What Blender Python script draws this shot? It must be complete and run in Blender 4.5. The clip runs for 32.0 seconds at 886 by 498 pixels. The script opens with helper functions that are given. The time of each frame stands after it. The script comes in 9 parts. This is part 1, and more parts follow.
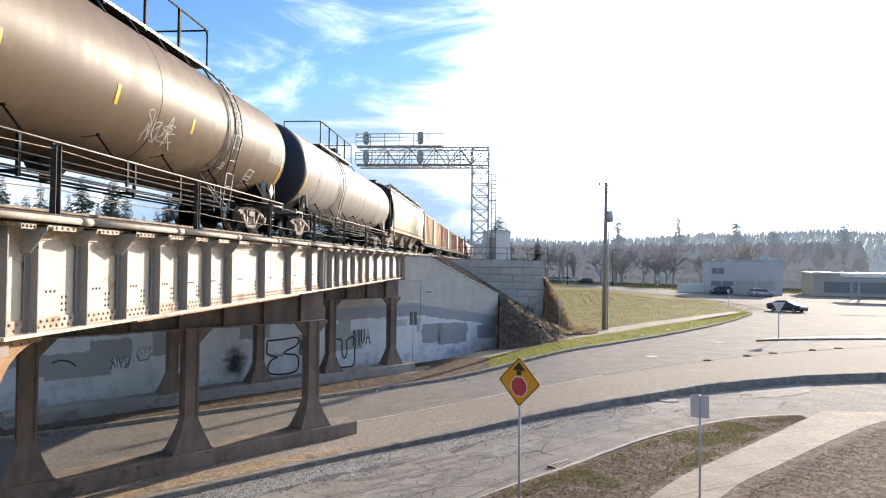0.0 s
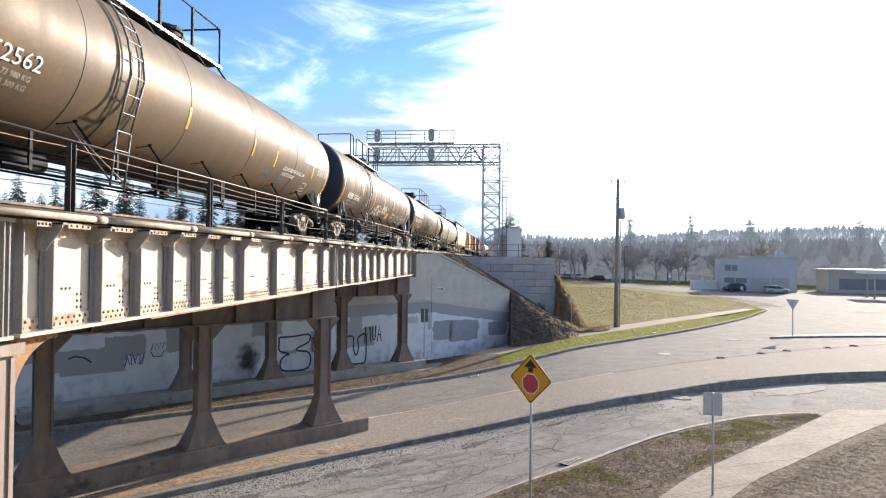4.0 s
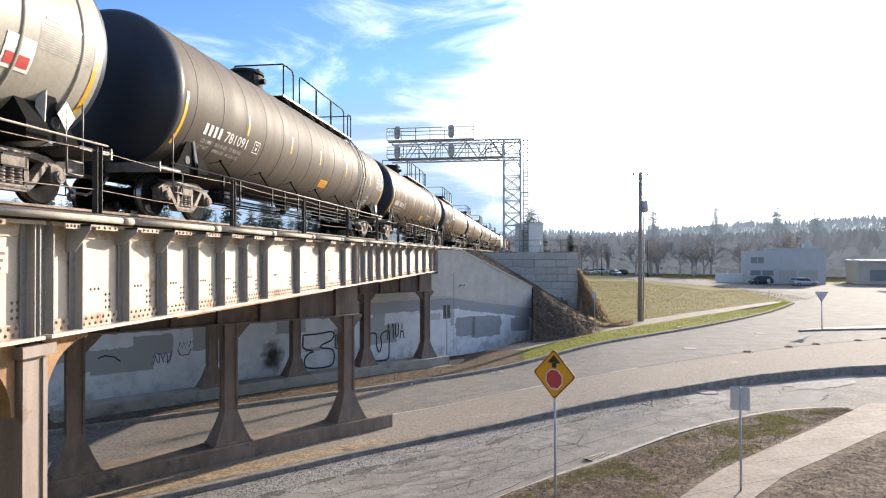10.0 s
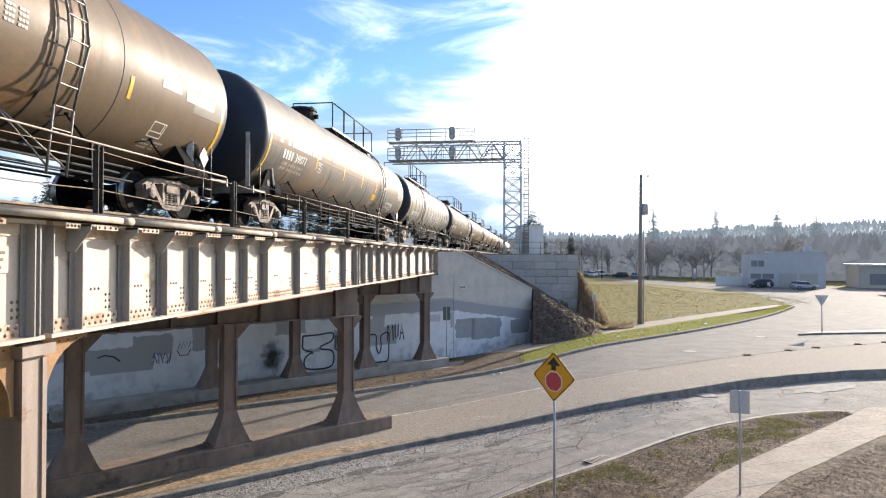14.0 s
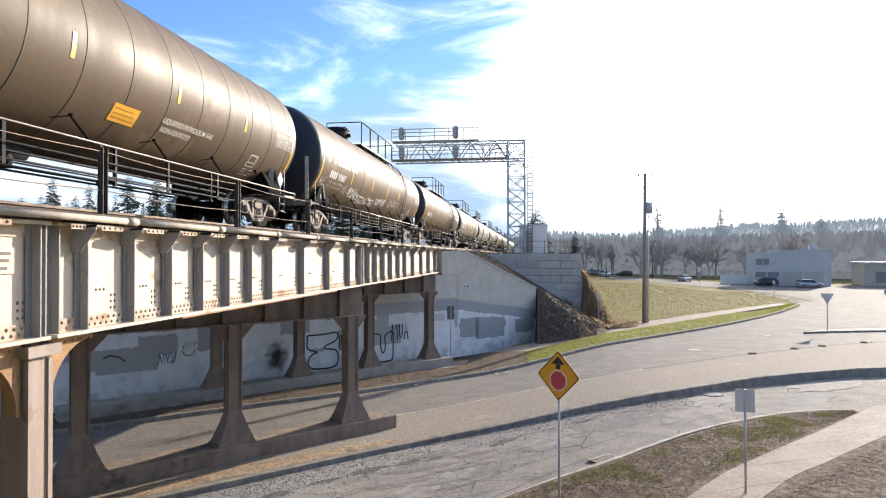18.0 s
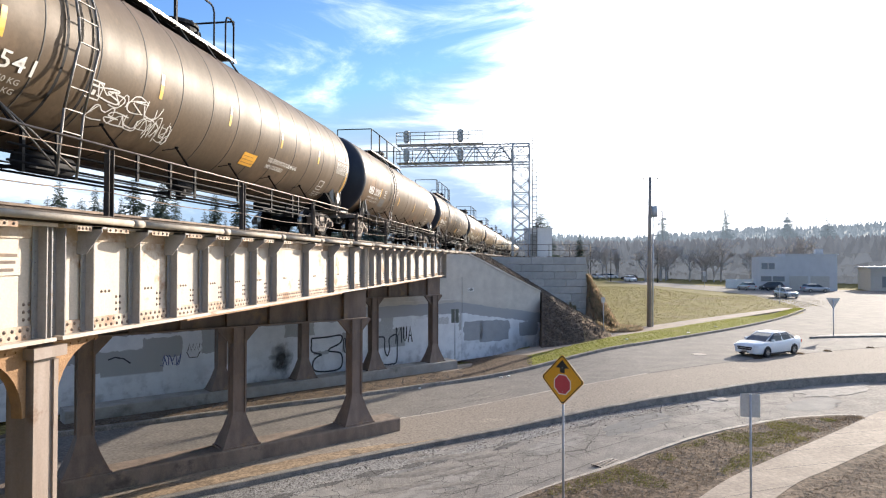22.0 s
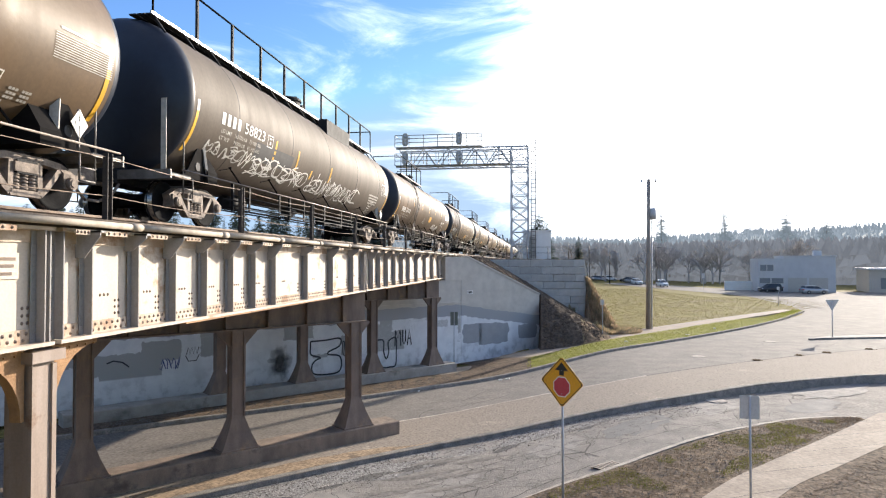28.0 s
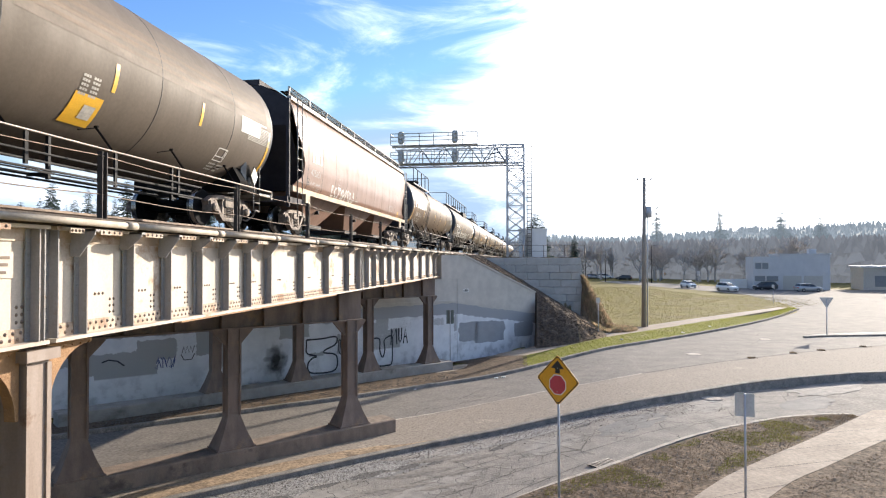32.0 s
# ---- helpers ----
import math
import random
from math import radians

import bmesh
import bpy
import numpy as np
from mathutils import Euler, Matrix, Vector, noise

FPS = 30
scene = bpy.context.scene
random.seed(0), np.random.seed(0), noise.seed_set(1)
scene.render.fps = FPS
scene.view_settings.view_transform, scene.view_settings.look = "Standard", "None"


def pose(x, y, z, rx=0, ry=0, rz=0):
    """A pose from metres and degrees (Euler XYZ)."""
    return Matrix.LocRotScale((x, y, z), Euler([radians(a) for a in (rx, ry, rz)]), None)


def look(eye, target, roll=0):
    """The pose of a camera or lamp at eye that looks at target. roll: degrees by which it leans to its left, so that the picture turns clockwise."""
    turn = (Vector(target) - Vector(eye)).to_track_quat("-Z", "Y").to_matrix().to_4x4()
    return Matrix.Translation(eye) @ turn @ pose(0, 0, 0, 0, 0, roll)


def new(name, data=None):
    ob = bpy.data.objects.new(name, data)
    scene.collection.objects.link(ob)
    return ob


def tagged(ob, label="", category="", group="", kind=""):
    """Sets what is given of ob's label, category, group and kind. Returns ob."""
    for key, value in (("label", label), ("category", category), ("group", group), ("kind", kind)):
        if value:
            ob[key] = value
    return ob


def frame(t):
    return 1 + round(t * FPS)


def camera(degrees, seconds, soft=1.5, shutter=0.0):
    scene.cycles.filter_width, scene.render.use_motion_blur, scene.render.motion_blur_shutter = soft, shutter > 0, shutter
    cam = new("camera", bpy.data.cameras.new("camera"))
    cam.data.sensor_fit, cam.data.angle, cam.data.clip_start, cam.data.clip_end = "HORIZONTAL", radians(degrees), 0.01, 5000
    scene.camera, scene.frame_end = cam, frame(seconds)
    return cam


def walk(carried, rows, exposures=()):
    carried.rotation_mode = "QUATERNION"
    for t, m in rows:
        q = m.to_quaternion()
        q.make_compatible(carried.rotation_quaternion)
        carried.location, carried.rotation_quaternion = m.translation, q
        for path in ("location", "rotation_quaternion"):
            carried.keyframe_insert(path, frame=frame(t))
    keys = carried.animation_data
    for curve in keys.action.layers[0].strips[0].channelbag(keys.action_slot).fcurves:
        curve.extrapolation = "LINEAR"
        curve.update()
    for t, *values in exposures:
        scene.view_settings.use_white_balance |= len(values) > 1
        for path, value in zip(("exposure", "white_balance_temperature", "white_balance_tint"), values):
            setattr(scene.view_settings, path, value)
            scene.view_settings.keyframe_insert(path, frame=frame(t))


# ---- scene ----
from mathutils import kdtree

# ---------------------------------------------------------------- camera
EYE = Vector((0.0, 0.0, 6.3))
cam = camera(69.51, 32.0, soft=1.15)
# seconds, turn to the left of the track's line, tilt up, lean to the left (degrees)
AIM = [
    (0, 4.88, 1.17, 0.67),
    (0.5, 4.93, 1.14, 0.55),
    (1, 5.17, 1.05, 0.50),
    (1.5, 5.30, 1.01, 0.48),
    (2, 5.32, 1.00, 0.45),
    (2.5, 5.45, 0.94, 0.46),
    (3, 5.70, 0.87, 0.47),
    (3.5, 5.82, 0.90, 0.57),
    (5.5, 6.06, 0.79, 0.52),
    (6, 6.27, 0.71, 0.40),
    (6.5, 6.36, 0.69, 0.38),
    (7, 6.46, 0.70, 0.27),
    (7.5, 6.66, 0.70, 0.17),
    (8, 6.86, 0.66, -0.00),
    (8.5, 7.16, 0.58, -0.09),
    (9, 7.49, 0.50, -0.15),
    (9.5, 7.72, 0.49, -0.15),
    (10, 7.79, 0.56, -0.15),
    (10.5, 7.78, 0.69, -0.03),
    (11, 7.66, 0.85, 0.11),
    (11.5, 7.54, 0.92, 0.10),
    (12, 7.54, 0.88, 0.03),
    (12.5, 7.64, 0.81, 0.00),
    (13, 7.73, 0.73, 0.08),
    (13.5, 7.82, 0.72, 0.11),
    (14, 7.81, 0.71, 0.15),
    (14.5, 7.78, 0.73, 0.08),
    (16.5, 8.14, 0.71, -0.03),
    (17, 8.09, 0.66, 0.01),
    (17.5, 8.10, 0.65, -0.05),
    (18, 8.16, 0.65, -0.05),
    (18.5, 8.18, 0.73, -0.11),
    (19, 8.16, 0.79, -0.04),
    (19.5, 8.18, 0.84, 0.06),
    (20, 8.27, 0.90, 0.15),
    (20.5, 8.41, 0.92, 0.10),
    (21, 8.55, 0.94, 0.09),
    (21.5, 8.60, 0.94, 0.09),
    (22, 8.56, 0.93, 0.15),
    (22.5, 8.49, 0.93, 0.17),
    (23, 8.44, 0.97, 0.16),
    (23.5, 8.37, 1.00, 0.19),
    (24, 8.35, 1.03, 0.20),
    (24.5, 8.38, 1.05, 0.14),
    (25, 8.44, 1.17, -0.13),
    (25.5, 8.48, 1.08, 0.11),
    (27.5, 8.47, 1.18, 0.07),
    (28, 8.46, 1.17, 0.00),
    (28.5, 8.35, 1.15, 0.10),
    (29, 8.14, 1.18, 0.15),
    (29.5, 7.94, 1.22, 0.13),
    (30, 7.87, 1.22, 0.07),
    (30.5, 7.93, 1.17, 0.01),
    (31, 8.05, 1.09, 0.00),
    (31.5, 8.10, 1.02, -0.02),
    (32, 8.10, 1.02, -0.06),]


def aim(turn, tilt, lean):
    a, b = radians(turn), radians(tilt)
    way = Vector((-math.sin(a) * math.cos(b), math.cos(a) * math.cos(b), math.sin(b)))
    return look(EYE, EYE + way * 10, lean)


EXPOSURE = 1.18
walk(cam, [(t, aim(a, b, c)) for t, a, b, c in AIM], exposures=[(0, EXPOSURE), (32, EXPOSURE)])

# ---------------------------------------------------------------- sky and sun
SUN_TURN, SUN_UP = 32.2, 18.0      # degrees to the right of the track's line, degrees up
sun_way = Vector((math.sin(radians(SUN_TURN)) * math.cos(radians(SUN_UP)),
                  math.cos(radians(SUN_TURN)) * math.cos(radians(SUN_UP)), math.sin(radians(SUN_UP))))
sun = new("sun", bpy.data.lights.new("sun", "SUN"))
sun.data.energy, sun.data.angle, sun.data.color = 4.4, radians(0.6), (1.0, 0.885, 0.745)
sun.matrix_world = look((0, 0, 60), Vector((0, 0, 60)) - sun_way)

world = bpy.data.worlds.new("world")
scene.world = world
world.use_nodes = True
wt = world.node_tree
wt.nodes.clear()


def wnode(kind, **kw):
    n = wt.nodes.new(kind)
    for k, v in kw.items():
        n.inputs[k].default_value = v
    return n


w_out = wnode("ShaderNodeOutputWorld")
w_bg = wnode("ShaderNodeBackground", Strength=0.15)
w_sky = wnode("ShaderNodeTexSky")
w_sky.sky_type, w_sky.sun_disc = "NISHITA", False
w_sky.sun_elevation, w_sky.sun_rotation = radians(SUN_UP), radians(SUN_TURN)
w_sky.air_density, w_sky.dust_density, w_sky.ozone_density = 1.0, 0.15, 3.5
# thin streaky cloud, thicker on the sun's side
w_co = wnode("ShaderNodeTexCoord")
w_map = wnode("ShaderNodeMapping")
w_map.inputs["Rotation"].default_value = (0, radians(-14), radians(-20))
w_map.inputs["Scale"].default_value = (1.6, 1.6, 7.0)
w_n = wnode("ShaderNodeTexNoise", Scale=1.5, Detail=9.0, Roughness=0.62, Distortion=0.9)
w_dot = wt.nodes.new("ShaderNodeVectorMath")
w_dot.operation = "DOT_PRODUCT"
w_dot.inputs[1].default_value = sun_way
w_near = wnode("ShaderNodeMapRange")
for k, v in (("From Min", 0.76), ("From Max", 0.97), ("To Min", -0.03), ("To Max", 0.5)):
    w_near.inputs[k].default_value = v
w_add = wt.nodes.new("ShaderNodeMath")
w_add.operation = "ADD"
w_ramp = wnode("ShaderNodeMapRange")
for k, v in (("From Min", 0.43), ("From Max", 0.77), ("To Min", 0.0), ("To Max", 0.97)):
    w_ramp.inputs[k].default_value = v
w_mix = wt.nodes.new("ShaderNodeMix")
w_mix.data_type = "RGBA"
w_mix.inputs["B"].default_value = (11.5, 11.6, 11.8, 1)
wt.links.new(w_co.outputs["Generated"], w_map.inputs["Vector"])
wt.links.new(w_map.outputs["Vector"], w_n.inputs["Vector"])
wt.links.new(w_co.outputs["Generated"], w_dot.inputs[0])
wt.links.new(w_dot.outputs["Value"], w_near.inputs["Value"])
wt.links.new(w_n.outputs["Fac"], w_add.inputs[0])
wt.links.new(w_near.outputs["Result"], w_add.inputs[1])
w_sep = wnode("ShaderNodeSeparateXYZ")
wt.links.new(w_co.outputs["Generated"], w_sep.inputs["Vector"])
w_low = wnode("ShaderNodeMapRange")          # haze near the horizon
for k, v in (("From Min", 0.02), ("From Max", 0.3), ("To Min", 0.03), ("To Max", 0.0)):
    w_low.inputs[k].default_value = v
wt.links.new(w_sep.outputs["Z"], w_low.inputs["Value"])
w_sum = wt.nodes.new("ShaderNodeMath")
w_sum.operation = "ADD"
wt.links.new(w_add.outputs["Value"], w_sum.inputs[0])
wt.links.new(w_low.outputs["Result"], w_sum.inputs[1])
wt.links.new(w_sum.outputs["Value"], w_ramp.inputs["Value"])
w_soft = wt.nodes.new("ShaderNodeMath")      # thin edges
w_soft.operation = "POWER"
w_soft.inputs[1].default_value = 1.9
wt.links.new(w_ramp.outputs["Result"], w_soft.inputs[0])
wt.links.new(w_soft.outputs["Value"], w_mix.inputs["Factor"])
w_hsv = wnode("ShaderNodeHueSaturation", Hue=0.51, Saturation=1.12, Value=0.76)
wt.links.new(w_sky.outputs["Color"], w_hsv.inputs["Color"])
w_cap = wt.nodes.new("ShaderNodeMix")       # pale blue haze evens out the low sky
w_cap.data_type, w_cap.blend_type = "RGBA", "DARKEN"
w_cap.inputs["Factor"].default_value = 1.0
w_cap.inputs["B"].default_value = (1.55, 2.15, 2.95, 1)
wt.links.new(w_hsv.outputs["Color"], w_cap.inputs["A"])
wt.links.new(w_cap.outputs["Result"], w_mix.inputs["A"])
wt.links.new(w_mix.outputs["Result"], w_bg.inputs["Color"])
wt.links.new(w_bg.outputs["Background"], w_out.inputs["Surface"])

# ---------------------------------------------------------------- materials


def mat(name, base, second=None, scale=3.0, amount=0.5, rough=0.7, metal=0.0, bump=0.0, fine=40.0,
        stretch=(1, 1, 1), third=None, third_scale=0.4, third_at=0.6, per_object=0.0, spread=0.12, gloss=0.5,
        vary=(0.93, 1.07), cracks=0.0):
    """A surface of two colours mixed by noise, a third in large patches, with relief and uneven gloss."""
    m = bpy.data.materials.new(name)
    m.use_nodes = True
    nt = m.node_tree
    b = nt.nodes["Principled BSDF"]
    b.inputs["Metallic"].default_value = metal
    b.inputs["Specular IOR Level"].default_value = gloss
    L = nt.links.new
    tc = nt.nodes.new("ShaderNodeTexCoord")
    mp = nt.nodes.new("ShaderNodeMapping")
    mp.inputs["Scale"].default_value = stretch
    L(tc.outputs["Object"], mp.inputs["Vector"])
    second = second or tuple(c * 0.72 for c in base)
    n1 = nt.nodes.new("ShaderNodeTexNoise")
    n1.inputs["Scale"].default_value, n1.inputs["Detail"].default_value = scale, 6
    n1.inputs["Roughness"].default_value = 0.62
    L(mp.outputs["Vector"], n1.inputs["Vector"])
    r1 = nt.nodes.new("ShaderNodeMapRange")
    r1.inputs["From Min"].default_value = 0.5 - spread
    r1.inputs["From Max"].default_value = 0.5 + spread
    r1.inputs["To Max"].default_value = amount
    L(n1.outputs["Fac"], r1.inputs["Value"])
    mix = nt.nodes.new("ShaderNodeMix")
    mix.data_type = "RGBA"
    mix.inputs["A"].default_value, mix.inputs["B"].default_value = (*base, 1), (*second, 1)
    L(r1.outputs["Result"], mix.inputs["Factor"])
    col = mix.outputs["Result"]
    if third:
        n3 = nt.nodes.new("ShaderNodeTexNoise")
        n3.inputs["Scale"].default_value, n3.inputs["Detail"].default_value = third_scale, 8
        n3.inputs["Roughness"].default_value = 0.65
        L(tc.outputs["Object"], n3.inputs["Vector"])
        r3 = nt.nodes.new("ShaderNodeMapRange")
        r3.inputs["From Min"].default_value = third_at
        r3.inputs["From Max"].default_value = third_at + 0.1
        L(n3.outputs["Fac"], r3.inputs["Value"])
        mx = nt.nodes.new("ShaderNodeMix")
        mx.data_type = "RGBA"
        mx.inputs["B"].default_value = (*third, 1)
        L(r3.outputs["Result"], mx.inputs["Factor"])
        L(col, mx.inputs["A"])
        col = mx.outputs["Result"]
    n2 = nt.nodes.new("ShaderNodeTexNoise")
    n2.inputs["Scale"].default_value, n2.inputs["Detail"].default_value = fine, 4
    L(tc.outputs["Object"], n2.inputs["Vector"])
    hs = nt.nodes.new("ShaderNodeHueSaturation")
    rv = nt.nodes.new("ShaderNodeMapRange")
    rv.inputs["From Min"].default_value, rv.inputs["From Max"].default_value = 0.3, 0.7
    rv.inputs["To Min"].default_value, rv.inputs["To Max"].default_value = vary
    L(n2.outputs["Fac"], rv.inputs["Value"])
    val = rv.outputs["Result"]
    if per_object:
        oi = nt.nodes.new("ShaderNodeObjectInfo")
        ro = nt.nodes.new("ShaderNodeMapRange")
        ro.inputs["To Min"].default_value, ro.inputs["To Max"].default_value = 1 - per_object, 1 + per_object
        L(oi.outputs["Random"], ro.inputs["Value"])
        mu = nt.nodes.new("ShaderNodeMath")
        mu.operation = "MULTIPLY"
        L(val, mu.inputs[0])
        L(ro.outputs["Result"], mu.inputs[1])
        val = mu.outputs["Value"]
    if cracks:              # a net of fine cracks, gathered in patches
        vo = nt.nodes.new("ShaderNodeTexVoronoi")
        vo.feature = "DISTANCE_TO_EDGE"
        vo.inputs["Scale"].default_value = cracks
        wv = nt.nodes.new("ShaderNodeMix")
        wv.data_type = "RGBA"
        wv.inputs["Factor"].default_value = 0.12
        L(tc.outputs["Object"], wv.inputs["A"])
        L(n1.outputs["Color"], wv.inputs["B"])
        L(wv.outputs["Result"], vo.inputs["Vector"])
        rc = nt.nodes.new("ShaderNodeMapRange")
        rc.inputs["From Min"].default_value, rc.inputs["From Max"].default_value = 0.006, 0.02
        rc.inputs["To Min"].default_value, rc.inputs["To Max"].default_value = 0.5, 1.0
        L(vo.outputs["Distance"], rc.inputs["Value"])
        nm = nt.nodes.new("ShaderNodeTexNoise")
        nm.inputs["Scale"].default_value, nm.inputs["Detail"].default_value = 0.35, 3
        L(tc.outputs["Object"], nm.inputs["Vector"])
        rm = nt.nodes.new("ShaderNodeMapRange")
        rm.inputs["From Min"].default_value, rm.inputs["From Max"].default_value = 0.5, 0.6
        L(nm.outputs["Fac"], rm.inputs["Value"])
        cm = nt.nodes.new("ShaderNodeMix")
        cm.inputs["A"].default_value = 1.0
        L(rm.outputs["Result"], cm.inputs["Factor"])
        L(rc.outputs["Result"], cm.inputs["B"])
        mc = nt.nodes.new("ShaderNodeMath")
        mc.operation = "MULTIPLY"
        L(val, mc.inputs[0])
        L(cm.outputs["Result"], mc.inputs[1])
        val = mc.outputs["Value"]
    L(val, hs.inputs["Value"])
    L(col, hs.inputs["Color"])
    L(hs.outputs["Color"], b.inputs["Base Color"])
    rr = nt.nodes.new("ShaderNodeMapRange")
    rr.inputs["To Min"].default_value, rr.inputs["To Max"].default_value = max(0.05, rough - 0.15), min(1, rough + 0.15)
    L(n1.outputs["Fac"], rr.inputs["Value"])
    L(rr.outputs["Result"], b.inputs["Roughness"])
    if bump:
        bp = nt.nodes.new("ShaderNodeBump")
        bp.inputs["Strength"].default_value, bp.inputs["Distance"].default_value = min(1, bump), 0.02
        L(n2.outputs["Fac"], bp.inputs["Height"])
        L(bp.outputs["Normal"], b.inputs["Normal"])
    return m


ASPHALT = mat("asphalt", (0.205, 0.186, 0.166), (0.16, 0.147, 0.134), 0.9, 0.8, 0.9, 0, 0.6, 9, gloss=0.1, third=(0.215, 0.193, 0.17), third_scale=0.22, third_at=0.55, vary=(0.75, 1.25))
ASPHALT2 = mat("worn_asphalt", (0.25, 0.229, 0.204), (0.19, 0.175, 0.159), 1.3, 0.8, 0.92, 0, 0.9, 22, gloss=0.1, third=(0.255, 0.232, 0.204), third_scale=0.3, third_at=0.55, vary=(0.72, 1.28), cracks=0.7)
AGGREGATE = mat("exposed_aggregate", (0.3, 0.256, 0.21), (0.175, 0.152, 0.13), 11, 0.9, 0.95, 0, 1.0, 11, gloss=0.1, third=(0.3, 0.258, 0.21), third_scale=0.5, vary=(0.45, 1.55))
CONCRETE = mat("concrete", (0.36, 0.34, 0.31), (0.26, 0.245, 0.22), 1.6, 0.7, 0.85, 0, 0.4, 45, third=(0.2, 0.19, 0.17), third_scale=0.6, third_at=0.58, gloss=0.06)
KERB = mat("kerb_concrete", (0.29, 0.265, 0.235), (0.18, 0.166, 0.15), 2.5, 0.9, 0.88, 0, 0.6, 22, third=(0.16, 0.148, 0.135), third_scale=1.1, third_at=0.58, vary=(0.75, 1.25), gloss=0.06)
DIRT = mat("dirt", (0.15, 0.112, 0.08), (0.08, 0.061, 0.046), 2.4, 0.9, 0.95, 0, 1.0, 10, third=(0.13, 0.1, 0.07), third_scale=0.5, vary=(0.35, 1.65), gloss=0.06)
PATH = mat("tan_concrete_path", (0.3, 0.25, 0.2), (0.235, 0.196, 0.16), 1.2, 0.8, 0.9, 0, 0.4, 10, third=(0.28, 0.235, 0.19), third_scale=0.7, third_at=0.58, gloss=0.15, vary=(0.82, 1.18))
KERB_PALE = mat("pale_kerb_concrete", (0.46, 0.41, 0.35), (0.3, 0.27, 0.235), 2.0, 0.9, 0.88, 0, 0.5, 25, third=(0.2, 0.18, 0.16), third_scale=1.3, third_at=0.6, vary=(0.75, 1.25), gloss=0.06)
BALLAST = mat("ballast", (0.16, 0.15, 0.14), (0.07, 0.066, 0.062), 8, 0.9, 0.95, 0, 1.0, 20, gloss=0.06)
SLOPE_ROCK = mat("slope_rock", (0.14, 0.108, 0.082), (0.065, 0.052, 0.042), 5, 0.9, 0.95, 0, 1.0, 14, gloss=0.06)
GRASS = mat("field_grass", (0.195, 0.158, 0.056), (0.125, 0.114, 0.036), 0.35, 0.9, 0.95, 0, 1.0, 7, third=(0.16, 0.13, 0.06), third_scale=0.12, third_at=0.52, vary=(0.4, 1.6), gloss=0.06)
LUSH = mat("verge_grass", (0.2, 0.195, 0.045), (0.14, 0.142, 0.034), 1.2, 0.9, 0.95, 0, 1.0, 12, third=(0.25, 0.21, 0.1), third_scale=0.4, third_at=0.55, vary=(0.55, 1.45), gloss=0.06)
STEEL_PAINT = mat("cream_girder_paint", (0.57, 0.485, 0.395), (0.47, 0.395, 0.32), 1.6, 0.85, 0.6, 0, 0.12, 30, (1, 1, 0.35), third=(0.34, 0.205, 0.115), third_scale=1.1, third_at=0.575)
FLANGE_PAINT = mat("rust_stained_girder_paint", (0.5, 0.41, 0.32), (0.36, 0.25, 0.165), 3.5, 0.9, 0.65, 0, 0.2, 30, (1, 0.6, 1), third=(0.27, 0.15, 0.08), third_scale=1.6, third_at=0.52)
# unlit faces of stiffeners and brackets put in as grey; rust patches on top
STEEL_GREY = mat("shade_grey_stiffener_paint", (0.29, 0.28, 0.275), (0.22, 0.195, 0.18), 2.2, 0.8, 0.6, 0, 0.2, 30, (1, 1, 0.3), third=(0.2, 0.11, 0.06), third_scale=1.5, third_at=0.62)
RUST = mat("rusty_brown_steel", (0.205, 0.148, 0.115), (0.135, 0.1, 0.08), 2.4, 0.9, 0.7, 0, 0.2, 30, (1, 1, 0.3), third=(0.26, 0.17, 0.1), third_scale=1.0, third_at=0.58)
BRIGHT_RUST = mat("orange_rust", (0.36, 0.2, 0.09), (0.25, 0.14, 0.07), 3, 0.9, 0.8, 0, 0.5, 30)
PIPE = mat("dull_conduit_pipe", (0.4, 0.345, 0.28), (0.27, 0.23, 0.185), 3, 0.8, 0.72, 0.0, 0.1, 30, gloss=0.25)
DARK_STEEL = mat("dark_steel", (0.018, 0.018, 0.02), (0.012, 0.012, 0.013), 3, 0.8, 0.7, 0.0, 0.2, 30, gloss=0.2)
RAIL_BROWN = mat("rail_steel", (0.12, 0.085, 0.06), (0.07, 0.05, 0.04), 6, 0.8, 0.6, 0.5, 0.2, 30)
GALV = mat("galvanised_steel", (0.46, 0.47, 0.49), (0.36, 0.37, 0.39), 4, 0.7, 0.5, 0.15, 0.1, 30)
SIGN_BACK = mat("sign_aluminium", (0.58, 0.56, 0.53), (0.5, 0.48, 0.45), 4, 0.6, 0.5, 0.0, 0.05, 20)
SIGN_YELLOW = mat("sign_yellow", (0.72, 0.36, 0.02), (0.66, 0.32, 0.02), 3, 0.5, 0.45, 0, 0.03, 20)
SIGN_RED = mat("sign_red", (0.5, 0.06, 0.075), (0.44, 0.05, 0.065), 3, 0.5, 0.45)
SIGN_BLACK = mat("sign_black", (0.02, 0.02, 0.02), None, 3, 0.5, 0.45)
WHITE = mat("white_paint", (0.78, 0.77, 0.74), (0.7, 0.69, 0.65), 2, 0.6, 0.5)
WOOD_POLE = mat("pole_wood", (0.32, 0.28, 0.24), (0.21, 0.18, 0.155), 4, 0.9, 0.9, 0, 0.6, 30, (6, 6, 0.4))
TIE = mat("tie_wood", (0.085, 0.065, 0.05), (0.05, 0.04, 0.033), 4, 0.9, 0.9, 0, 0.6, 30)
BLOCK = mat("block_concrete", (0.46, 0.45, 0.425), (0.37, 0.36, 0.34), 2.0, 0.7, 0.9, 0, 0.5, 30, per_object=0.1, gloss=0.06)
NEEDLES = mat("conifer_needles", (0.1, 0.125, 0.105), (0.066, 0.086, 0.072), 0.6, 0.9, 0.95, 0, 0, 6, gloss=0.06)
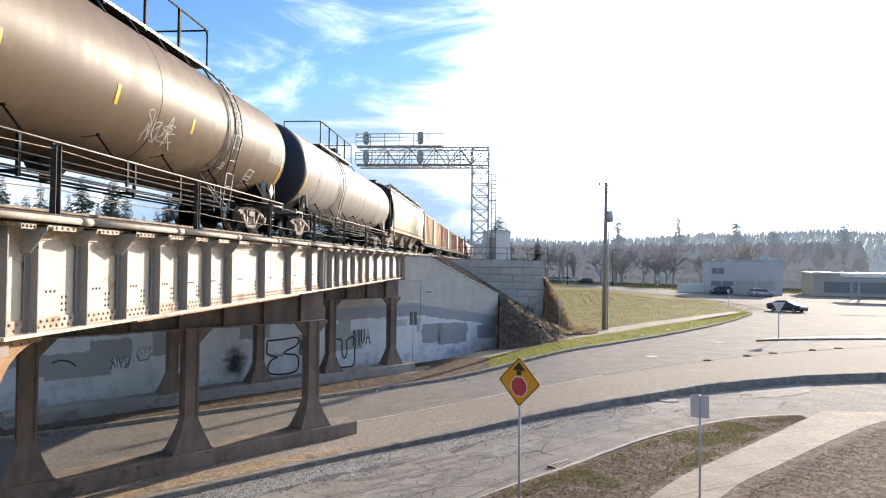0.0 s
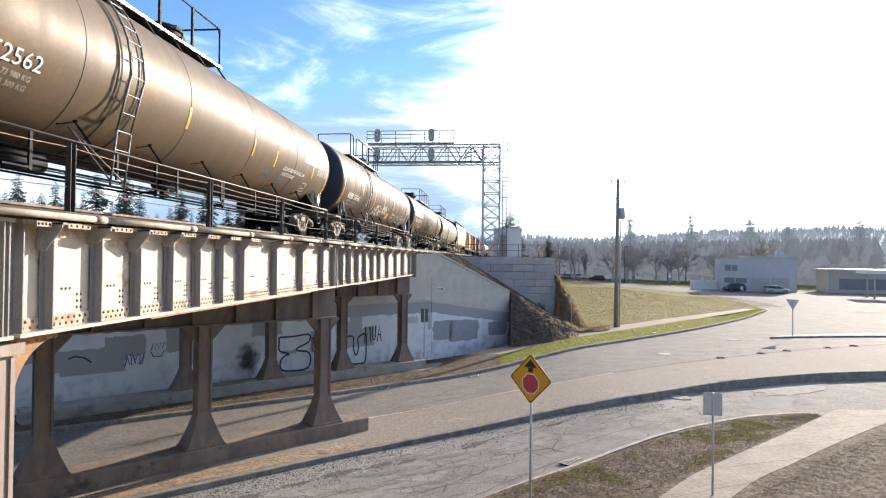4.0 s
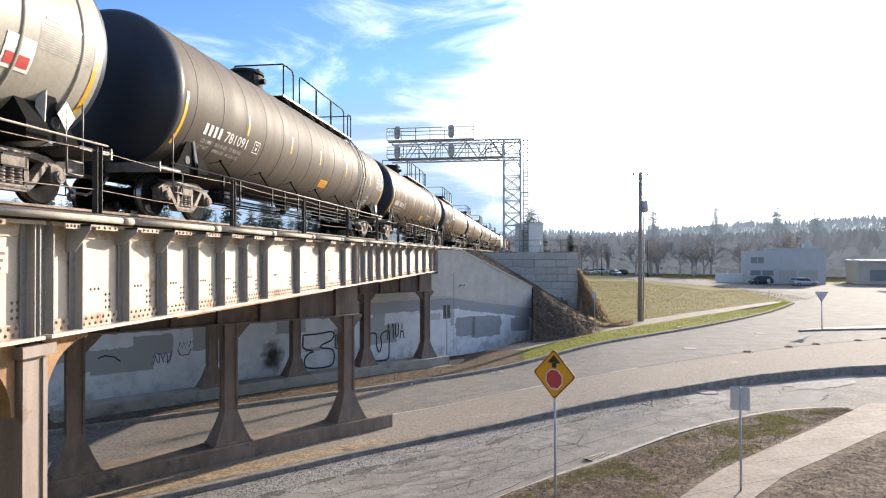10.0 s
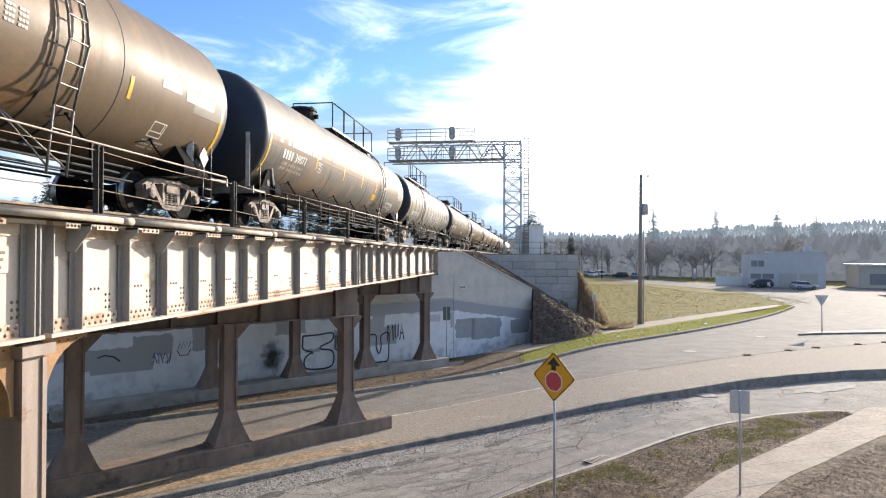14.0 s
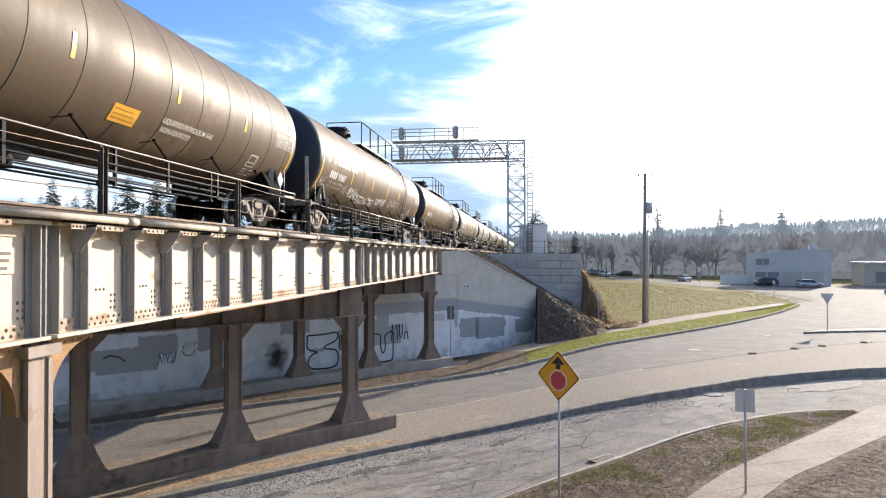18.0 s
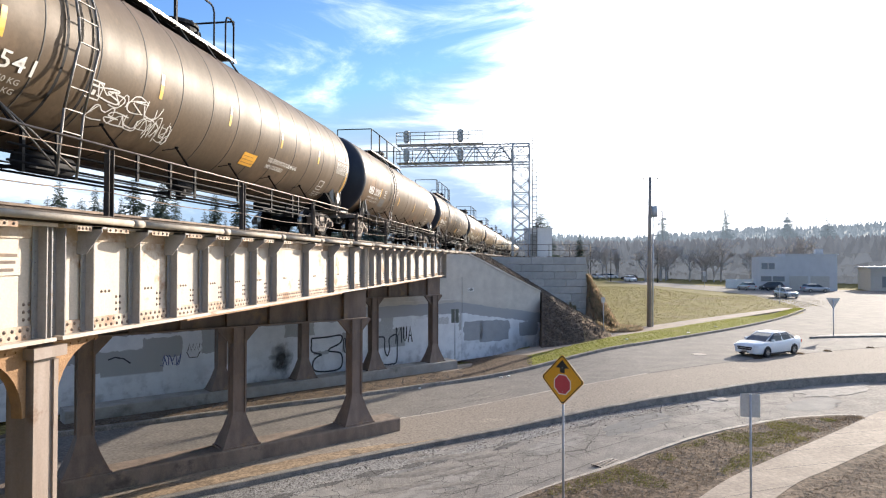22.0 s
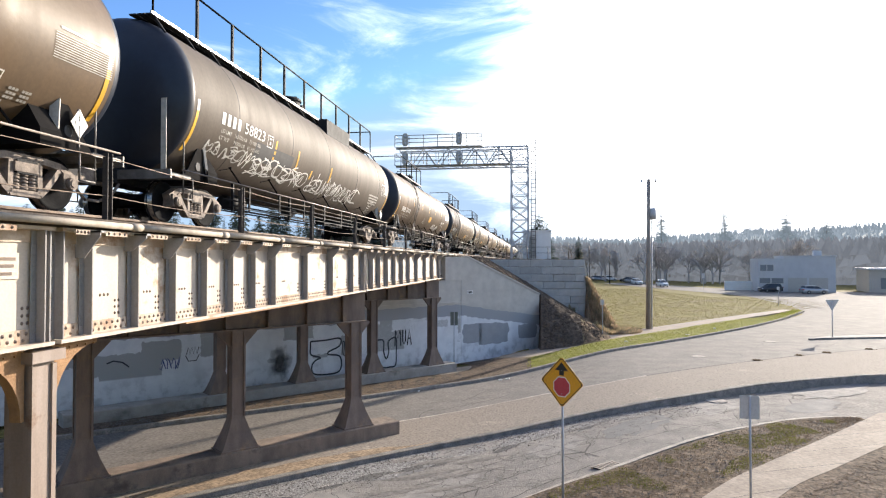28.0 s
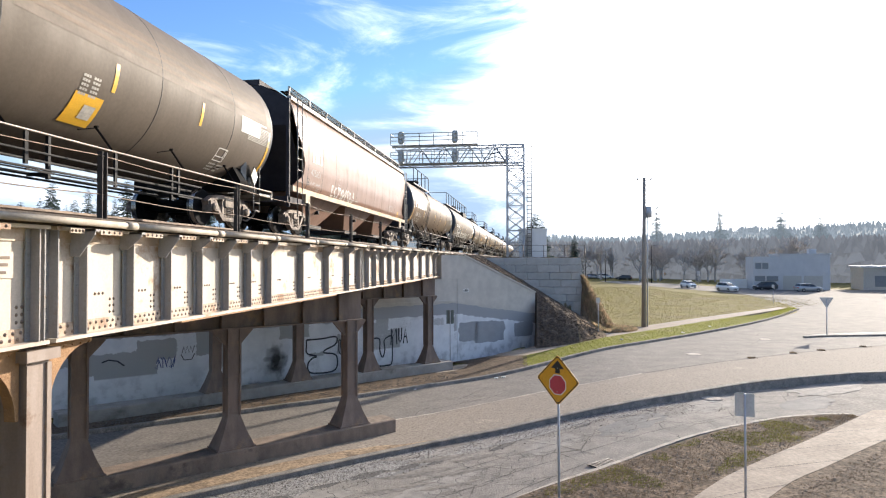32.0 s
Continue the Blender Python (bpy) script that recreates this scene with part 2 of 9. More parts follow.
BARK = mat("bark", (0.13, 0.1, 0.075), (0.08, 0.06, 0.045), 5, 0.9, 0.95, 0, 0.6, 12, (3, 3, 0.5))


def leafy(m, share=0.5):
    """Let light through thin leaves: mix a translucent share into a material."""
    nt = m.node_tree
    b = nt.nodes["Principled BSDF"]
    out = [n for n in nt.nodes if n.type == "OUTPUT_MATERIAL"][0]
    tr, mx = nt.nodes.new("ShaderNodeBsdfTranslucent"), nt.nodes.new("ShaderNodeMixShader")
    mx.inputs["Fac"].default_value = share
    nt.links.new(b.inputs["Base Color"].links[0].from_socket, tr.inputs["Color"])
    nt.links.new(b.outputs["BSDF"], mx.inputs[1])
    nt.links.new(tr.outputs["BSDF"], mx.inputs[2])
    nt.links.new(mx.outputs["Shader"], out.inputs["Surface"])
    return m


leafy(NEEDLES, 0.45)

# ---------------------------------------------------------------- building helpers


def finish(name, bm, material, parent=None, smooth=False):
    me = bpy.data.meshes.new(name)
    bm.to_mesh(me)
    bm.free()
    if smooth:
        me.polygons.foreach_set("use_smooth", [True] * len(me.polygons))
    mats = material if isinstance(material, (list, tuple)) else [material]
    for m in mats:
        me.materials.append(m)
    ob = new(name, me)
    ob.parent = parent
    return ob


def part(name, bm, material, parent, label="", smooth=False, at=None):
    """One mesh object under a thing or a part."""
    ob = finish(name, bm, material, parent, smooth)
    if label:
        ob["label"] = label
    if at is not None:
        ob.matrix_basis = at
    return ob


def thing(name, label, category, group="", at=None):
    """An Empty at the base of a thing; its parts go under it."""
    ob = new(name)
    ob.empty_display_size = 0.2
    if at is not None:
        ob.matrix_basis = at
    return tagged(ob, label, category, group)


def shared(name, mesh, parent, m):
    ob = new(name, mesh)
    ob.parent = parent
    ob.matrix_basis = m
    return ob


def quads(bm, rows, close=False):
    """Skin rows of points into faces."""
    vs = [[bm.verts.new(p) for p in r] for r in rows]
    for a, b in zip(vs, vs[1:]):
        n = len(a)
        for i in range(n if close else n - 1):
            j = (i + 1) % n
            bm.faces.new((a[i], a[j], b[j], b[i]))
    return vs


def box(bm, x0, x1, y0, y1, z0, z1, m=None, mi=0):
    co = [(x, y, z) for z in (z0, z1) for y in (y0, y1) for x in (x0, x1)]
    vs = [bm.verts.new(m @ Vector(c) if m else c) for c in co]
    for f in ((0, 2, 3, 1), (4, 5, 7, 6), (0, 1, 5, 4), (2, 6, 7, 3), (0, 4, 6, 2), (1, 3, 7, 5)):
        bm.faces.new([vs[i] for i in f]).material_index = mi
    return vs


def rod(bm, a, b, r, n=8, r2=None, caps=True, mi=0):
    """A round bar from a to b."""
    a, b = Vector(a), Vector(b)
    d = (b - a)
    if d.length < 1e-6:
        return
    q = d.to_track_quat("Z", "Y").to_matrix()
    r2 = r if r2 is None else r2
    ra = [bm.verts.new(a + q @ Vector((math.cos(2 * math.pi * i / n) * r, math.sin(2 * math.pi * i / n) * r, 0))) for i in range(n)]
    rb = [bm.verts.new(b + q @ Vector((math.cos(2 * math.pi * i / n) * r2, math.sin(2 * math.pi * i / n) * r2, 0))) for i in range(n)]
    for i in range(n):
        f = bm.faces.new((ra[i], ra[(i + 1) % n], rb[(i + 1) % n], rb[i]))
        f.smooth, f.material_index = n > 5, mi
    if caps:
        bm.faces.new(ra[::-1]).material_index = mi
        bm.faces.new(rb).material_index = mi


def bar(bm, a, b, w, h, mi=0):
    """A square bar from a to b, w wide (level) and h deep."""
    a, b = Vector(a), Vector(b)
    d = (b - a).normalized()
    side = d.cross(Vector((0, 0, 1)))
    side = side.normalized() if side.length > 1e-4 else Vector((1, 0, 0))
    up = side.cross(d)
    vs = [bm.verts.new(p + side * sx * w / 2 + up * sz * h / 2) for p in (a, b) for sz in (-1, 1) for sx in (-1, 1)]
    for f in ((0, 1, 3, 2), (4, 6, 7, 5), (0, 4, 5, 1), (2, 3, 7, 6), (0, 2, 6, 4), (1, 5, 7, 3)):
        bm.faces.new([vs[i] for i in f]).material_index = mi


def lathe(bm, profile, n=24, m=None, mi=0, smooth=True):
    """Turn (radius, height) pairs round the z axis."""
    rows = []
    for r, z in profile:
        rows.append([(m or Matrix()) @ Vector((r * math.cos(2 * math.pi * i / n), r * math.sin(2 * math.pi * i / n), z)) for i in range(n)])
    return quads(bm, rows, True)


def prism(bm, outline, y0, y1, m=None, mi=0):
    """An outline in x and z pushed from y0 to y1."""
    m = m or Matrix()
    a = [bm.verts.new(m @ Vector((x, y0, z))) for x, z in outline]
    b = [bm.verts.new(m @ Vector((x, y1, z))) for x, z in outline]
    n = len(a)
    for i in range(n):
        bm.faces.new((a[i], a[(i + 1) % n], b[(i + 1) % n], b[i])).material_index = mi
    bm.faces.new(a[::-1]).material_index = mi
    bm.faces.new(b).material_index = mi


def curve(pts, n=40):
    """A smooth line through the given points, n evenly spread points."""
    P = [Vector((p[0], p[1])) for p in pts]
    fine = []
    for i in range(len(P) - 1):
        p0, p1, p2, p3 = P[max(0, i - 1)], P[i], P[i + 1], P[min(len(P) - 1, i + 2)]
        for k in range(24):
            t = k / 24
            fine.append(0.5 * ((2 * p1) + (p2 - p0) * t + (2 * p0 - 5 * p1 + 4 * p2 - p3) * t * t + (3 * p1 - p0 - 3 * p2 + p3) * t ** 3))
    fine.append(P[-1])
    L = [0.0]
    for a, b in zip(fine, fine[1:]):
        L.append(L[-1] + (b - a).length)
    out, j = [], 0
    for i in range(n):
        s = L[-1] * i / (n - 1)
        while j < len(L) - 2 and L[j + 1] < s:
            j += 1
        f = (s - L[j]) / max(1e-9, L[j + 1] - L[j])
        out.append(fine[j].lerp(fine[j + 1], min(1, f)))
    return out


# ---------------------------------------------------------------- lie of the land
U = Vector((0.664, 0.748, 0))        # along the road and the walls of the underpass
N = Vector((0.748, -0.664, 0))       # towards the road from the far wall
WALL0 = Vector((-6.08, 44.42, 0))    # a point of the far wall's foot


def smooth01(a):
    a = min(1, max(0, a))
    return a * a * (3 - 2 * a)


def road_z(x, y):
    """The paved ground, which dips under the bridge."""
    return -0.6 + 0.8 * smooth01((x + 5) / 11)


def land_z(x, y):
    """The ground: paved level, the railway's bank behind the far wall, and the bank on which the camera stands."""
    z = road_z(x, y)
    p = Vector((x, y, 0)) - WALL0
    s, d = p.dot(U), p.dot(N)           # along and in front of the far wall
    if x <= 0.1:
        if d < -0.75:
            z = max(z, min(6.6, 6.6 - 0.6 * max(0, x + 4.6)) - 0.55 * max(0, -22 - x))
    elif y > 47:
        z = max(z, 3.78 - 0.62 * math.hypot(x - 0.1, 1.2 * max(0, 52.0 - y)))
    if y > 50:          # fill behind the block wall and its open end
        if x < 4.1:
            z = max(z, 6.45 - 12.0 * max(0, 57.5 - y))
        else:           # brush-covered spill past its end
            z = max(z, 5.0 - 1.7 * math.hypot(x - 4.0, 1.3 * max(0, 56.9 - y)))
    near = math.hypot(x + 1.0, (y + 3.0) * 0.8)
    z = max(z, 4.65 - 0.75 * max(0, near - 3.2))
    if p.dot(N) > 30 and x < -4.6:
        z = max(z, min(6.6, 6.6 - 0.6 * max(0, -22 - x)))
    if y > 105:
        z += 0.004 * (y - 105) * smooth01((y - 105) / 300)
    return z


def axis(lo, hi, near_lo, near_hi, step, grow=1.22):
    a, v, d = [], near_lo, step
    while v > lo:
        d *= grow
        v -= d
        a.append(max(v, lo))
    a = a[::-1]
    v = near_lo
    while v < near_hi:
        a.append(v)
        v += step
    d = step
    while v < hi:
        a.append(v)
        d *= grow
        v += d
    a.append(hi)
    return a


bm = bmesh.new()
gx, gy = axis(-1600, 1600, -24, 30, 0.75), axis(-300, 3600, -8, 64, 0.75)


def under(x, y):
    """How far the sheet lies below the made ground that covers it."""
    if x < -2.0 and 0 < (Vector((x, y, 0)) - WALL0).dot(N) < 8.5:
        return 0.32
    return 0.8 if -7.5 < x < 10.5 and 44.0 < y < 61.5 and max(land_z(x + i, y + j) for i in (-0.8, 0, 0.8) for j in (-0.8, 0, 0.8)) > 0.3 else 0.04




def sheet_z(x, y):
    d = (Vector((x, y, 0)) - WALL0).dot(N)
    if -1.8 < d < 0.3 and x < 0.8 and y < 60:       # under the far wall and its footing
        return road_z(x, y) - 0.5
    return land_z(x, y) - under(x, y)


quads(bm, [[(x, y, sheet_z(x, y)) for x in gx] for y in gy])
ground = finish("ground", bm, GRASS, smooth=True)
tagged(ground, "dry winter grass and dirt, banked beside the railway", "ground", kind="structure")


def sheet(name, left, right, material, lift, label, n=48, across=6, thick=0.0, kind="structure"):
    """A strip of ground between two lines."""
    a, b = curve(left, n), curve(right, n)
    bm = bmesh.new()
    rows = []
    for p, q in zip(a, b):
        r = []
        for k in range(across + 1):
            c = p.lerp(q, k / across)
            r.append((c.x, c.y, road_z(c.x, c.y) + (lift(c.x, c.y, k / across) if callable(lift) else lift)))
        if thick:
            r = [(r[0][0], r[0][1], r[0][2] - thick)] + r + [(r[-1][0], r[-1][1], r[-1][2] - thick)]
        rows.append(r)
    quads(bm, rows)
    if thick:
        for end in (rows[0], rows[-1]):
            bm.faces.new([bm.verts.new(p) for p in end])
    ob = finish(name, bm, material)
    return tagged(ob, label, name.split("_")[0], kind=kind)


def kerb(name, line, n, width, rise, down, material, label, side=1):
    """A kerb stone line: its face stands at the line, its top lies to one side."""
    a = curve(line, n)
    bm = bmesh.new()
    rows = []
    for i, p in enumerate(a):
        d = (a[min(n - 1, i + 1)] - a[max(0, i - 1)]).normalized()
        s = Vector((-d.y, d.x)) * side
        z = road_z(p.x, p.y)
        w = 0.02 * noise.noise((p.x * 1.3, p.y * 1.3, 0)) + (rise(p.x, p.y) if callable(rise) else rise)
        q = p + s * width
        rows.append([(p.x, p.y, z - down), (p.x + s.x * 0.02, p.y + s.y * 0.02, z - 0.025 + w),
                     (p.x + s.x * 0.05, p.y + s.y * 0.05, z + w), (q.x, q.y, z + w), (q.x, q.y, z - down)])
    quads(bm, rows)
    return tagged(finish(name, bm, material), label, "kerb", kind="structure")


# lines of the plan
NEAR_KERB = [(-24, -6), (-10, 7.6), (-4.6, 13.6), (-0.22, 18.08), (2.53, 20.4), (4.95, 22.7), (6.9, 24.37), (9.31, 26.12), (11.0, 26.85), (12.1, 26.98)]
MEDIAN = [(-30, -4.0), (-16, 10.8), (-9.18, 17.95), (-4.96, 22.24), (-2.79, 23.9), (0.83, 25.97), (5.07, 28.2), (9.46, 31.29), (11.4, 32.5), (17.41, 35.41), (26, 37.4), (44, 38.5)]


def kerb_rise(x, y):
    """The median kerb grows taller towards the junction."""
    return 0.17 + 0.24 * smooth01((x + 3) / 17)


ASPH = [(-30, 3), (-17, 16.5), (-11, 22.3), (-4.26, 28.64), (-0.18, 31.64), (4.04, 34.1), (11.5, 40.51), (21.35, 47.5), (32, 52.5), (50, 56)]
FAR_KERB = [(-30, 10.5), (-17, 23.5), (-8.74, 31.13), (-5.16, 34.7), (-1.32, 37.9), (1.61, 40.9), (9.99, 50.62), (17.0, 59.4), (24.35, 69.98), (32.26, 83.92)]
WALK_LOW = [(-5.41, 39.52), (-1.5, 43.0), (2.43, 46.85), (9.2, 55.4), (19.7, 69.29), (31.3, 84.6)]
WALK_UP = [(-7.2, 40.9), (-3.4, 45.0), (1.2, 49.4), (7.6, 57.1), (18.0, 70.5), (30.4, 85.6)]

road = sheet("road_base", [(-60, -34), (-20, 9), (0, 29), (15, 50), (32, 84), (36, 110), (40, 150)],
             [(-20, -26), (-5, 0), (13, 18.8), (30, 22), (75, 32), (110, 60), (150, 110)], ASPHALT, -0.015, "grey patched asphalt of the wide junction", 90, 30)
sheet("road_lower", NEAR_KERB, MEDIAN[:9],
      ASPHALT2, 0.0, "cracked worn asphalt lane with patched potholes", 80, 10)
sheet("pavement_aggregate", MEDIAN, ASPH, AGGREGATE, lambda x, y, f: kerb_rise(x, y) * (1 - f) + 0.03 * f - 0.01, "exposed aggregate concrete median strip", 90, 6)
kerb("kerb_median", MEDIAN, 140, 0.26, kerb_rise, 0.3, KERB, "tall weathered concrete kerb along the median strip", 1)
kerb("kerb_far", FAR_KERB, 120, 0.2, 0.2, 0.1, KERB, "weathered concrete kerb beside the verge", 1)
kerb("kerb_near", NEAR_KERB, 110, 0.2, 0.13, 0.1, KERB_PALE, "pale concrete kerb round the planting strip", -1)
sheet("road_upper", ASPH, [(-30, 10.5), (-17, 23.5), (-8.74, 31.13), (-5.16, 34.7), (-1.32, 37.9), (1.61, 40.9), (9.99, 50.62), (17.0, 59.4), (24.35, 69.98), (40, 95)],
      ASPHALT, 0.02, "grey asphalt carriageway under the railway bridge", 90, 8)
sheet("pavement_far", WALK_LOW, WALK_UP, PATH, lambda x, y, f: 0.15 - 0.36 * smooth01((-2.2 - x) / 2.5), "narrow concrete footway", 60, 2, 0.2)
verge = sheet("ground_verge", [(-0.4, 38.95), (1.9, 41.3), (10.1, 50.9), (17.1, 59.6), (24.4, 70.2), (32.0, 83.9)],
              [(-0.5, 43.7), (2.43, 46.75), (9.2, 55.3), (19.7, 69.1), (24.5, 74), (31.2, 84.4)], LUSH, 0.19, "mown green grass verge beside the footway", 60, 8)
sheet("ground_verge_dirt", [(-20, 20.9), (-8.8, 31.4), (-5.2, 35.0), (-1.4, 38.2), (-0.4, 39.1)],
      [(-22, 24.6), (-11.5, 37.0), (-7.0, 41.5), (-4.2, 44.4), (-0.5, 43.7)], DIRT, lambda x, y, f: 0.19 - 0.44 * smooth01(f * 1.2) * smooth01((-2.5 - x) / 2.5), "bare gravelly dirt beside the kerb", 40, 6)
strip = sheet("ground_planting", [(-24.3, -5.6), (-10.2, 7.4), (-4.8, 13.4), (-0.3, 17.85), (2.6, 20.1), (5.1, 22.4), (7.0, 24.15), (9.4, 25.9), (11.0, 26.6), (12.2, 26.7)],
              [(-12, -12), (-4, 2), (1, 12), (4.39, 17.57), (6.85, 20.44), (8.0, 21.7), (9.28, 23.07), (10.5, 24.4), (11.6, 25.7), (12.3, 26.4)], DIRT, 0.13,
              "bare dirt planting strip with patchy grass", 70, 12)
sheet("pavement_near", [(-4, 2), (1, 12.5), (4.39, 17.57), (6.85, 20.44), (9.28, 23.07), (12.23, 26.38), (13.3, 27.6)],
      [(-1.5, 2), (3.2, 13), (6.3, 17.73), (8.46, 20.01), (11.63, 23.2), (15, 26.2), (19, 28.2)], PATH, 0.15, "tan concrete footpath", 60, 4, 0.2)
sheet("ground_gravel", [(-1.9, 2.2), (2.8, 13.3), (5.95, 18.0), (8.1, 20.3), (11.3, 23.5), (14.7, 26.3), (18.8, 28.0), (26, 29)],
      [(12, -10), (16, 4), (20, 10), (24, 14), (28, 17), (32, 19), (36, 22), (40, 26)], DIRT, 0.14, "stony bare earth beside the footpath", 60, 14)

SAND = mat("washed_sand", (0.33, 0.245, 0.165), (0.22, 0.165, 0.115), 2.2, 0.9, 0.95, 0, 0.8, 9, third=(0.15, 0.115, 0.085), third_scale=1.2, third_at=0.56, vary=(0.6, 1.4), gloss=0.06)
ma = curve(MEDIAN[1:6], 80)
inner, outer = [], []
for i, p in enumerate(ma[:70]):
    d = (ma[i + 1] - ma[max(0, i - 1)]).normalized()
    q = Vector((-d.y, d.x))
    inner.append(p + q * 0.28)
    outer.append(p + q * max(0.3, 1.25 + 0.35 * noise.noise((i * 0.3, 0, 2)) - 0.9 * smooth01((i - 45) / 25)))
bm = bmesh.new()
quads(bm, [[(*a.lerp(b, k / 3), road_z(*a.lerp(b, k / 3)) + kerb_rise(a.x, a.y) + 0.004 - 0.05 * k / 3) for k in range(4)] for a, b in zip(inner, outer)])
tagged(finish("ground_sand", bm, SAND), "tan sand and grit washed up beside the kerb", "ground", kind="structure")

# ---------------------------------------------------------------- railway bridge
TOP, FOOT = 6.78, 5.17          # top and underside of the girders
GX = -6.72                      # web of the near girder


def beam(bm, y0, y1, pieces):
    for x0, x1, z0, z1 in pieces:
        box(bm, x0, x1, y0, y1, z0, z1)


def rivet(bm, x, y, z, r=0.017):
    c = bm.verts.new((x + r * 0.8, y, z))
    ring = [bm.verts.new((x, y + r * math.cos(a * math.pi / 3), z + r * math.sin(a * math.pi / 3))) for a in range(6)]
    for i in range(6):
        bm.faces.new((ring[i], ring[(i + 1) % 6], c))


bridge = thing("railway_bridge", "riveted steel plate girder railway bridge, cream paint streaked with rust", "bridge")
SPANS = [(-8.2, 7.86, [-6, -4, -2, 0, 2, 4, 5.2, 6.4]),
         (7.98, 23.8, [8.61, 9.72, 10.82, 11.93, 13.04, 14.15, 15.31, 17.57, 19.85, 22.15]),
         (23.9, 39.74, [24.9, 26.1, 27.5, 29.0, 30.65, 32.3, 34.5, 37.1]),
         (39.84, 48.4, [42.3, 45.4])]
STIFF_ME = {}


def stiffener(parent, y, double):
    """An angle riveted upright on the web, with its outstanding leg."""
    if double not in STIFF_ME:
        bm = bmesh.new()
        h0, h1 = FOOT + 0.055, TOP - 0.055
        for s in ((-0.045, 0.045) if double else (0,)):
            box(bm, 0.012, 0.185, s - 0.011, s + 0.011, h0, h1)
            box(bm, 0.038, 0.052, s - 0.1 if s <= 0 else s, s if s <= 0 else s + 0.1, h0, h1)
        z = h0 + 0.12
        while z < h1 - 0.1:
            for s in ((-0.1, 0.1) if double else (-0.06,)):
                c = bm.verts.new((0.067, s, z))
                ring = [bm.verts.new((0.052, s + 0.016 * math.cos(k * math.pi / 3), z + 0.016 * math.sin(k * math.pi / 3))) for k in range(6)]
                for i in range(6):
                    bm.faces.new((ring[i], ring[(i + 1) % 6], c))
            z += 0.15
        me = bpy.data.meshes.new("stiffener")
        bm.to_mesh(me)
        bm.free()
        me.materials.append(STEEL_GREY)
        STIFF_ME[double] = me
    return shared("stiffener", STIFF_ME[double], parent, pose(GX, y, 0))


for y0, y1, stiff in SPANS:
    web, rivets = bmesh.new(), bmesh.new()
    box(web, GX - 0.01, GX + 0.01, y0, y1, FOOT + 0.03, TOP - 0.03)
    g = part("plate_girder", web, STEEL_PAINT, bridge, "cream painted steel plate girder with rust streaks")
    for z0, z1 in ((FOOT, FOOT + 0.05), (TOP - 0.05, TOP)):
        bm = bmesh.new()
        box(bm, GX - 0.2, GX + 0.2, y0, y1, z0, z1)
        part("flange", bm, STEEL_PAINT, g)
    bm = bmesh.new()
    L = y1 - y0
    box(bm, GX - 0.2, GX + 0.2, y0 + L * 0.2, y1 - L * 0.2, FOOT - 0.032, FOOT - 0.002)
    part("cover_plate", bm, BRIGHT_RUST, g, "rusty cover plate")
    for z0, z1 in ((FOOT + 0.052, FOOT + 0.24), (TOP - 0.22, TOP - 0.052)):
        bm = bmesh.new()
        box(bm, GX + 0.012, GX + 0.034, y0 + 0.02, y1 - 0.02, z0, z1)
        part("flange_angle", bm, FLANGE_PAINT, g)
    for y in stiff:
        stiffener(g, y, False)
    stiffener(g, y0 + 0.05, False)
    stiffener(g, y1 - 0.12, True)
    edges = sorted([y0] + stiff + [y1])
    for a, b in zip(edges, edges[1:]):
        n = max(2, int((b - a) / 0.13))
        for i in range(n):
            y = a + 0.09 + (b - a - 0.2) * i / max(1, n - 1)
            rivet(rivets, GX + 0.034, y, FOOT + 0.1, 0.03)
            rivet(rivets, GX + 0.034, y + 0.05, FOOT + 0.185, 0.03)
        if b - a > 0.7:
            for k in range(3):
                rivet(rivets, GX + 0.01, a + (b - a) * 0.36 + 0.09 * k, FOOT + 0.62, 0.028)
            for i in range(2):
                for k in range(3):
                    rivet(rivets, GX + 0.01, b - 0.36 + 0.09 * i, FOOT + 0.32 + 0.1 * k, 0.028)
    part("rivets", rivets, RUST, g, "dark rivet heads")["kind"] = "stuff"
    for a, b in zip(edges, edges[1:]):      # pale clip plates under the pipe
        bm = bmesh.new()
        w = min(0.55, (b - a) * 0.45)
        box(bm, GX + 0.3, GX + 0.325, a + 0.1, a + 0.1 + w, TOP - 0.09, TOP - 0.015)
        clip = part("clip_plate", bm, FLANGE_PAINT, bridge)
        bm = bmesh.new()
        for k in range(4):
            rivet(bm, GX + 0.325, a + 0.1 + w * (k + 0.5) / 4, TOP - 0.052, 0.026)
        part("bolt_heads", bm, RUST, clip)["kind"] = "stuff"
# maker's plate on the near span
bm = bmesh.new()
box(bm, GX + 0.012, GX + 0.03, 7.0, 7.42, 6.08, 6.42)
plate = part("maker_plate", bm, STEEL_PAINT, bridge, "cast maker's plate with raised rim")
bm = bmesh.new()
for z in (6.34, 6.25, 6.15):
    box(bm, GX + 0.03, GX + 0.036, 7.06, 7.36 - (6.34 - z) * 0.3, z - 0.02, z + 0.02)
part("plate_lettering", bm, RUST, plate)

# inner girders, cross beams and deck
for x in (-9.4, -12.4, -15.4, -17.2):
    bm = bmesh.new()
    for y0, y1, _ in SPANS:
        box(bm, x - 0.012, x + 0.012, y0, y1, FOOT, TOP)
        for z in (FOOT - 0.02, TOP - 0.04):
            box(bm, x - 0.18, x + 0.18, y0, y1, z, z + 0.04)
    part("inner_girder", bm, RUST, bridge, "rusty brown inner girder")
bm = bmesh.new()
box(bm, -17.4, -6.55, -8.2, 48.4, TOP, TOP + 0.1)
part("deck", bm, TIE, bridge, "dark timber bridge deck")
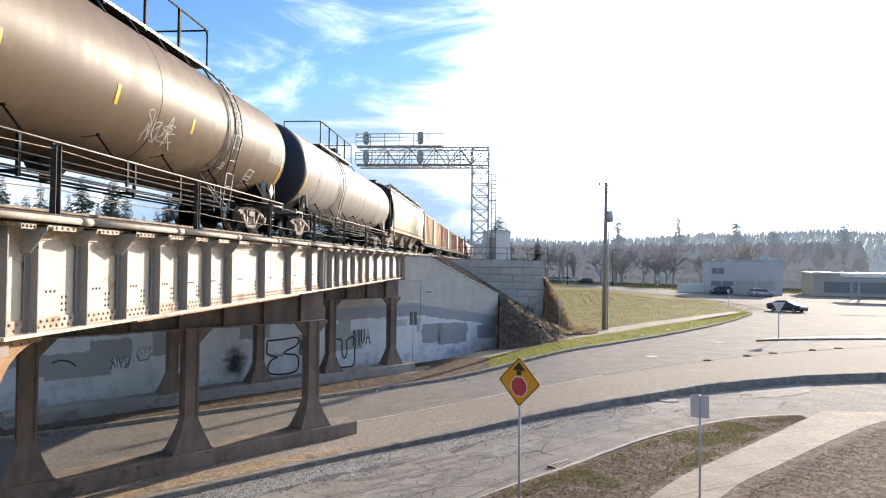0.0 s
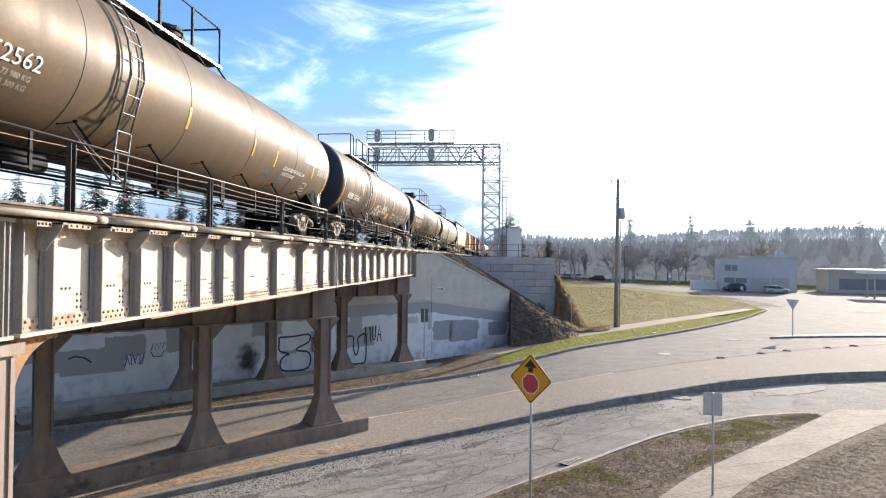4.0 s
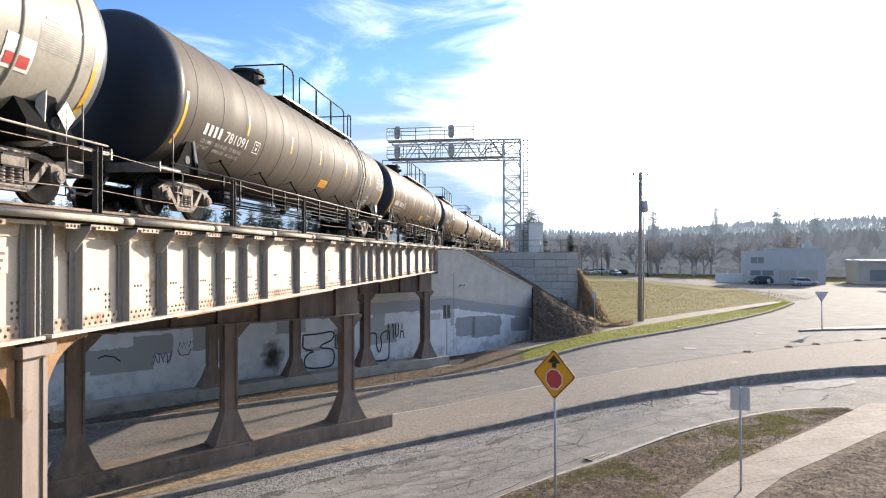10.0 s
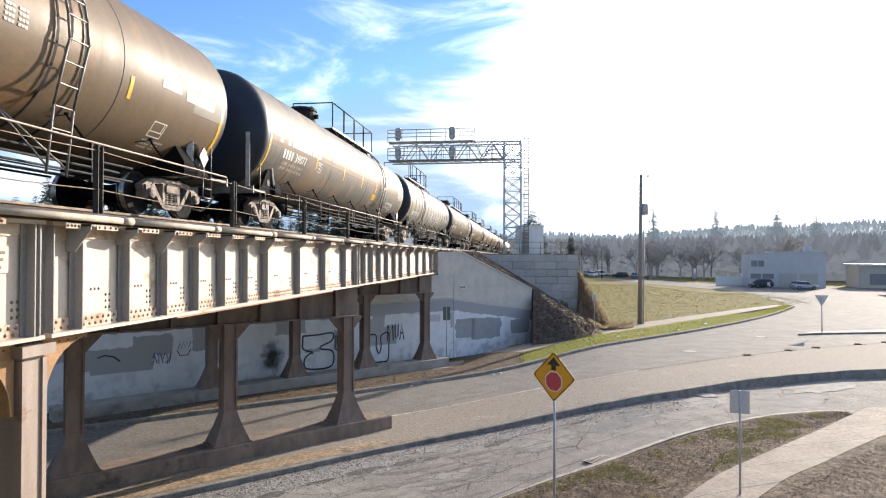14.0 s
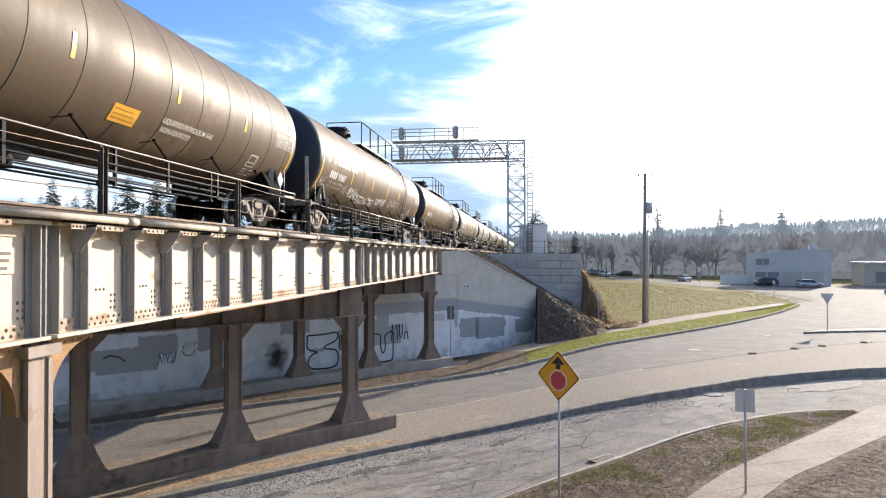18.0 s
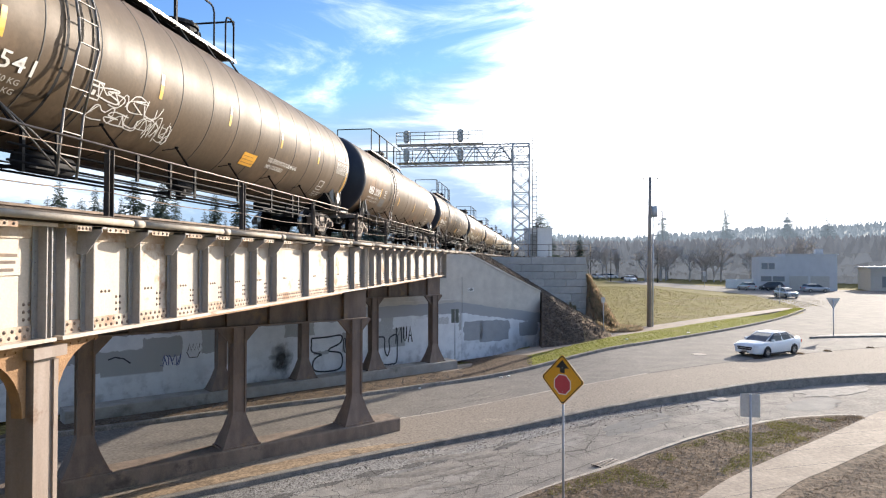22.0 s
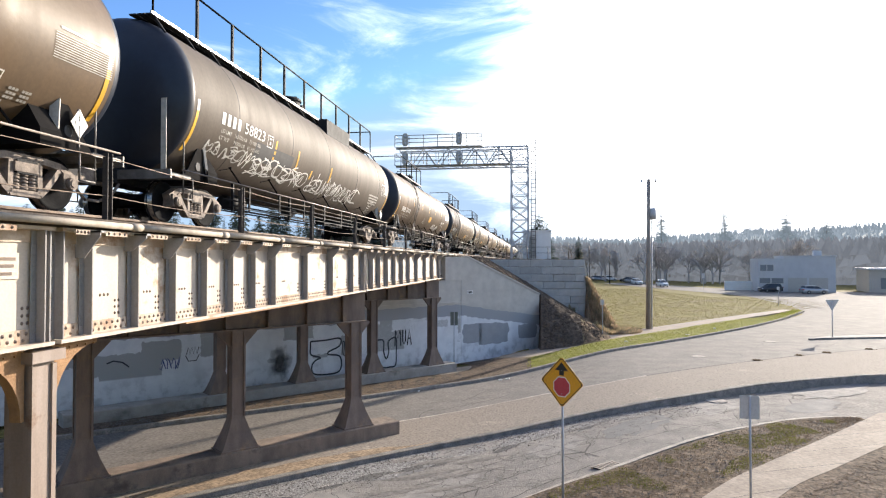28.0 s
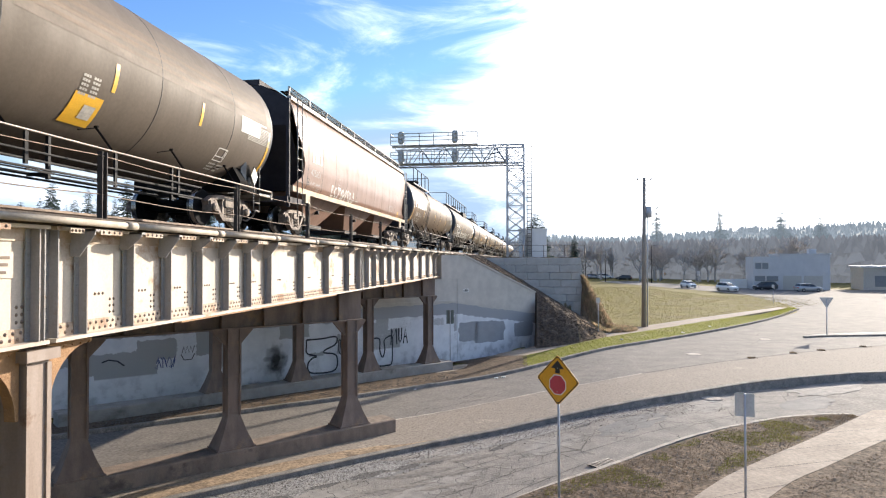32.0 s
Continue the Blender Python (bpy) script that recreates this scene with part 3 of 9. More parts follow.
# walkway brackets under the edge, walkway, pipe and railing
for y0, y1, stiff in SPANS:
    for i, y in enumerate(stiff):
        bm = bmesh.new()
        deep = 0.3 if i % 2 else 0.42
        prism(bm, [(GX + 0.02, TOP - 0.02), (GX + 0.42, TOP - 0.02), (GX + 0.42, TOP - 0.1), (GX + 0.17, TOP - deep), (GX + 0.02, TOP - deep)], y - 0.16, y - 0.14)
        box(bm, GX + 0.05, GX + 0.42, y - 0.16, y - 0.04, TOP - 0.05, TOP - 0.02)
        part("walkway_bracket", bm, STEEL_GREY, bridge)
bm = bmesh.new()
box(bm, -6.75, -6.36, -8.2, 48.2, TOP + 0.102, TOP + 0.15)
part("walkway", bm, TIE, bridge, "narrow plank walkway")
y = -8.0
while y < 48:
    bm = bmesh.new()
    rod(bm, (-6.34, y, TOP + 0.07), (-6.34, min(48.1, y + 2.9), TOP + 0.07), 0.05, 14)
    pipe = part("conduit_pipe", bm, PIPE, bridge, "pale galvanised conduit pipe")
    bm = bmesh.new()
    rod(bm, (-6.34, y + 2.72, TOP + 0.07), (-6.34, min(48.2, y + 2.97), TOP + 0.07), 0.061, 14)
    part("coupling", bm, PIPE, pipe)
    y += 2.9
POST_STEEL = mat("weathered_post_steel", (0.06, 0.052, 0.048), (0.035, 0.031, 0.03), 4, 0.8, 0.7, 0, 0.2, 30, gloss=0.3)
post_y = [8.88 + 4.45 * k for k in range(-3, 9)]
for y in post_y:
    bm = bmesh.new()
    box(bm, -6.55, -6.53, y - 0.06, y + 0.06, TOP + 0.1, TOP + 1.18)
    box(bm, -6.53, -6.46, y - 0.06, y - 0.045, TOP + 0.1, TOP + 1.18)
    box(bm, -6.53, -6.46, y + 0.045, y + 0.06, TOP + 0.1, TOP + 1.18)
    part("railing_post", bm, POST_STEEL, bridge, "dark steel channel railing post")
for z in (0.53, 1.12):
    bm = bmesh.new()
    for a, b in zip(post_y, post_y[1:]):
        pts = [Vector((-6.5, a + (b - a) * k / 6, TOP + z - 0.05 * math.sin(math.pi * k / 6))) for k in range(7)]
        for p, q in zip(pts, pts[1:]):
            rod(bm, p, q, 0.009, 5, caps=False)
    part("cable_rail", bm, RAIL_BROWN, bridge, "slack wire cable rail")
# railing on the far edge
for y in post_y:
    bm = bmesh.new()
    box(bm, -17.36, -17.28, y - 0.05, y + 0.05, TOP + 0.1, TOP + 1.15)
    part("railing_post", bm, DARK_STEEL, bridge)
for z in (0.5, 1.08):
    bm = bmesh.new()
    rod(bm, (-17.32, -8, TOP + z), (-17.32, 48, TOP + z), 0.025, 6)
    part("far_rail", bm, DARK_STEEL, bridge)


def column_mesh(h, w=0.4):
    """A riveted steel post: box section, flared foot, base plate."""
    bm = bmesh.new()
    prof = [(0.62, 0.06), (0.60, 0.1), (0.40, 0.55), (0.26, 0.95), (w / 2, 1.15), (w / 2, h)]
    rows = []
    for r, z in prof:
        d = min(r, w / 2 + (r - w / 2) * 0.55)
        rows.append([(r, d, z), (-r, d, z), (-r, -d, z), (r, -d, z)])
    quads(bm, rows, True)
    box(bm, -0.66, 0.66, -0.46, 0.46, 0, 0.06)
    for s in (-1, 1):       # flange angles on the two broad faces
        for e in (-1, 1):
            box(bm, s * (w / 2 + 0.0) - 0.03, s * (w / 2) + 0.03, e * (w / 2) - 0.04, e * (w / 2) + 0.04, 1.1, h)
    for k in range(int((h - 1.3) / 0.16)):      # rivets
        for e in (-1, 1):
            m = Matrix.Rotation(-math.pi / 2, 4, "Z")
            box(bm, e * (w / 2 - 0.02) - 0.012, e * (w / 2 - 0.02) + 0.012, -w / 2 - 0.055, -w / 2 - 0.03, 1.25 + 0.16 * k, 1.275 + 0.16 * k)
    for k in range(6):
        for j in range(-3, 4):
            if abs(j) * 0.13 < 0.52 - 0.07 * k:
                box(bm, j * 0.13 - 0.012, j * 0.13 + 0.012, -(0.41 - 0.04 * k) - 0.012, -(0.41 - 0.04 * k) + 0.03, 0.14 + 0.12 * k, 0.165 + 0.12 * k)
    return bm


def knee(bm, m, w=0.55, h=0.6, t=0.12, arch=False):
    """A bracket plate between a post and the cap beam, curved if arch."""
    out = [(0, 0), (w, 0), (w, -0.06)]
    n = 8 if arch else 1
    for i in range(n + 1):
        a = i / n
        if arch:
            out.append((w * (1 - math.sin(a * math.pi / 2)) + 0.06 * a, -0.06 - (h - 0.06) * (1 - math.cos(a * math.pi / 2))))
        else:
            out.append((w * (1 - a) + 0.05 * a, -0.06 - (h - 0.06) * a))
    out.append((0, -h))
    prism(bm, out, -t / 2, t / 2, m)


turn_u = Matrix.Rotation(math.atan2(U.y, U.x), 4, "Z")     # x axis along the walls
CAP0, CAP1 = 3.98, FOOT - 0.03
col_mesh = {}


def bent(name, first, last, cols, foot_z, arch=False, label="rusty brown riveted steel pier"):
    """A row of posts under a cap beam, along the road."""
    b = thing(name, label, "bridge pier", "bridge piers")
    first, last = Vector((*first, 0)), Vector((*last, 0))
    ext = (last - first).normalized()
    bm = bmesh.new()
    a, c = first - ext * 0.9, last + ext * 0.5
    m = Matrix.Translation(a) @ turn_u
    L = (c - a).length
    box(bm, 0, L, -0.012, 0.012, CAP0, CAP1, m)
    for z in (CAP0, CAP1 - 0.05):
        box(bm, 0, L, -0.22, 0.22, z, z + 0.05, m)
    k = 0.6
    while k < L:
        for s in (-1, 1):
            box(bm, k - 0.012, k + 0.012, min(s * 0.012, s * 0.2), max(s * 0.012, s * 0.2), CAP0 + 0.05, CAP1 - 0.05, m)
        k += 1.5
    part("cap_beam", bm, RUST, b, "deep rusty cap beam")
    h = CAP0 - foot_z
    key = round(h, 3)
    if key not in col_mesh:
        bm = column_mesh(h)
        me = bpy.data.meshes.new("post")
        bm.to_mesh(me)
        bm.free()
        me.materials.append(RUST)
        col_mesh[key] = me
    for p in cols:
        shared("post", col_mesh[key], b, Matrix.Translation((p[0], p[1], foot_z)) @ turn_u)
        for s in (0, math.pi):
            bm = bmesh.new()
            m = Matrix.Translation((p[0], p[1], CAP0)) @ turn_u @ Matrix.Rotation(s, 4, "Z") @ Matrix.Translation((0.2, 0, 0))
            knee(bm, m, 0.95 if arch else 0.5, 1.1 if arch else 0.55, 0.14, arch)
            part("knee_bracket", bm, BRIGHT_RUST if arch else RUST, b)
    return b


front_cols = [(-7.07, 23.97), (-10.15, 20.5), (-13.2, 17.05), (-16.2, 13.65)]
back_cols = [(-6.75, 40.68), (-9.8, 37.2), (-12.85, 33.75), (-15.9, 30.3)]
near_cols = [(-6.88, 7.84), (-9.93, 4.44), (-12.98, 0.99)]
bent("bridge_pier", front_cols[-1], front_cols[0], front_cols, 0.0)
bent("bridge_pier", back_cols[-1], back_cols[0], back_cols, -0.26)
NEAR_STEEL = mat("grey_pier_steel", (0.3, 0.238, 0.2), (0.2, 0.145, 0.112), 2.2, 0.8, 0.6, 0, 0.06, 30, (1, 1, 0.12), third=(0.17, 0.09, 0.05), third_scale=1.4, third_at=0.56)
pier = thing("bridge_pier", "grey steel pier with rust streaks and arched orange brackets", "bridge pier", "bridge piers")
for i, (x, y) in enumerate(near_cols):
    bm = bmesh.new()
    rows = []
    for r, z in ((0.7, -0.7), (0.68, -0.6), (0.3, 0.4), (0.2, 0.6), (0.2, 4.95)):
        rows.append([(x + r * a, y + r * b, z) for a, b in ((1, 1), (-1, 1), (-1, -1), (1, -1))])
    quads(bm, rows, True)
    box(bm, x - 0.3, x + 0.3, y - 0.3, y + 0.3, 4.95, 5.1)
    for e in (-1, 1):
        box(bm, x + 0.17, x + 0.23, y + e * 0.18 - 0.04, y + e * 0.18 + 0.04, 0.6, 4.9)
    part("post", bm, NEAR_STEEL, pier, "grey steel post streaked with rust")
    for e in (1, -1):
        bm = bmesh.new()
        m = Matrix.Translation((x + 0.05, y + e * 0.24, 5.13)) @ Matrix.Rotation(e * math.pi / 2, 4, "Z")
        knee(bm, m, 0.92, 0.95, 0.16, True)
        for k in range(5):
            t = 0.15 + 0.17 * k
            box(bm, t, t + 0.035, -0.1, 0.1, -0.075, -0.05, m)
        part("arched_bracket", bm, BRIGHT_RUST, pier, "orange rusty arched bracket")
bm = bmesh.new()
m = Matrix.Translation((near_cols[-1][0], near_cols[-1][1], 0)) @ turn_u
box(bm, 0, 8.4, -0.012, 0.012, 4.3, 5.12, m)
box(bm, 0, 8.4, -0.2, 0.2, 4.26, 4.3, m)
part("cap_beam", bm, RUST, pier)
bm = bmesh.new()
rod(bm, (near_cols[0][0], near_cols[0][1], 2.95), (near_cols[1][0], near_cols[1][1], 2.95), 0.09, 6)
part("strut", bm, RUST, pier)


def footing(name, a, b, width, z0, z1, material, label):
    a, b = Vector((*a, 0)), Vector((*b, 0))
    m = Matrix.Translation(a) @ turn_u
    L = (b - a).length
    bm = bmesh.new()
    c = 0.04
    n = int(L / 0.7)
    rows = []
    for i in range(n + 1):
        x = L * i / n
        j = lambda k: 0.012 * noise.noise((x * 1.7, k * 3.1, z0))
        rows.append([m @ Vector(p) for p in ((x, -width / 2 + j(1), z0), (x, -width / 2 + j(1), z1 - c), (x, -width / 2 + c, z1 + j(2)),
                                             (x, width / 2 - c, z1 + j(3)), (x, width / 2, z1 - c), (x, width / 2, z0))])
    quads(bm, rows)
    for r in (rows[0], rows[-1]):
        bm.faces.new([bm.verts.new(p) for p in r])
    return tagged(finish(name, bm, material), label, "footing", kind="structure")


FOOT_RUST = mat("stained_footing", (0.25, 0.19, 0.145), (0.15, 0.115, 0.09), 1.5, 0.9, 0.9, 0, 0.5, 30, (1, 1, 0.5), third=(0.1, 0.08, 0.065), third_scale=0.9, third_at=0.56)
footing("wall_footing_1", (-19.0, 10.5), (-5.44, 24.95), 1.0, -0.75, 0.0, FOOT_RUST, "rust-stained concrete crash wall under the posts")
footing("wall_footing_2", (-20.5, 25.1), (-5.75, 41.85), 1.1, -1.3, -0.26, CONCRETE, "weathered concrete crash wall under the posts")

# far abutment wall with painted-over patches, and its sloping wing
WALL_PAINT = bpy.data.materials.new("painted_over_wall")
WALL_PAINT.use_nodes = True
nt = WALL_PAINT.node_tree


def link(a, b):
    nt.links.new(a, b)


def node(kind, **kw):
    n = nt.nodes.new(kind)
    for k, v in kw.items():
        n.inputs[k].default_value = v
    return n


b_ = nt.nodes["Principled BSDF"]
b_.inputs["Roughness"].default_value = 0.85
tc = node("ShaderNodeTexCoord")
sep = node("ShaderNodeSeparateXYZ")
link(tc.outputs["Object"], sep.inputs["Vector"])
n1 = node("ShaderNodeTexNoise", Scale=1.3, Detail=7, Roughness=0.6)
link(tc.outputs["Object"], n1.inputs["Vector"])


def ramp(src, lo, hi, a, b):
    r = node("ShaderNodeMapRange")
    for k, v in (("From Min", lo), ("From Max", hi), ("To Min", a), ("To Max", b)):
        r.inputs[k].default_value = v
    link(src, r.inputs["Value"])
    return r.outputs["Result"]


def blend(fac, a, b):
    x = node("ShaderNodeMix")
    x.data_type = "RGBA"
    for k, v in (("A", a), ("B", b)):
        if isinstance(v, tuple):
            x.inputs[k].default_value = (*v, 1)
        else:
            link(v, x.inputs[k])
    link(fac, x.inputs["Factor"])
    return x.outputs["Result"]


def arith(op, a, b):
    x = node("ShaderNodeMath")
    x.operation = op
    for i, v in enumerate((a, b)):
        if isinstance(v, (int, float)):
            x.inputs[i].default_value = v
        else:
            link(v, x.inputs[i])
    return x.outputs["Value"]


bare = blend(ramp(n1.outputs["Fac"], 0.35, 0.7, 0, 1), (0.57, 0.535, 0.48), (0.45, 0.42, 0.38))
wob = arith("ADD", sep.outputs["Z"], ramp(n1.outputs["Fac"], 0.3, 0.7, -0.08, 0.08))
wob = arith("ADD", wob, ramp(sep.outputs["X"], 0.84, 9.84, 0.0, 1.28))      # the band runs down along the wing
grey = (0.33, 0.335, 0.345)
white = blend(ramp(n1.outputs["Fac"], 0.3, 0.7, 0, 1), (0.76, 0.77, 0.78), (0.62, 0.63, 0.65))
# blocky patches of grey over the white: cells stretched along the wall
wv = node("ShaderNodeVectorMath")
wv.operation = "MULTIPLY_ADD"
n4 = node("ShaderNodeTexNoise", Scale=3.2, Detail=4, Roughness=0.6)
link(tc.outputs["Object"], n4.inputs["Vector"])
link(n4.outputs["Color"], wv.inputs[0])
wv.inputs[1].default_value = (0.5, 0.0, 0.4)
link(tc.outputs["Object"], wv.inputs[2])
snap = node("ShaderNodeVectorMath")
snap.operation = "SNAP"
link(wv.outputs["Vector"], snap.inputs[0])
snap.inputs[1].default_value = (0.95, 2.0, 0.5)
n2 = node("ShaderNodeTexNoise", Scale=0.45, Detail=1, Roughness=0.4)
link(snap.outputs["Vector"], n2.inputs["Vector"])
patch = arith("MULTIPLY", ramp(n2.outputs["Fac"], 0.52, 0.535, 0, 1), ramp(sep.outputs["Z"], 0.55, 0.62, 0, 1))
patch = arith("MULTIPLY", patch, ramp(sep.outputs["X"], 0.9, 1.0, 1, 0))
low = blend(patch, white, (0.37, 0.37, 0.365))
low = blend(ramp(wob, 2.5, 2.52, 0, 1), low, grey)
col = blend(ramp(wob, 3.25, 3.28, 0, 1), low, bare)
# noisy dark grey blotches, stronger towards the bottom
low_blotch = arith("MULTIPLY", ramp(n1.outputs["Fac"], 0.5, 0.62, 0, 0.3), ramp(sep.outputs["Z"], 0.9, -0.3, 0, 1))
col = blend(low_blotch, col, (0.12, 0.11, 0.1))
link(col, b_.inputs["Base Color"])
nb = node("ShaderNodeTexNoise", Scale=35, Detail=3)
link(tc.outputs["Object"], nb.inputs["Vector"])
bp = node("ShaderNodeBump", Strength=0.25, Distance=0.02)
link(nb.outputs["Fac"], bp.inputs["Height"])
link(bp.outputs["Normal"], b_.inputs["Normal"])

turn_wall = Matrix.Translation(WALL0) @ turn_u      # x along the wall, -y towards the road
bm = bmesh.new()
box(bm, -40, 0.98, 0, 1.2, -0.9, 5.02)               # under the bridge, with the bearing seat
abut = finish("wall_abutment", bm, WALL_PAINT)
abut.matrix_basis = turn_wall
tagged(abut, "concrete bridge abutment with painted-over graffiti", "wall", kind="structure")
for nm, dims in (("back_wall", (-40, 0.98, 0.75, 1.4, 5.024, 6.62)), ("pilaster", (-0.5, 0.976, -0.05, 0.745, 5.024, 6.66)), ("string_course", (-40, 0.984, -0.08, -0.002, 3.38, 3.5))):
    bm = bmesh.new()
    box(bm, *dims)
    part(nm, bm, WALL_PAINT, abut)
bm = bmesh.new()
prism(bm, [(1.02, -0.9), (1.02, 6.66), (1.75, 6.6), (9.3, 3.72), (9.3, -0.9)], 0, 0.62)
prism(bm, [(1.62, 6.7), (1.75, 6.72), (9.36, 3.82), (9.36, 3.7), (1.7, 6.6)], -0.05, 0.68)
wing = finish("wall_wing", bm, WALL_PAINT)
wing.matrix_basis = turn_wall
tagged(wing, "sloping concrete wing wall with grey paint patches over white", "wall", kind="structure")
PATCH_GREY = mat("grey_cover_paint", (0.33, 0.335, 0.345), (0.29, 0.295, 0.305), 1.5, 0.7, 0.85, 0, 0.2, 30)


def paint_patch(wall, s0, s1, z0, z1, seed):
    """A rounded, uneven patch of cover paint on a wall's face."""
    bm = bmesh.new()
    out = []
    for i in range(48):
        a = 2 * math.pi * i / 48
        c, d = math.cos(a), math.sin(a)
        q = 1 / max(abs(c), abs(d)) ** 0.72 * (1 + 0.16 * noise.noise((c * 1.9, d * 1.9, seed)) + 0.07 * noise.noise((c * 6, d * 6, seed)))
        out.append(((s0 + s1) / 2 + (s1 - s0) / 2 * q * c, (z0 + z1) / 2 + (z1 - z0) / 2 * q * d))
    prism(bm, out, -0.006, 0.001)
    part("paint_patch", bm, PATCH_GREY, wall, "grey patch of cover paint")


paint_patch(wing, 1.15, 3.1, 0.45, 1.85, 1.0)
paint_patch(wing, 2.7, 5.8, 0.25, 1.8, 2.0)
paint_patch(wing, 6.85, 9.0, 0.4, 1.5, 3.0)

# ---------------------------------------------------------------- railway
RAIL_Z, TRACK_X = 7.12, -8.434
bm = bmesh.new()
rows = []
for k in range(60):
    y = 47.6 + (k / 59) ** 2 * 500
    rows.append([(-17.6, y, 6.3), (-16.4, y, 6.74), (-11.2, y, 6.76), (-6.6, y, 6.74), (-5.6, y, 6.3)])
quads(bm, rows)
tagged(finish("ground_ballast", bm, BALLAST), "grey crushed stone ballast under the rails", "ballast", kind="structure")
tie_mesh = None
for cx in (TRACK_X, TRACK_X - 4.3):
    t = thing("railway_track", "brown steel rails on dark timber ties", "railway track", "railway tracks")
    for s in (-0.75, 0.75):
        bm = bmesh.new()
        prism(bm, [(cx + s - 0.035, RAIL_Z), (cx + s + 0.035, RAIL_Z), (cx + s + 0.035, RAIL_Z - 0.04), (cx + s + 0.01, RAIL_Z - 0.06), (cx + s + 0.01, RAIL_Z - 0.14),
                   (cx + s + 0.07, RAIL_Z - 0.17), (cx + s - 0.07, RAIL_Z - 0.17), (cx + s - 0.01, RAIL_Z - 0.14), (cx + s - 0.01, RAIL_Z - 0.06), (cx + s - 0.035, RAIL_Z - 0.04)], -20, 520)
        part("rail", bm, RAIL_BROWN, t)
    if tie_mesh is None:
        bm = bmesh.new()
        box(bm, -1.35, 1.35, 0, 0.22, -0.42, -0.17)
        tie_mesh = bpy.data.meshes.new("tie")
        bm.to_mesh(tie_mesh)
        bm.free()
        tie_mesh.materials.append(TIE)
    for i in range(112):
        shared("tie", tie_mesh, t, pose(cx, -6 + 0.5 * i, RAIL_Z))
    bm = bmesh.new()
    for i in range(500):
        box(bm, cx - 1.35, cx + 1.35, 50 + 0.5 * i, 50.22 + 0.5 * i, RAIL_Z - 0.42, RAIL_Z - 0.17)
    part("far_ties", bm, TIE, t)["kind"] = "stuff"

# ---------------------------------------------------------------- rail cars
SPEED = 11.0        # metres a second
CAR_SIZE = 0.932    # the cars are drawn on a larger plan and brought to size as a whole
CAR_SCALE = Matrix.Scale(CAR_SIZE, 4)
moving, rolling = [], []
HANDRAIL = mat("dull_handrail_pipe", (0.27, 0.225, 0.195), (0.18, 0.15, 0.13), 4, 0.8, 0.5, 0.2, 0.1, 30)
STREAK = (0.25, 2.6, 0.25)


def tank_mat(name, a, b, rough=0.42, third=None, at=0.6, metal=0.0):
    return mat(name, a, b, 0.8, 0.6, rough, metal, 0.06, 14, STREAK, third, 0.35, at, gloss=0.16)


TANKS = {
    "rusty": tank_mat("rust_blotched_tank_paint", (0.158, 0.112, 0.073), (0.124, 0.093, 0.064), 0.48, (0.22, 0.13, 0.07), 0.57),
    "bronze": tank_mat("bronze_grey_tank_paint", (0.142, 0.097, 0.06), (0.113, 0.081, 0.054), 0.48, (0.2, 0.138, 0.086), 0.57),
    "brown": tank_mat("faded_black_tank_paint", (0.128, 0.09, 0.058), (0.104, 0.076, 0.052), 0.5, (0.19, 0.13, 0.084), 0.57),
    "grey": tank_mat("grey_tank_paint", (0.13, 0.104, 0.082), (0.108, 0.088, 0.07), 0.62),
    "pale": tank_mat("pale_grey_tank_paint", (0.35, 0.318, 0.27), (0.275, 0.248, 0.208), 0.48, (0.37, 0.35, 0.22), 0.62),
    "streaked": mat("brushed_grey_tank_paint", (0.17, 0.148, 0.125), (0.085, 0.079, 0.072), 9, 0.8, 0.55, 0, 0.06, 14, (0.15, 2.2, 0.15), (0.22, 0.16, 0.11), 0.5, 0.52, gloss=0.3),
    "silver": tank_mat("silver_tank_paint", (0.38, 0.345, 0.295), (0.3, 0.27, 0.23), 0.42),
}
SEAM = mat("seam_shadow", (0.05, 0.045, 0.04), None, 4, 0.5, 0.7)
CAST = mat("dusty_cast_steel", (0.26, 0.21, 0.17), (0.13, 0.105, 0.088), 6, 0.9, 0.75, 0.1, 0.4, 30)
WHEEL = mat("wheel_steel", (0.012, 0.012, 0.013), (0.008, 0.008, 0.009), 4, 0.9, 0.85, 0.0, 0.2, 30, gloss=0.08)
TREAD = mat("polished_tread", (0.3, 0.28, 0.26), (0.22, 0.2, 0.185), 4, 0.5, 0.25, 0.9)
YELLOW = mat("reflective_yellow", (0.75, 0.42, 0.03), (0.62, 0.34, 0.03), 3, 0.6, 0.4)
STENCIL = mat("white_stencil_paint", (0.76, 0.74, 0.7), (0.58, 0.56, 0.52), 5, 0.8, 0.6)
FADED = mat("faded_label", (0.5, 0.47, 0.42), (0.32, 0.3, 0.27), 6, 0.9, 0.6)
CHALK = mat("chalky_spray_paint", (0.52, 0.5, 0.46), (0.3, 0.28, 0.25), 8, 0.9, 0.7)
ORANGE = mat("orange_label", (0.78, 0.4, 0.04), (0.68, 0.33, 0.03), 6, 0.6, 0.45)
RED = mat("red_label", (0.5, 0.06, 0.05), (0.4, 0.05, 0.04), 6, 0.6, 0.5)
RUSTY_RED = mat("brown_red_car_paint", (0.29, 0.18, 0.132), (0.21, 0.125, 0.09), 1.0, 0.8, 0.32, 0, 0.06, 14, (0.4, 1.6, 0.4), (0.32, 0.2, 0.14), 0.5, 0.62, gloss=0.26)
TAN = mat("tan_hopper_paint", (0.52, 0.42, 0.29), (0.4, 0.32, 0.21), 1.0, 0.8, 0.5, 0, 0.06, 14, (0.4, 1.6, 0.4))
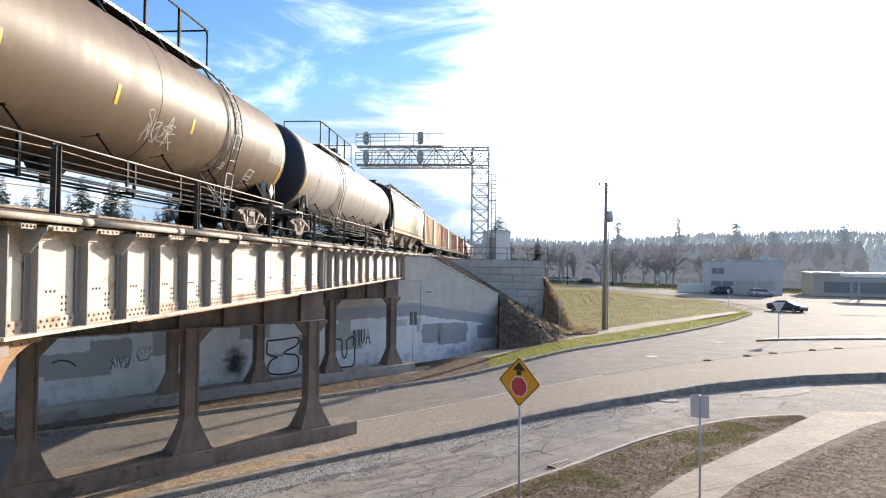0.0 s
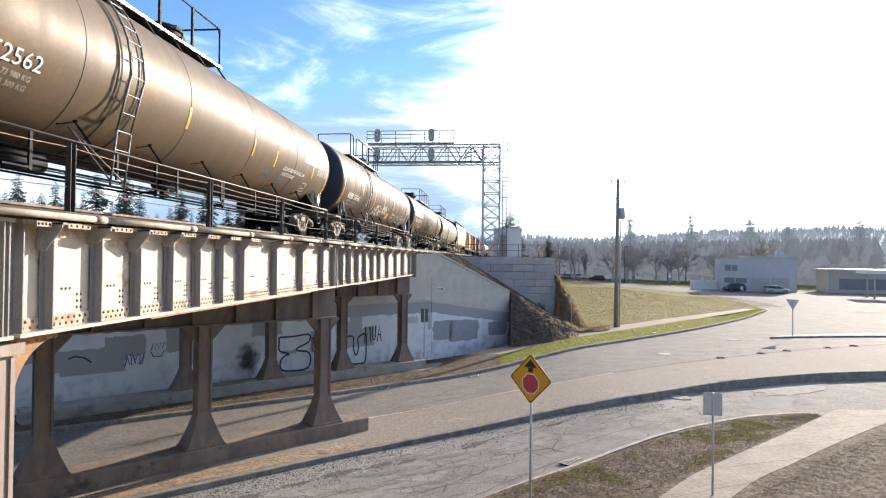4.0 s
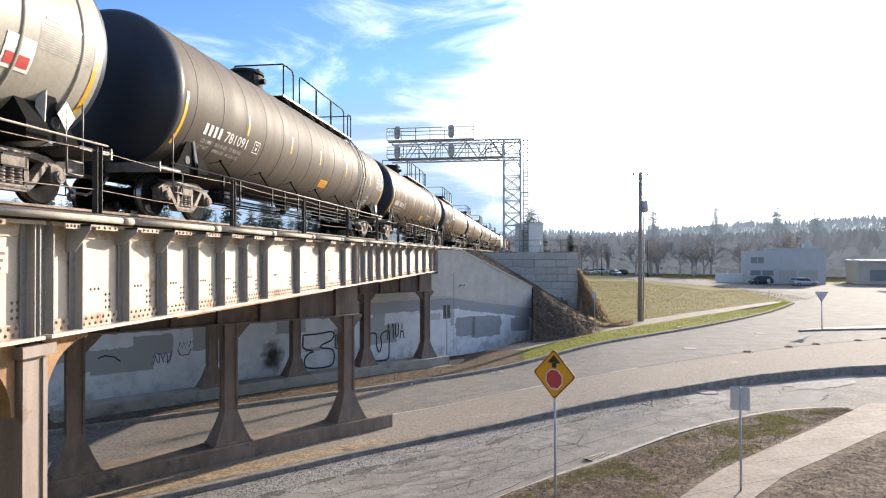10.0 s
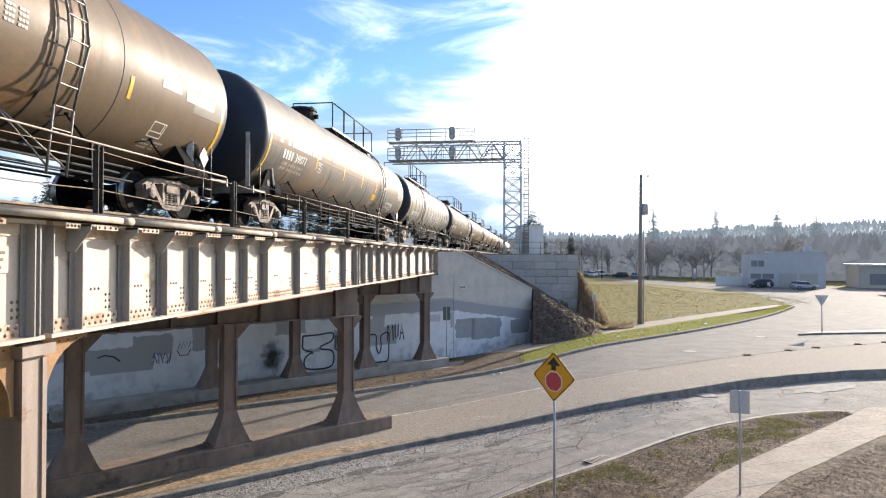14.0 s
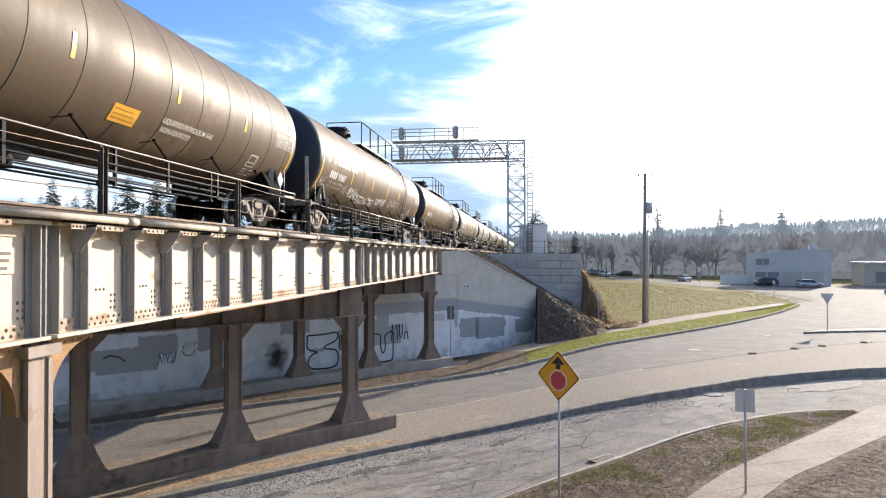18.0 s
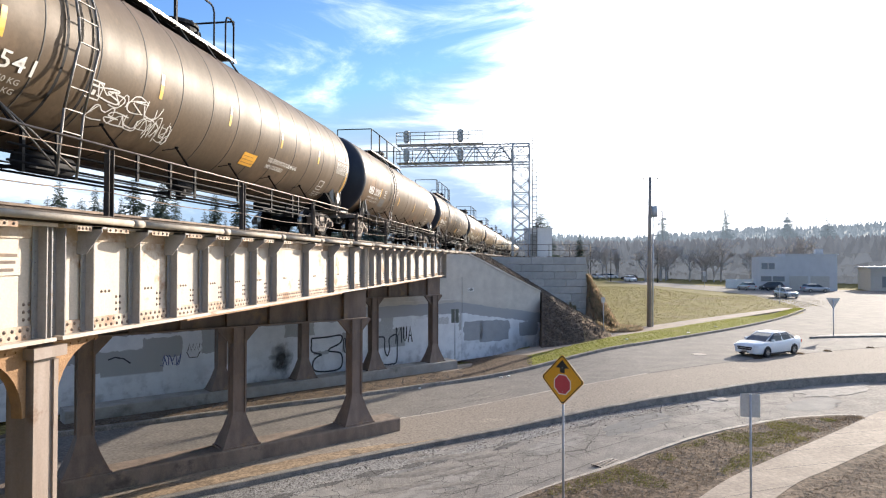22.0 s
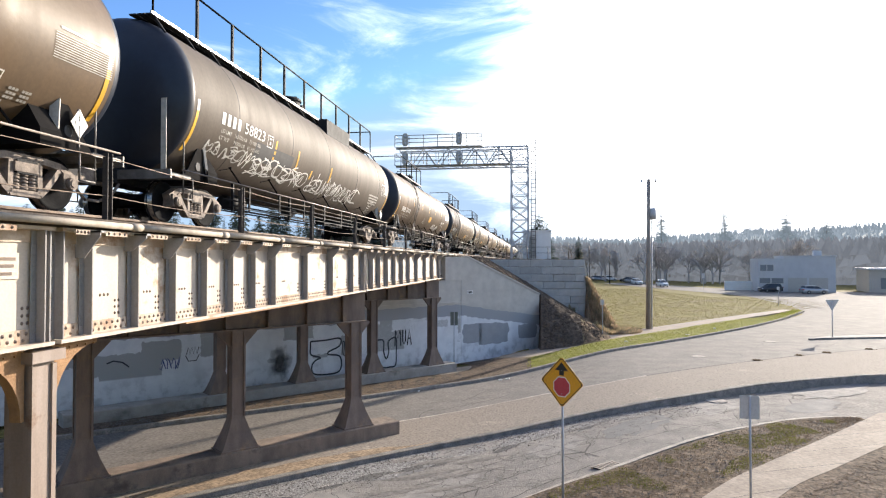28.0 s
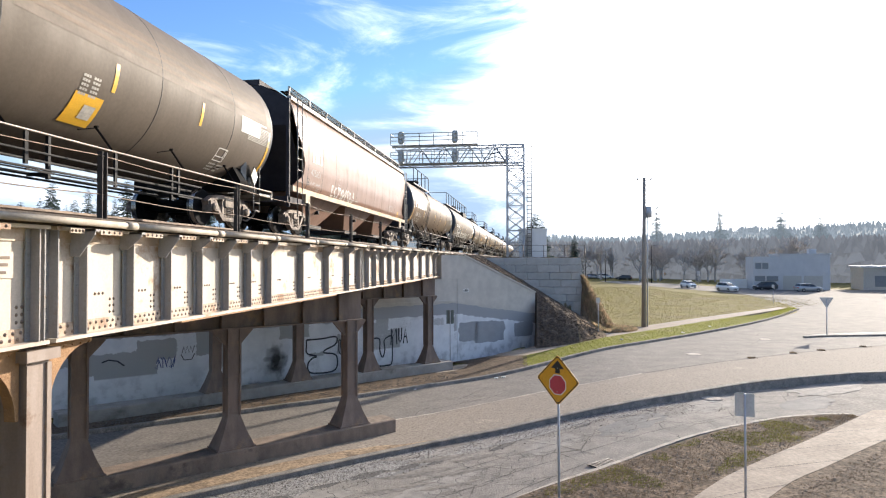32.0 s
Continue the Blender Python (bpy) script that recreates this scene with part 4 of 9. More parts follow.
BOX_RED = mat("boxcar_red_paint", (0.27, 0.11, 0.06), (0.18, 0.08, 0.05), 1.0, 0.8, 0.6, 0, 0.06, 14, (0.4, 1.6, 0.4))
BOX_ORANGE = mat("boxcar_orange_paint", (0.42, 0.22, 0.08), (0.3, 0.16, 0.06), 1.0, 0.8, 0.6, 0, 0.06, 14, (0.4, 1.6, 0.4))
R_TANK, Z_TANK = 1.74, 2.74
# tank ends turned from the sun: their shade is put into this near-black
HEAD_SHADE = mat("shaded_black_head_paint", (0.02, 0.026, 0.04), (0.014, 0.018, 0.03), 1.0, 0.7, 0.42, 0, 0.03, 10, gloss=0.35)
HOLE_GREY = mat("shaded_plate_grey", (0.07, 0.068, 0.068), None, 4, 0.5, 0.8)
BLACK_IRON = mat("black_iron", (0.014, 0.013, 0.013), None, 3, 0.5, 0.9, gloss=0.05)


def mesh_of(name, bm, *materials):
    me = bpy.data.meshes.new(name)
    bm.to_mesh(me)
    bm.free()
    for m in materials:
        me.materials.append(m)
    return me


def wheel_mesh():
    bm = bmesh.new()
    prof = [(0.09, -0.09), (0.16, -0.05), (0.34, -0.02), (0.40, -0.045), (0.455, -0.05), (0.457, 0.06), (0.485, 0.07), (0.485, 0.095), (0.40, 0.095), (0.34, 0.03), (0.16, 0.02), (0.09, 0.06)]
    lathe(bm, prof, 28, Matrix.Rotation(math.pi / 2, 4, "Y"))
    bm.normal_update()
    for f in bm.faces:
        c = f.calc_center_median()
        r = math.hypot(c.y, c.z)
        f.material_index = 1 if r > 0.45 and abs(f.normal.x) < 0.5 else 0
        f.smooth = True
    return mesh_of("wheel", bm, WHEEL, TREAD)


def sideframe_mesh():
    """The cast side of a truck; y along the track, the truck's centre at the origin, outer face at +x."""
    bm = bmesh.new()
    x0, x1 = -0.09, 0.09
    def chord(pts, h):
        for (ya, za), (yb, zb) in zip(pts, pts[1:]):
            bar(bm, (0, ya, za), (0, yb, zb), 0.17, h)
    chord([(-1.08, 0.56), (-0.75, 0.72), (-0.35, 0.76), (0.35, 0.76), (0.75, 0.72), (1.08, 0.56)], 0.11)
    chord([(-0.72, 0.66), (-0.42, 0.3), (-0.3, 0.2), (0.3, 0.2), (0.42, 0.3), (0.72, 0.66)], 0.1)
    for e in (-1, 1):
        bar(bm, (0, e * 0.3, 0.2), (0, e * 0.28, 0.74), 0.16, 0.1)
        box(bm, -0.1, 0.13, e * 0.89 - 0.14, e * 0.89 + 0.14, 0.36, 0.62)
        rod(bm, (0.1, e * 0.89, 0.457), (0.21, e * 0.89, 0.457), 0.105, 14)
        rod(bm, (0.2, e * 0.89, 0.457), (0.225, e * 0.89, 0.457), 0.07, 10)
    for j in (-0.17, 0, 0.17):
        z = 0.26
        for k in range(5):
            rod(bm, (0.02, j, z), (0.02, j, z + 0.035), 0.075, 10)
            rod(bm, (0.02, j, z + 0.035), (0.02, j, z + 0.052), 0.05, 8)
            z += 0.052
    box(bm, -0.1, 0.12, -0.25, 0.25, 0.53, 0.68)
    return mesh_of("side_frame", bm, CAST)


WHEEL_ME, FRAME_ME = wheel_mesh(), sideframe_mesh()
bm = bmesh.new()
rod(bm, (-1.05, 0, 0), (1.05, 0, 0), 0.08, 10)
AXLE_ME = mesh_of("axle", bm, WHEEL)
bm = bmesh.new()
box(bm, -1.1, 1.1, -0.2, 0.2, 0.5, 0.72)
for e in (-1, 1):
    for s in (-1, 1):
        box(bm, s * 0.75 - 0.06, s * 0.75 + 0.06, e * 0.42 - 0.04, e * 0.42 + 0.04, 0.3, 0.62)
    bar(bm, (-0.85, e * 0.4, 0.42), (0.85, e * 0.4, 0.42), 0.12, 0.1)
BOLSTER_ME = mesh_of("truck_bolster", bm, DARK_STEEL)


def truck(car, y):
    shared("truck_bolster", BOLSTER_ME, car, pose(0, y, 0))
    for s in (1, -1):
        shared("side_frame", FRAME_ME, car, pose(s * 0.99, y, 0, 0, 0, 0 if s > 0 else 180))
    for e in (-1, 1):
        ax = shared("wheelset", AXLE_ME, car, pose(0, y + e * 0.89, 0.457))
        for s in (1, -1):
            shared("wheel", WHEEL_ME, ax, pose(s * 0.77, 0, 0, 0, 0, 0 if s < 0 else 180))
        rolling.append((ax, car, y + e * 0.89))


def coupler(car, y, e):
    bm = bmesh.new()
    box(bm, -0.09, 0.09, min(y - e * 0.9, y), max(y - e * 0.9, y), 0.72, 0.94)
    box(bm, -0.17, 0.17, min(y - e * 0.28, y), max(y - e * 0.28, y), 0.68, 1.0)
    pts = [Vector((0.35, y - e * 0.75, 0.75)), Vector((0.36, y - e * 0.5, 0.5)), Vector((0.3, y - e * 0.2, 0.34)), Vector((0.2, y, 0.36))]
    for a, b in zip(pts, pts[1:]):
        rod(bm, a, b, 0.03, 6)
    part("coupler", bm, CAST, car)


def decal(car, name, y0, y1, a0, a1, material, label="", lift=0.008):
    """A painted or stuck-on patch that follows the shell: along y, and from angle a0 to a1 above the level side."""
    bm = bmesh.new()
    n = max(2, int(abs(a1 - a0) / 5))
    r = R_TANK + lift
    quads(bm, [[(r * math.cos(radians(a0 + (a1 - a0) * i / n)), y, Z_TANK + r * math.sin(radians(a0 + (a1 - a0) * i / n))) for i in range(n + 1)] for y in (y0, y1)])
    return part(name, bm, material, car, label)


def word_bars(car, name, y0, a0, high, wide, count, material=None, gap=0.3, skip=()):
    """A row of plain bars in place of lettering, read from the near end on."""
    bm = bmesh.new()
    r = R_TANK + 0.009
    ang = math.degrees(high / R_TANK)
    y = y0
    for i in range(count):
        if i not in skip:
            n = 2
            for ya, yb, b0, b1 in ((y, y + wide, 0, ang),):
                quads(bm, [[(r * math.cos(radians(a0 + b0 + (b1 - b0) * k / n)), yy, Z_TANK + r * math.sin(radians(a0 + b0 + (b1 - b0) * k / n))) for k in range(n + 1)] for yy in (ya, yb)])
        y += wide * (1 + gap)
    ob = part(name, bm, material or STENCIL, car, "row of white painted lettering bars")
    ob["kind"] = "stuff"
    return ob


def tank_text(car, name, body, y0, a0, size, material, shear=0.0, span=None):
    """Lettering of the built-in font laid on the shell."""
    cu = bpy.data.curves.new("lettering", "FONT")
    cu.body, cu.size, cu.shear, cu.offset = body, size, shear, size * 0.004
    cu.resolution_u = 2
    tmp = bpy.data.objects.new("lettering", cu)
    scene.collection.objects.link(tmp)
    dg = bpy.context.evaluated_depsgraph_get()
    me = bpy.data.meshes.new_from_object(tmp.evaluated_get(dg))
    bpy.data.objects.remove(tmp)
    r = R_TANK + 0.013
    wide = max(v.co.x for v in me.vertices)
    for v in me.vertices:
        if span:
            v.co.x *= span / wide
        a = radians(a0) + v.co.y / R_TANK
        v.co = (r * math.cos(a), y0 + v.co.x, Z_TANK + r * math.sin(a))
    me.materials.append(material)
    ob = new(name, me)
    ob.parent = car
    ob["label"] = "white stencilled lettering"
    ob["kind"] = "stuff"
    return ob


def data_table(car, y0, y1, a0, a1):
    """A white stencilled table: a head line, fine rows and a few uprights."""
    bm = bmesh.new()
    r = R_TANK + 0.008
    def patch(ya, yb, b0, b1):
        quads(bm, [[(r * math.cos(radians(b0 + (b1 - b0) * k / 2)), y, Z_TANK + r * math.sin(radians(b0 + (b1 - b0) * k / 2))) for k in range(3)] for y in (ya, yb)])
    n = 11
    for k in range(n):
        b = a0 + (a1 - a0 - 3) * k / n
        patch(y0, y1, b, b + (a1 - a0) / n * 0.34)
    patch(y0 + 0.1, y1 - 0.3, a1 - 1.6, a1)
    ob = part("test_table", bm, FADED, car, "white stencilled test date table")
    ob["kind"] = "stuff"


def outline_box(car, y0, y1, a0, a1):
    bm = bmesh.new()
    r = R_TANK + 0.008
    t, ta = 0.022, 0.8
    for ya, yb, b0, b1 in ((y0, y1, a0, a0 + ta), (y0, y1, a1 - ta, a1), (y0, y0 + t, a0 + ta, a1 - ta), (y1 - t, y1, a0 + ta, a1 - ta), (y0 + t, y1 - t, a0 + 4, a0 + 4 + ta), (y0 + 0.36, y0 + 0.36 + t, a0 + 4 + ta, a1 - ta)):
        quads(bm, [[(r * math.cos(radians(b0 + (b1 - b0) * k / 2)), y, Z_TANK + r * math.sin(radians(b0 + (b1 - b0) * k / 2))) for k in range(3)] for y in (ya, yb)])
    part("inspection_box", bm, STENCIL, car, "white stencilled outline box")


def scrawl(car, name, y0, y1, a0, a1, material, seed, width=0.04, strokes=9):
    """A sprayed tag: a row of quick letter-like strokes, some over two lines, in a patch of the shell."""
    rnd = random.Random(seed)
    bm = bmesh.new()
    r = R_TANK + 0.011
    tall = radians(a1 - a0) * r
    lines = 2 if tall > 0.62 and (y1 - y0) < 2.6 else 1
    cell = (y1 - y0) / strokes * lines
    n = 0
    for line in range(lines):
        base = a0 + (a1 - a0) * (1 - (line + 1) / lines) + 1.0
        high = (a1 - a0) / lines * 0.82
        for s in range(strokes // lines):
            ya = y0 + cell * s + rnd.uniform(-0.1, 0.1) * cell
            shapes = ([(0.1, 0), (0.3, 1), (0.55, 0.1)], [(0, 0.9), (0.5, 1), (0.7, 0.7), (0.3, 0.5), (0.8, 0.3), (0.6, 0), (0, 0.1)], [(0.7, 0.9), (0.2, 1), (0, 0.5), (0.25, 0), (0.8, 0.1)],
                      [(0.1, 1), (0.15, 0), (0.7, 0.05)], [(0, 0), (0.15, 1), (0.45, 0.3), (0.7, 1), (0.8, 0)], [(0.1, 1), (0.2, 0.1), (0.6, 0), (0.75, 1)], [(0.05, 0), (0.1, 1), (0.7, 0.85), (0.15, 0.5), (0.8, -0.1)])
            for _ in range(2):
                pts = shapes[rnd.randrange(7)]
                flip, wide = rnd.random() < 0.5, rnd.uniform(1.0, 1.9)
                lean, drop = rnd.uniform(-0.4, 0.6), rnd.uniform(-0.2, 0.2)
                pts = [(((0.8 - p) if flip else p) * wide - 0.3, q * rnd.uniform(0.75, 1.1) + drop) for p, q in pts]
                path = [(ya + cell * (p + lean * (q - 0.5)), base + high * (q + rnd.uniform(-0.08, 0.08))) for p, q in pts]
                if len(path) > 2:
                    path = [tuple(v) for v in curve(path, 4 * len(path))]
                rows = []
                for i, (yy, aa) in enumerate(path):
                    p, q = path[max(0, i - 1)], path[min(len(path) - 1, i + 1)]
                    dy, da = q[0] - p[0], radians(q[1] - p[1]) * r
                    d = math.hypot(dy, da) or 1
                    w = width * (0.7 + 0.5 * noise.noise((n * 1.7, i * 0.4, seed)))
                    ny, na = -da / d * w / 2, dy / d * w / 2
                    rows.append([(r * math.cos(radians(aa) + e * na / r), yy + e * ny, Z_TANK + r * math.sin(radians(aa) + e * na / r)) for e in (-1, 1)])
                quads(bm, rows)
                n += 1
    ob = part(name, bm, material, car, "sprayed graffiti tag")
    ob["kind"] = "stuff"
    return ob


def tank_ladder(car, y):
    bm = bmesh.new()
    R = R_TANK + 0.13
    ends = []
    for s in (-0.22, 0.22):
        pts = [Vector((1.5, y + s, 0.42)), Vector((1.62, y + s, 1.5)), Vector((R + 0.02, y + s, Z_TANK - 0.2))]
        for a in range(6, 62, 9):
            pts.append(Vector((R * math.cos(radians(a)), y + s, Z_TANK + R * math.sin(radians(a)))))
        for a, b in zip(pts, pts[1:]):
            rod(bm, a, b, 0.022, 6)
        ends.append(pts)
    # rungs
    fine = []
    for a, b in zip(ends[0], ends[0][1:]):
        k = max(1, int((b - a).length / 0.3))
        fine += [a.lerp(b, i / k) for i in range(k)]
    for p in fine[1:]:
        rod(bm, p, p + Vector((0, 0.44, 0)), 0.014, 5)
    for s in (-1, 1):
        rod(bm, (1.5, y + s * 0.22, 0.55), (1.2, y + s * 1.0 * (1 if s < 0 else -1), 1.42), 0.018, 6)
    part("ladder", bm, GALV_DULL, car, "steel side ladder curving over the tank")
    # bands that hold the ladder
    for s in (-0.32, 0.32):
        bm = bmesh.new()
        n = 20
        quads(bm, [[((R_TANK + 0.03) * math.cos(radians(-75 + 130 * i / n)), y + s + w, Z_TANK + (R_TANK + 0.03) * math.sin(radians(-75 + 130 * i / n))) for i in range(n + 1)] for w in (-0.03, 0.03)])
        part("ladder_band", bm, DARK_STEEL, car)


# lighter than the walkway: a sun highlight painted along its edge
EDGE_STEEL = mat("highlight_edge_steel", (0.2, 0.19, 0.18), (0.12, 0.115, 0.11), 5, 0.8, 0.42, 0.2, 0.1, 30)
GALV_DULL = mat("dull_painted_steel", (0.2, 0.185, 0.17), (0.12, 0.11, 0.1), 6, 0.8, 0.55, 0.2, 0.1, 30)


def hoop(bm, pts, r=0.026):
    for a, b in zip(pts, pts[1:]):
        rod(bm, a, b, r, 6)


def platform(car, y0, y1, housing, gap):
    """Roof walkway with railings; gap: where the side rail is broken."""
    z = Z_TANK + R_TANK + 0.02
    top, xo = z + 1.05, 0.86
    bm = bmesh.new()
    for x in (0.3, 0.49, 0.68):
        box(bm, x, x + 0.17, y0, y1, z - 0.03, z)
    walk_plate = part("walkway_grating", bm, DARK_STEEL, car, "dark steel roof walkway")
    bm = bmesh.new()
    box(bm, xo, xo + 0.04, y0 - 0.1, y1 + 0.1, z - 0.06, z + 0.01)
    part("edge_angle", bm, EDGE_STEEL, walk_plate, "steel edge with its sun highlight in the colour")
    for k in range(int((y1 - y0) / 1.2) + 1):
        bm = bmesh.new()
        bar(bm, (xo + 0.01, y0 + 0.05 + 1.2 * k, z - 0.08), (1.12, y0 + 0.05 + 1.2 * k, Z_TANK + 1.33), 0.05, 0.04)
        part("walkway_strut", bm, DARK_STEEL, walk_plate)
    stops = [y0] + [g + e for g in gap for e in (-0.3, 0.3)] + [y1]
    for a, b in zip(stops[::2], stops[1::2]):
        if b - a < 0.25:
            continue
        bm = bmesh.new()
        lo = [Vector((xo, a, z - 0.1)), Vector((xo, a, top - 0.16)), Vector((xo, a + 0.06, top - 0.04)), Vector((xo, a + 0.18, top))]
        hi = [Vector((xo, b - 0.18, top)), Vector((xo, b - 0.06, top - 0.04)), Vector((xo, b, top - 0.16)), Vector((xo, b, z - 0.1))]
        hoop(bm, lo + hi)
        part("walkway_rail", bm, DARK_STEEL, car, "dark bent pipe handrail")
        n = max(1, round((b - a) / 1.75))
        for i in range(1, n):
            pb = bmesh.new()
            y = a + (b - a) * i / n
            box(pb, xo - 0.03, xo + 0.03, y - 0.035, y + 0.035, z - 0.1, top)
            part("railing_post", pb, DARK_STEEL, car)
    for y in (y0, y1):        # rail across the end of the walkway
        bm = bmesh.new()
        hoop(bm, [Vector((xo, y, z - 0.1)), Vector((xo, y, top)), Vector((-xo, y, top)), Vector((-xo, y, z - 0.1))])
        part("end_rail", bm, DARK_STEEL, car)
    bm = bmesh.new()
    lathe(bm, [(0.02, 0.62), (0.5, 0.62), (0.57, 0.57), (0.57, 0.5), (0.52, 0.48), (0.52, 0)], 20, Matrix.Translation((0, housing, Z_TANK + R_TANK - 0.06)))
    for s in (-0.3, 0.3):
        rod(bm, (s, housing + 0.2, z + 0.5), (s, housing + 0.2, z + 0.66), 0.06, 8)
    rod(bm, (0.52, housing, z + 0.2), (0.66, housing, z + 0.2), 0.09, 10)
    if y1 - y0 > 12:            # drop-side box beside the valves
        sb = bmesh.new()
        box(sb, 1.045, 1.36, housing + 0.6, housing + 3.4, z - 0.75, z - 0.1)
        part("side_box", sb, DARK_STEEL, car, "dark steel side platform box")
    part("valve_housing", bm, DARK_STEEL, car, "dark valve housing with domed lid")


def tank_car(label, paint, length, at_y, ladder, plat, housing=0.0, seams=None, strips=(), raised=False, end_strips=True, gap=()):
    c = thing("tank_car", label, "tank car", "tank cars of the freight train", at=pose(TRACK_X, at_y, RAIL_Z) @ CAR_SCALE)
    half = length / 2 - 1.12
    th = length / 2 - 0.74
    bm = bmesh.new()
    dome = 0.56
    prof = []
    for i in range(11):
        a = i / 10 * math.pi / 2
        prof.append((R_TANK * math.sin(a) ** 0.62 if i else 0.01, -th + dome * (1 - math.cos(a))))
    prof += [(R_TANK, -th + dome + (2 * th - 2 * dome) * k / 4) for k in range(1, 4)]
    for i in range(10, -1, -1):
        a = i / 10 * math.pi / 2
        prof.append((R_TANK * math.sin(a) ** 0.62 if i else 0.01, th - dome * (1 - math.cos(a))))
    lathe(bm, prof, 64, Matrix.Translation((0, 0, Z_TANK)) @ Matrix.Rotation(-math.pi / 2, 4, "X"))
    for f in bm.faces:
        q = f.calc_center_median()
        f.material_index = 1 if abs(q.y) > th - dome + 0.002 else 0
    tank = part("tank", bm, [TANKS[paint], HEAD_SHADE], c, smooth=True)
    # seams round the jacket
    if seams is None:
        seams = [-8.75 + 1.25 * k for k in range(15)]
    for y in seams:
        bm = bmesh.new()
        w, h = (0.045, 0.022) if raised else (0.016, 0.006)
        rows = []
        for i in range(64):
            a = 2 * math.pi * i / 64
            rows.append([(rr * math.cos(a), yy, Z_TANK + rr * math.sin(a)) for rr, yy in ((R_TANK, y - w), (R_TANK + h, y - w * 0.5), (R_TANK + h, y + w * 0.5), (R_TANK, y + w))])
        rows.append(rows[0])
        quads(bm, rows)
        part("seam_band", bm, TANKS[paint] if raised else SEAM, tank, smooth=True)
    # stub sills, bolsters, end plates
    for e in (-1, 1):
        bm = bmesh.new()
        y0, y1 = sorted((e * (half - 2.9), e * (half + 0.72)))
        box(bm, -0.3, 0.3, y0, y1, 0.78, 1.2)
        part("stub_sill", bm, DARK_STEEL, c)
        bm = bmesh.new()
        yb = e * (half - 1.4)
        prism(bm, [(-1.5, 0.95), (1.5, 0.95), (1.5, 1.2), (1.25, 1.62), (0.8, 1.35), (-0.8, 1.35), (-1.25, 1.62), (-1.5, 1.2)], yb - 0.22, yb + 0.22)
        part("body_bolster", bm, BLACK_IRON, c)
        for s in (1, -1):               # gusset plates beside the heads
            bm = bmesh.new()
            m = Matrix.Translation((s * 1.38, 0, 0)) @ Matrix.Rotation(math.pi / 2, 4, "Z")
            prism(bm, [(e * (half - 1.2), 0.98), (e * (half - 0.3), 0.98), (e * (half - 0.52), 1.2), (e * (half - 0.95), 1.78), (e * (half - 1.12), 1.78)], -0.015, 0.015, m)
            gus = part("gusset_plate", bm, BLACK_IRON, c)
            # no opening: a disc in shaded grey stands for the hole
            bm = bmesh.new()
            rod(bm, (s * 1.385, e * (half - 0.9), 1.28), (s * 1.41, e * (half - 0.9), 1.28), 0.1, 14)
            part("jacking_hole", bm, HOLE_GREY, gus)
            # flange given a pale colour in place of light falling on it
            bm = bmesh.new()
            bar(bm, (s * 1.42, e * (half - 1.26), 0.98), (s * 1.36, e * (half - 1.14), 1.86), 0.14, 0.06)
            part("gusset_edge", bm, FADED, gus, "gusset flange, pale to look lit")
        bm = bmesh.new()
        ya, yc = sorted((e * (half - 0.45), e * (half + 0.33)))
        box(bm, -1.5, 1.5, ya, yc, 0.94, 1.0)
        box(bm, -1.52, 1.52, e * (half + 0.35) - 0.02, e * (half + 0.35) + 0.02, 0.86, 1.06)
        part("end_platform", bm, GALV_DULL, c, "worn steel end platform")
        for s in (1, -1):
            bm = bmesh.new()
            x, y = s * 1.42, e * (half - 0.28)
            pts = [Vector((x, y, 0.5)), Vector((x, y, 2.15)), Vector((x, y - e * 0.06, 2.28)), Vector((x, y - e * 0.2, 2.34))]
            for a, b in zip(pts, pts[1:]):
                rod(bm, a, b, 0.018, 6)
            for a, b in (((x, y, 0.5), (x, y - e * 0.38, 0.5)), ((x, y - e * 0.38, 0.5), (x, y - e * 0.38, 0.98)), ((x, y, 0.72), (x, y - e * 0.38, 0.72))):
                rod(bm, a, b, 0.018, 6)
            part("grab_iron", bm, GALV_DULL, c)
        coupler(c, e * length / 2, e)
        truck(c, e * (half - 1.4))
        if e > 0:                       # placard on its bracket beside the head
            bm = bmesh.new()
            m = Matrix.Translation((1.5, half - 0.78, 1.42)) @ Matrix.Rotation(math.pi / 2, 4, "Z")
            prism(bm, [(0, -0.25), (0.2, 0), (0, 0.25), (-0.2, 0)], -0.01, 0.0, m)
            plc = part("placard", bm, STENCIL, c, "white diamond placard")
            bm = bmesh.new()
            bar(bm, (1.514, half - 0.88, 1.42), (1.514, half - 0.68, 1.42), 0.004, 0.07)
            part("placard_panel", bm, FADED, plc)
            bm = bmesh.new()
            bar(bm, (1.485, half - 0.78, 0.98), (1.485, half - 0.78, 1.66), 0.05, 0.02)
            part("placard_bracket", bm, GALV_DULL, plc)
    # brackets of the side rail, and pipes beneath
    k = -half + 2.4
    while k < half - 2.0:
        bm = bmesh.new()
        a = Vector((1.42, k, Z_TANK - 1.28))
        bar(bm, a, (1.6, k + 0.2, 1.08), 0.03, 0.03)
        bar(bm, a, (1.28, k - 0.28, Z_TANK - 1.36), 0.02, 0.02)
        rod(bm, a + Vector((-0.03, 0, 0.02)), a + Vector((0.04, 0, 0.02)), 0.025, 6)
        part("rail_bracket", bm, BLACK_IRON, c)
        k += 2.35
    for s in (1, -1):
        bm = bmesh.new()
        rod(bm, (s * 1.62, -half - 0.1, 1.07), (s * 1.62, half + 0.1, 1.07), 0.019, 8)
        part("side_handrail", bm, HANDRAIL, c, "dull pipe handrail along the side")
    for x, z, r in ((0.9, 0.78, 0.025), (0.55, 0.6, 0.03), (-0.6, 0.72, 0.025)):
        bm = bmesh.new()
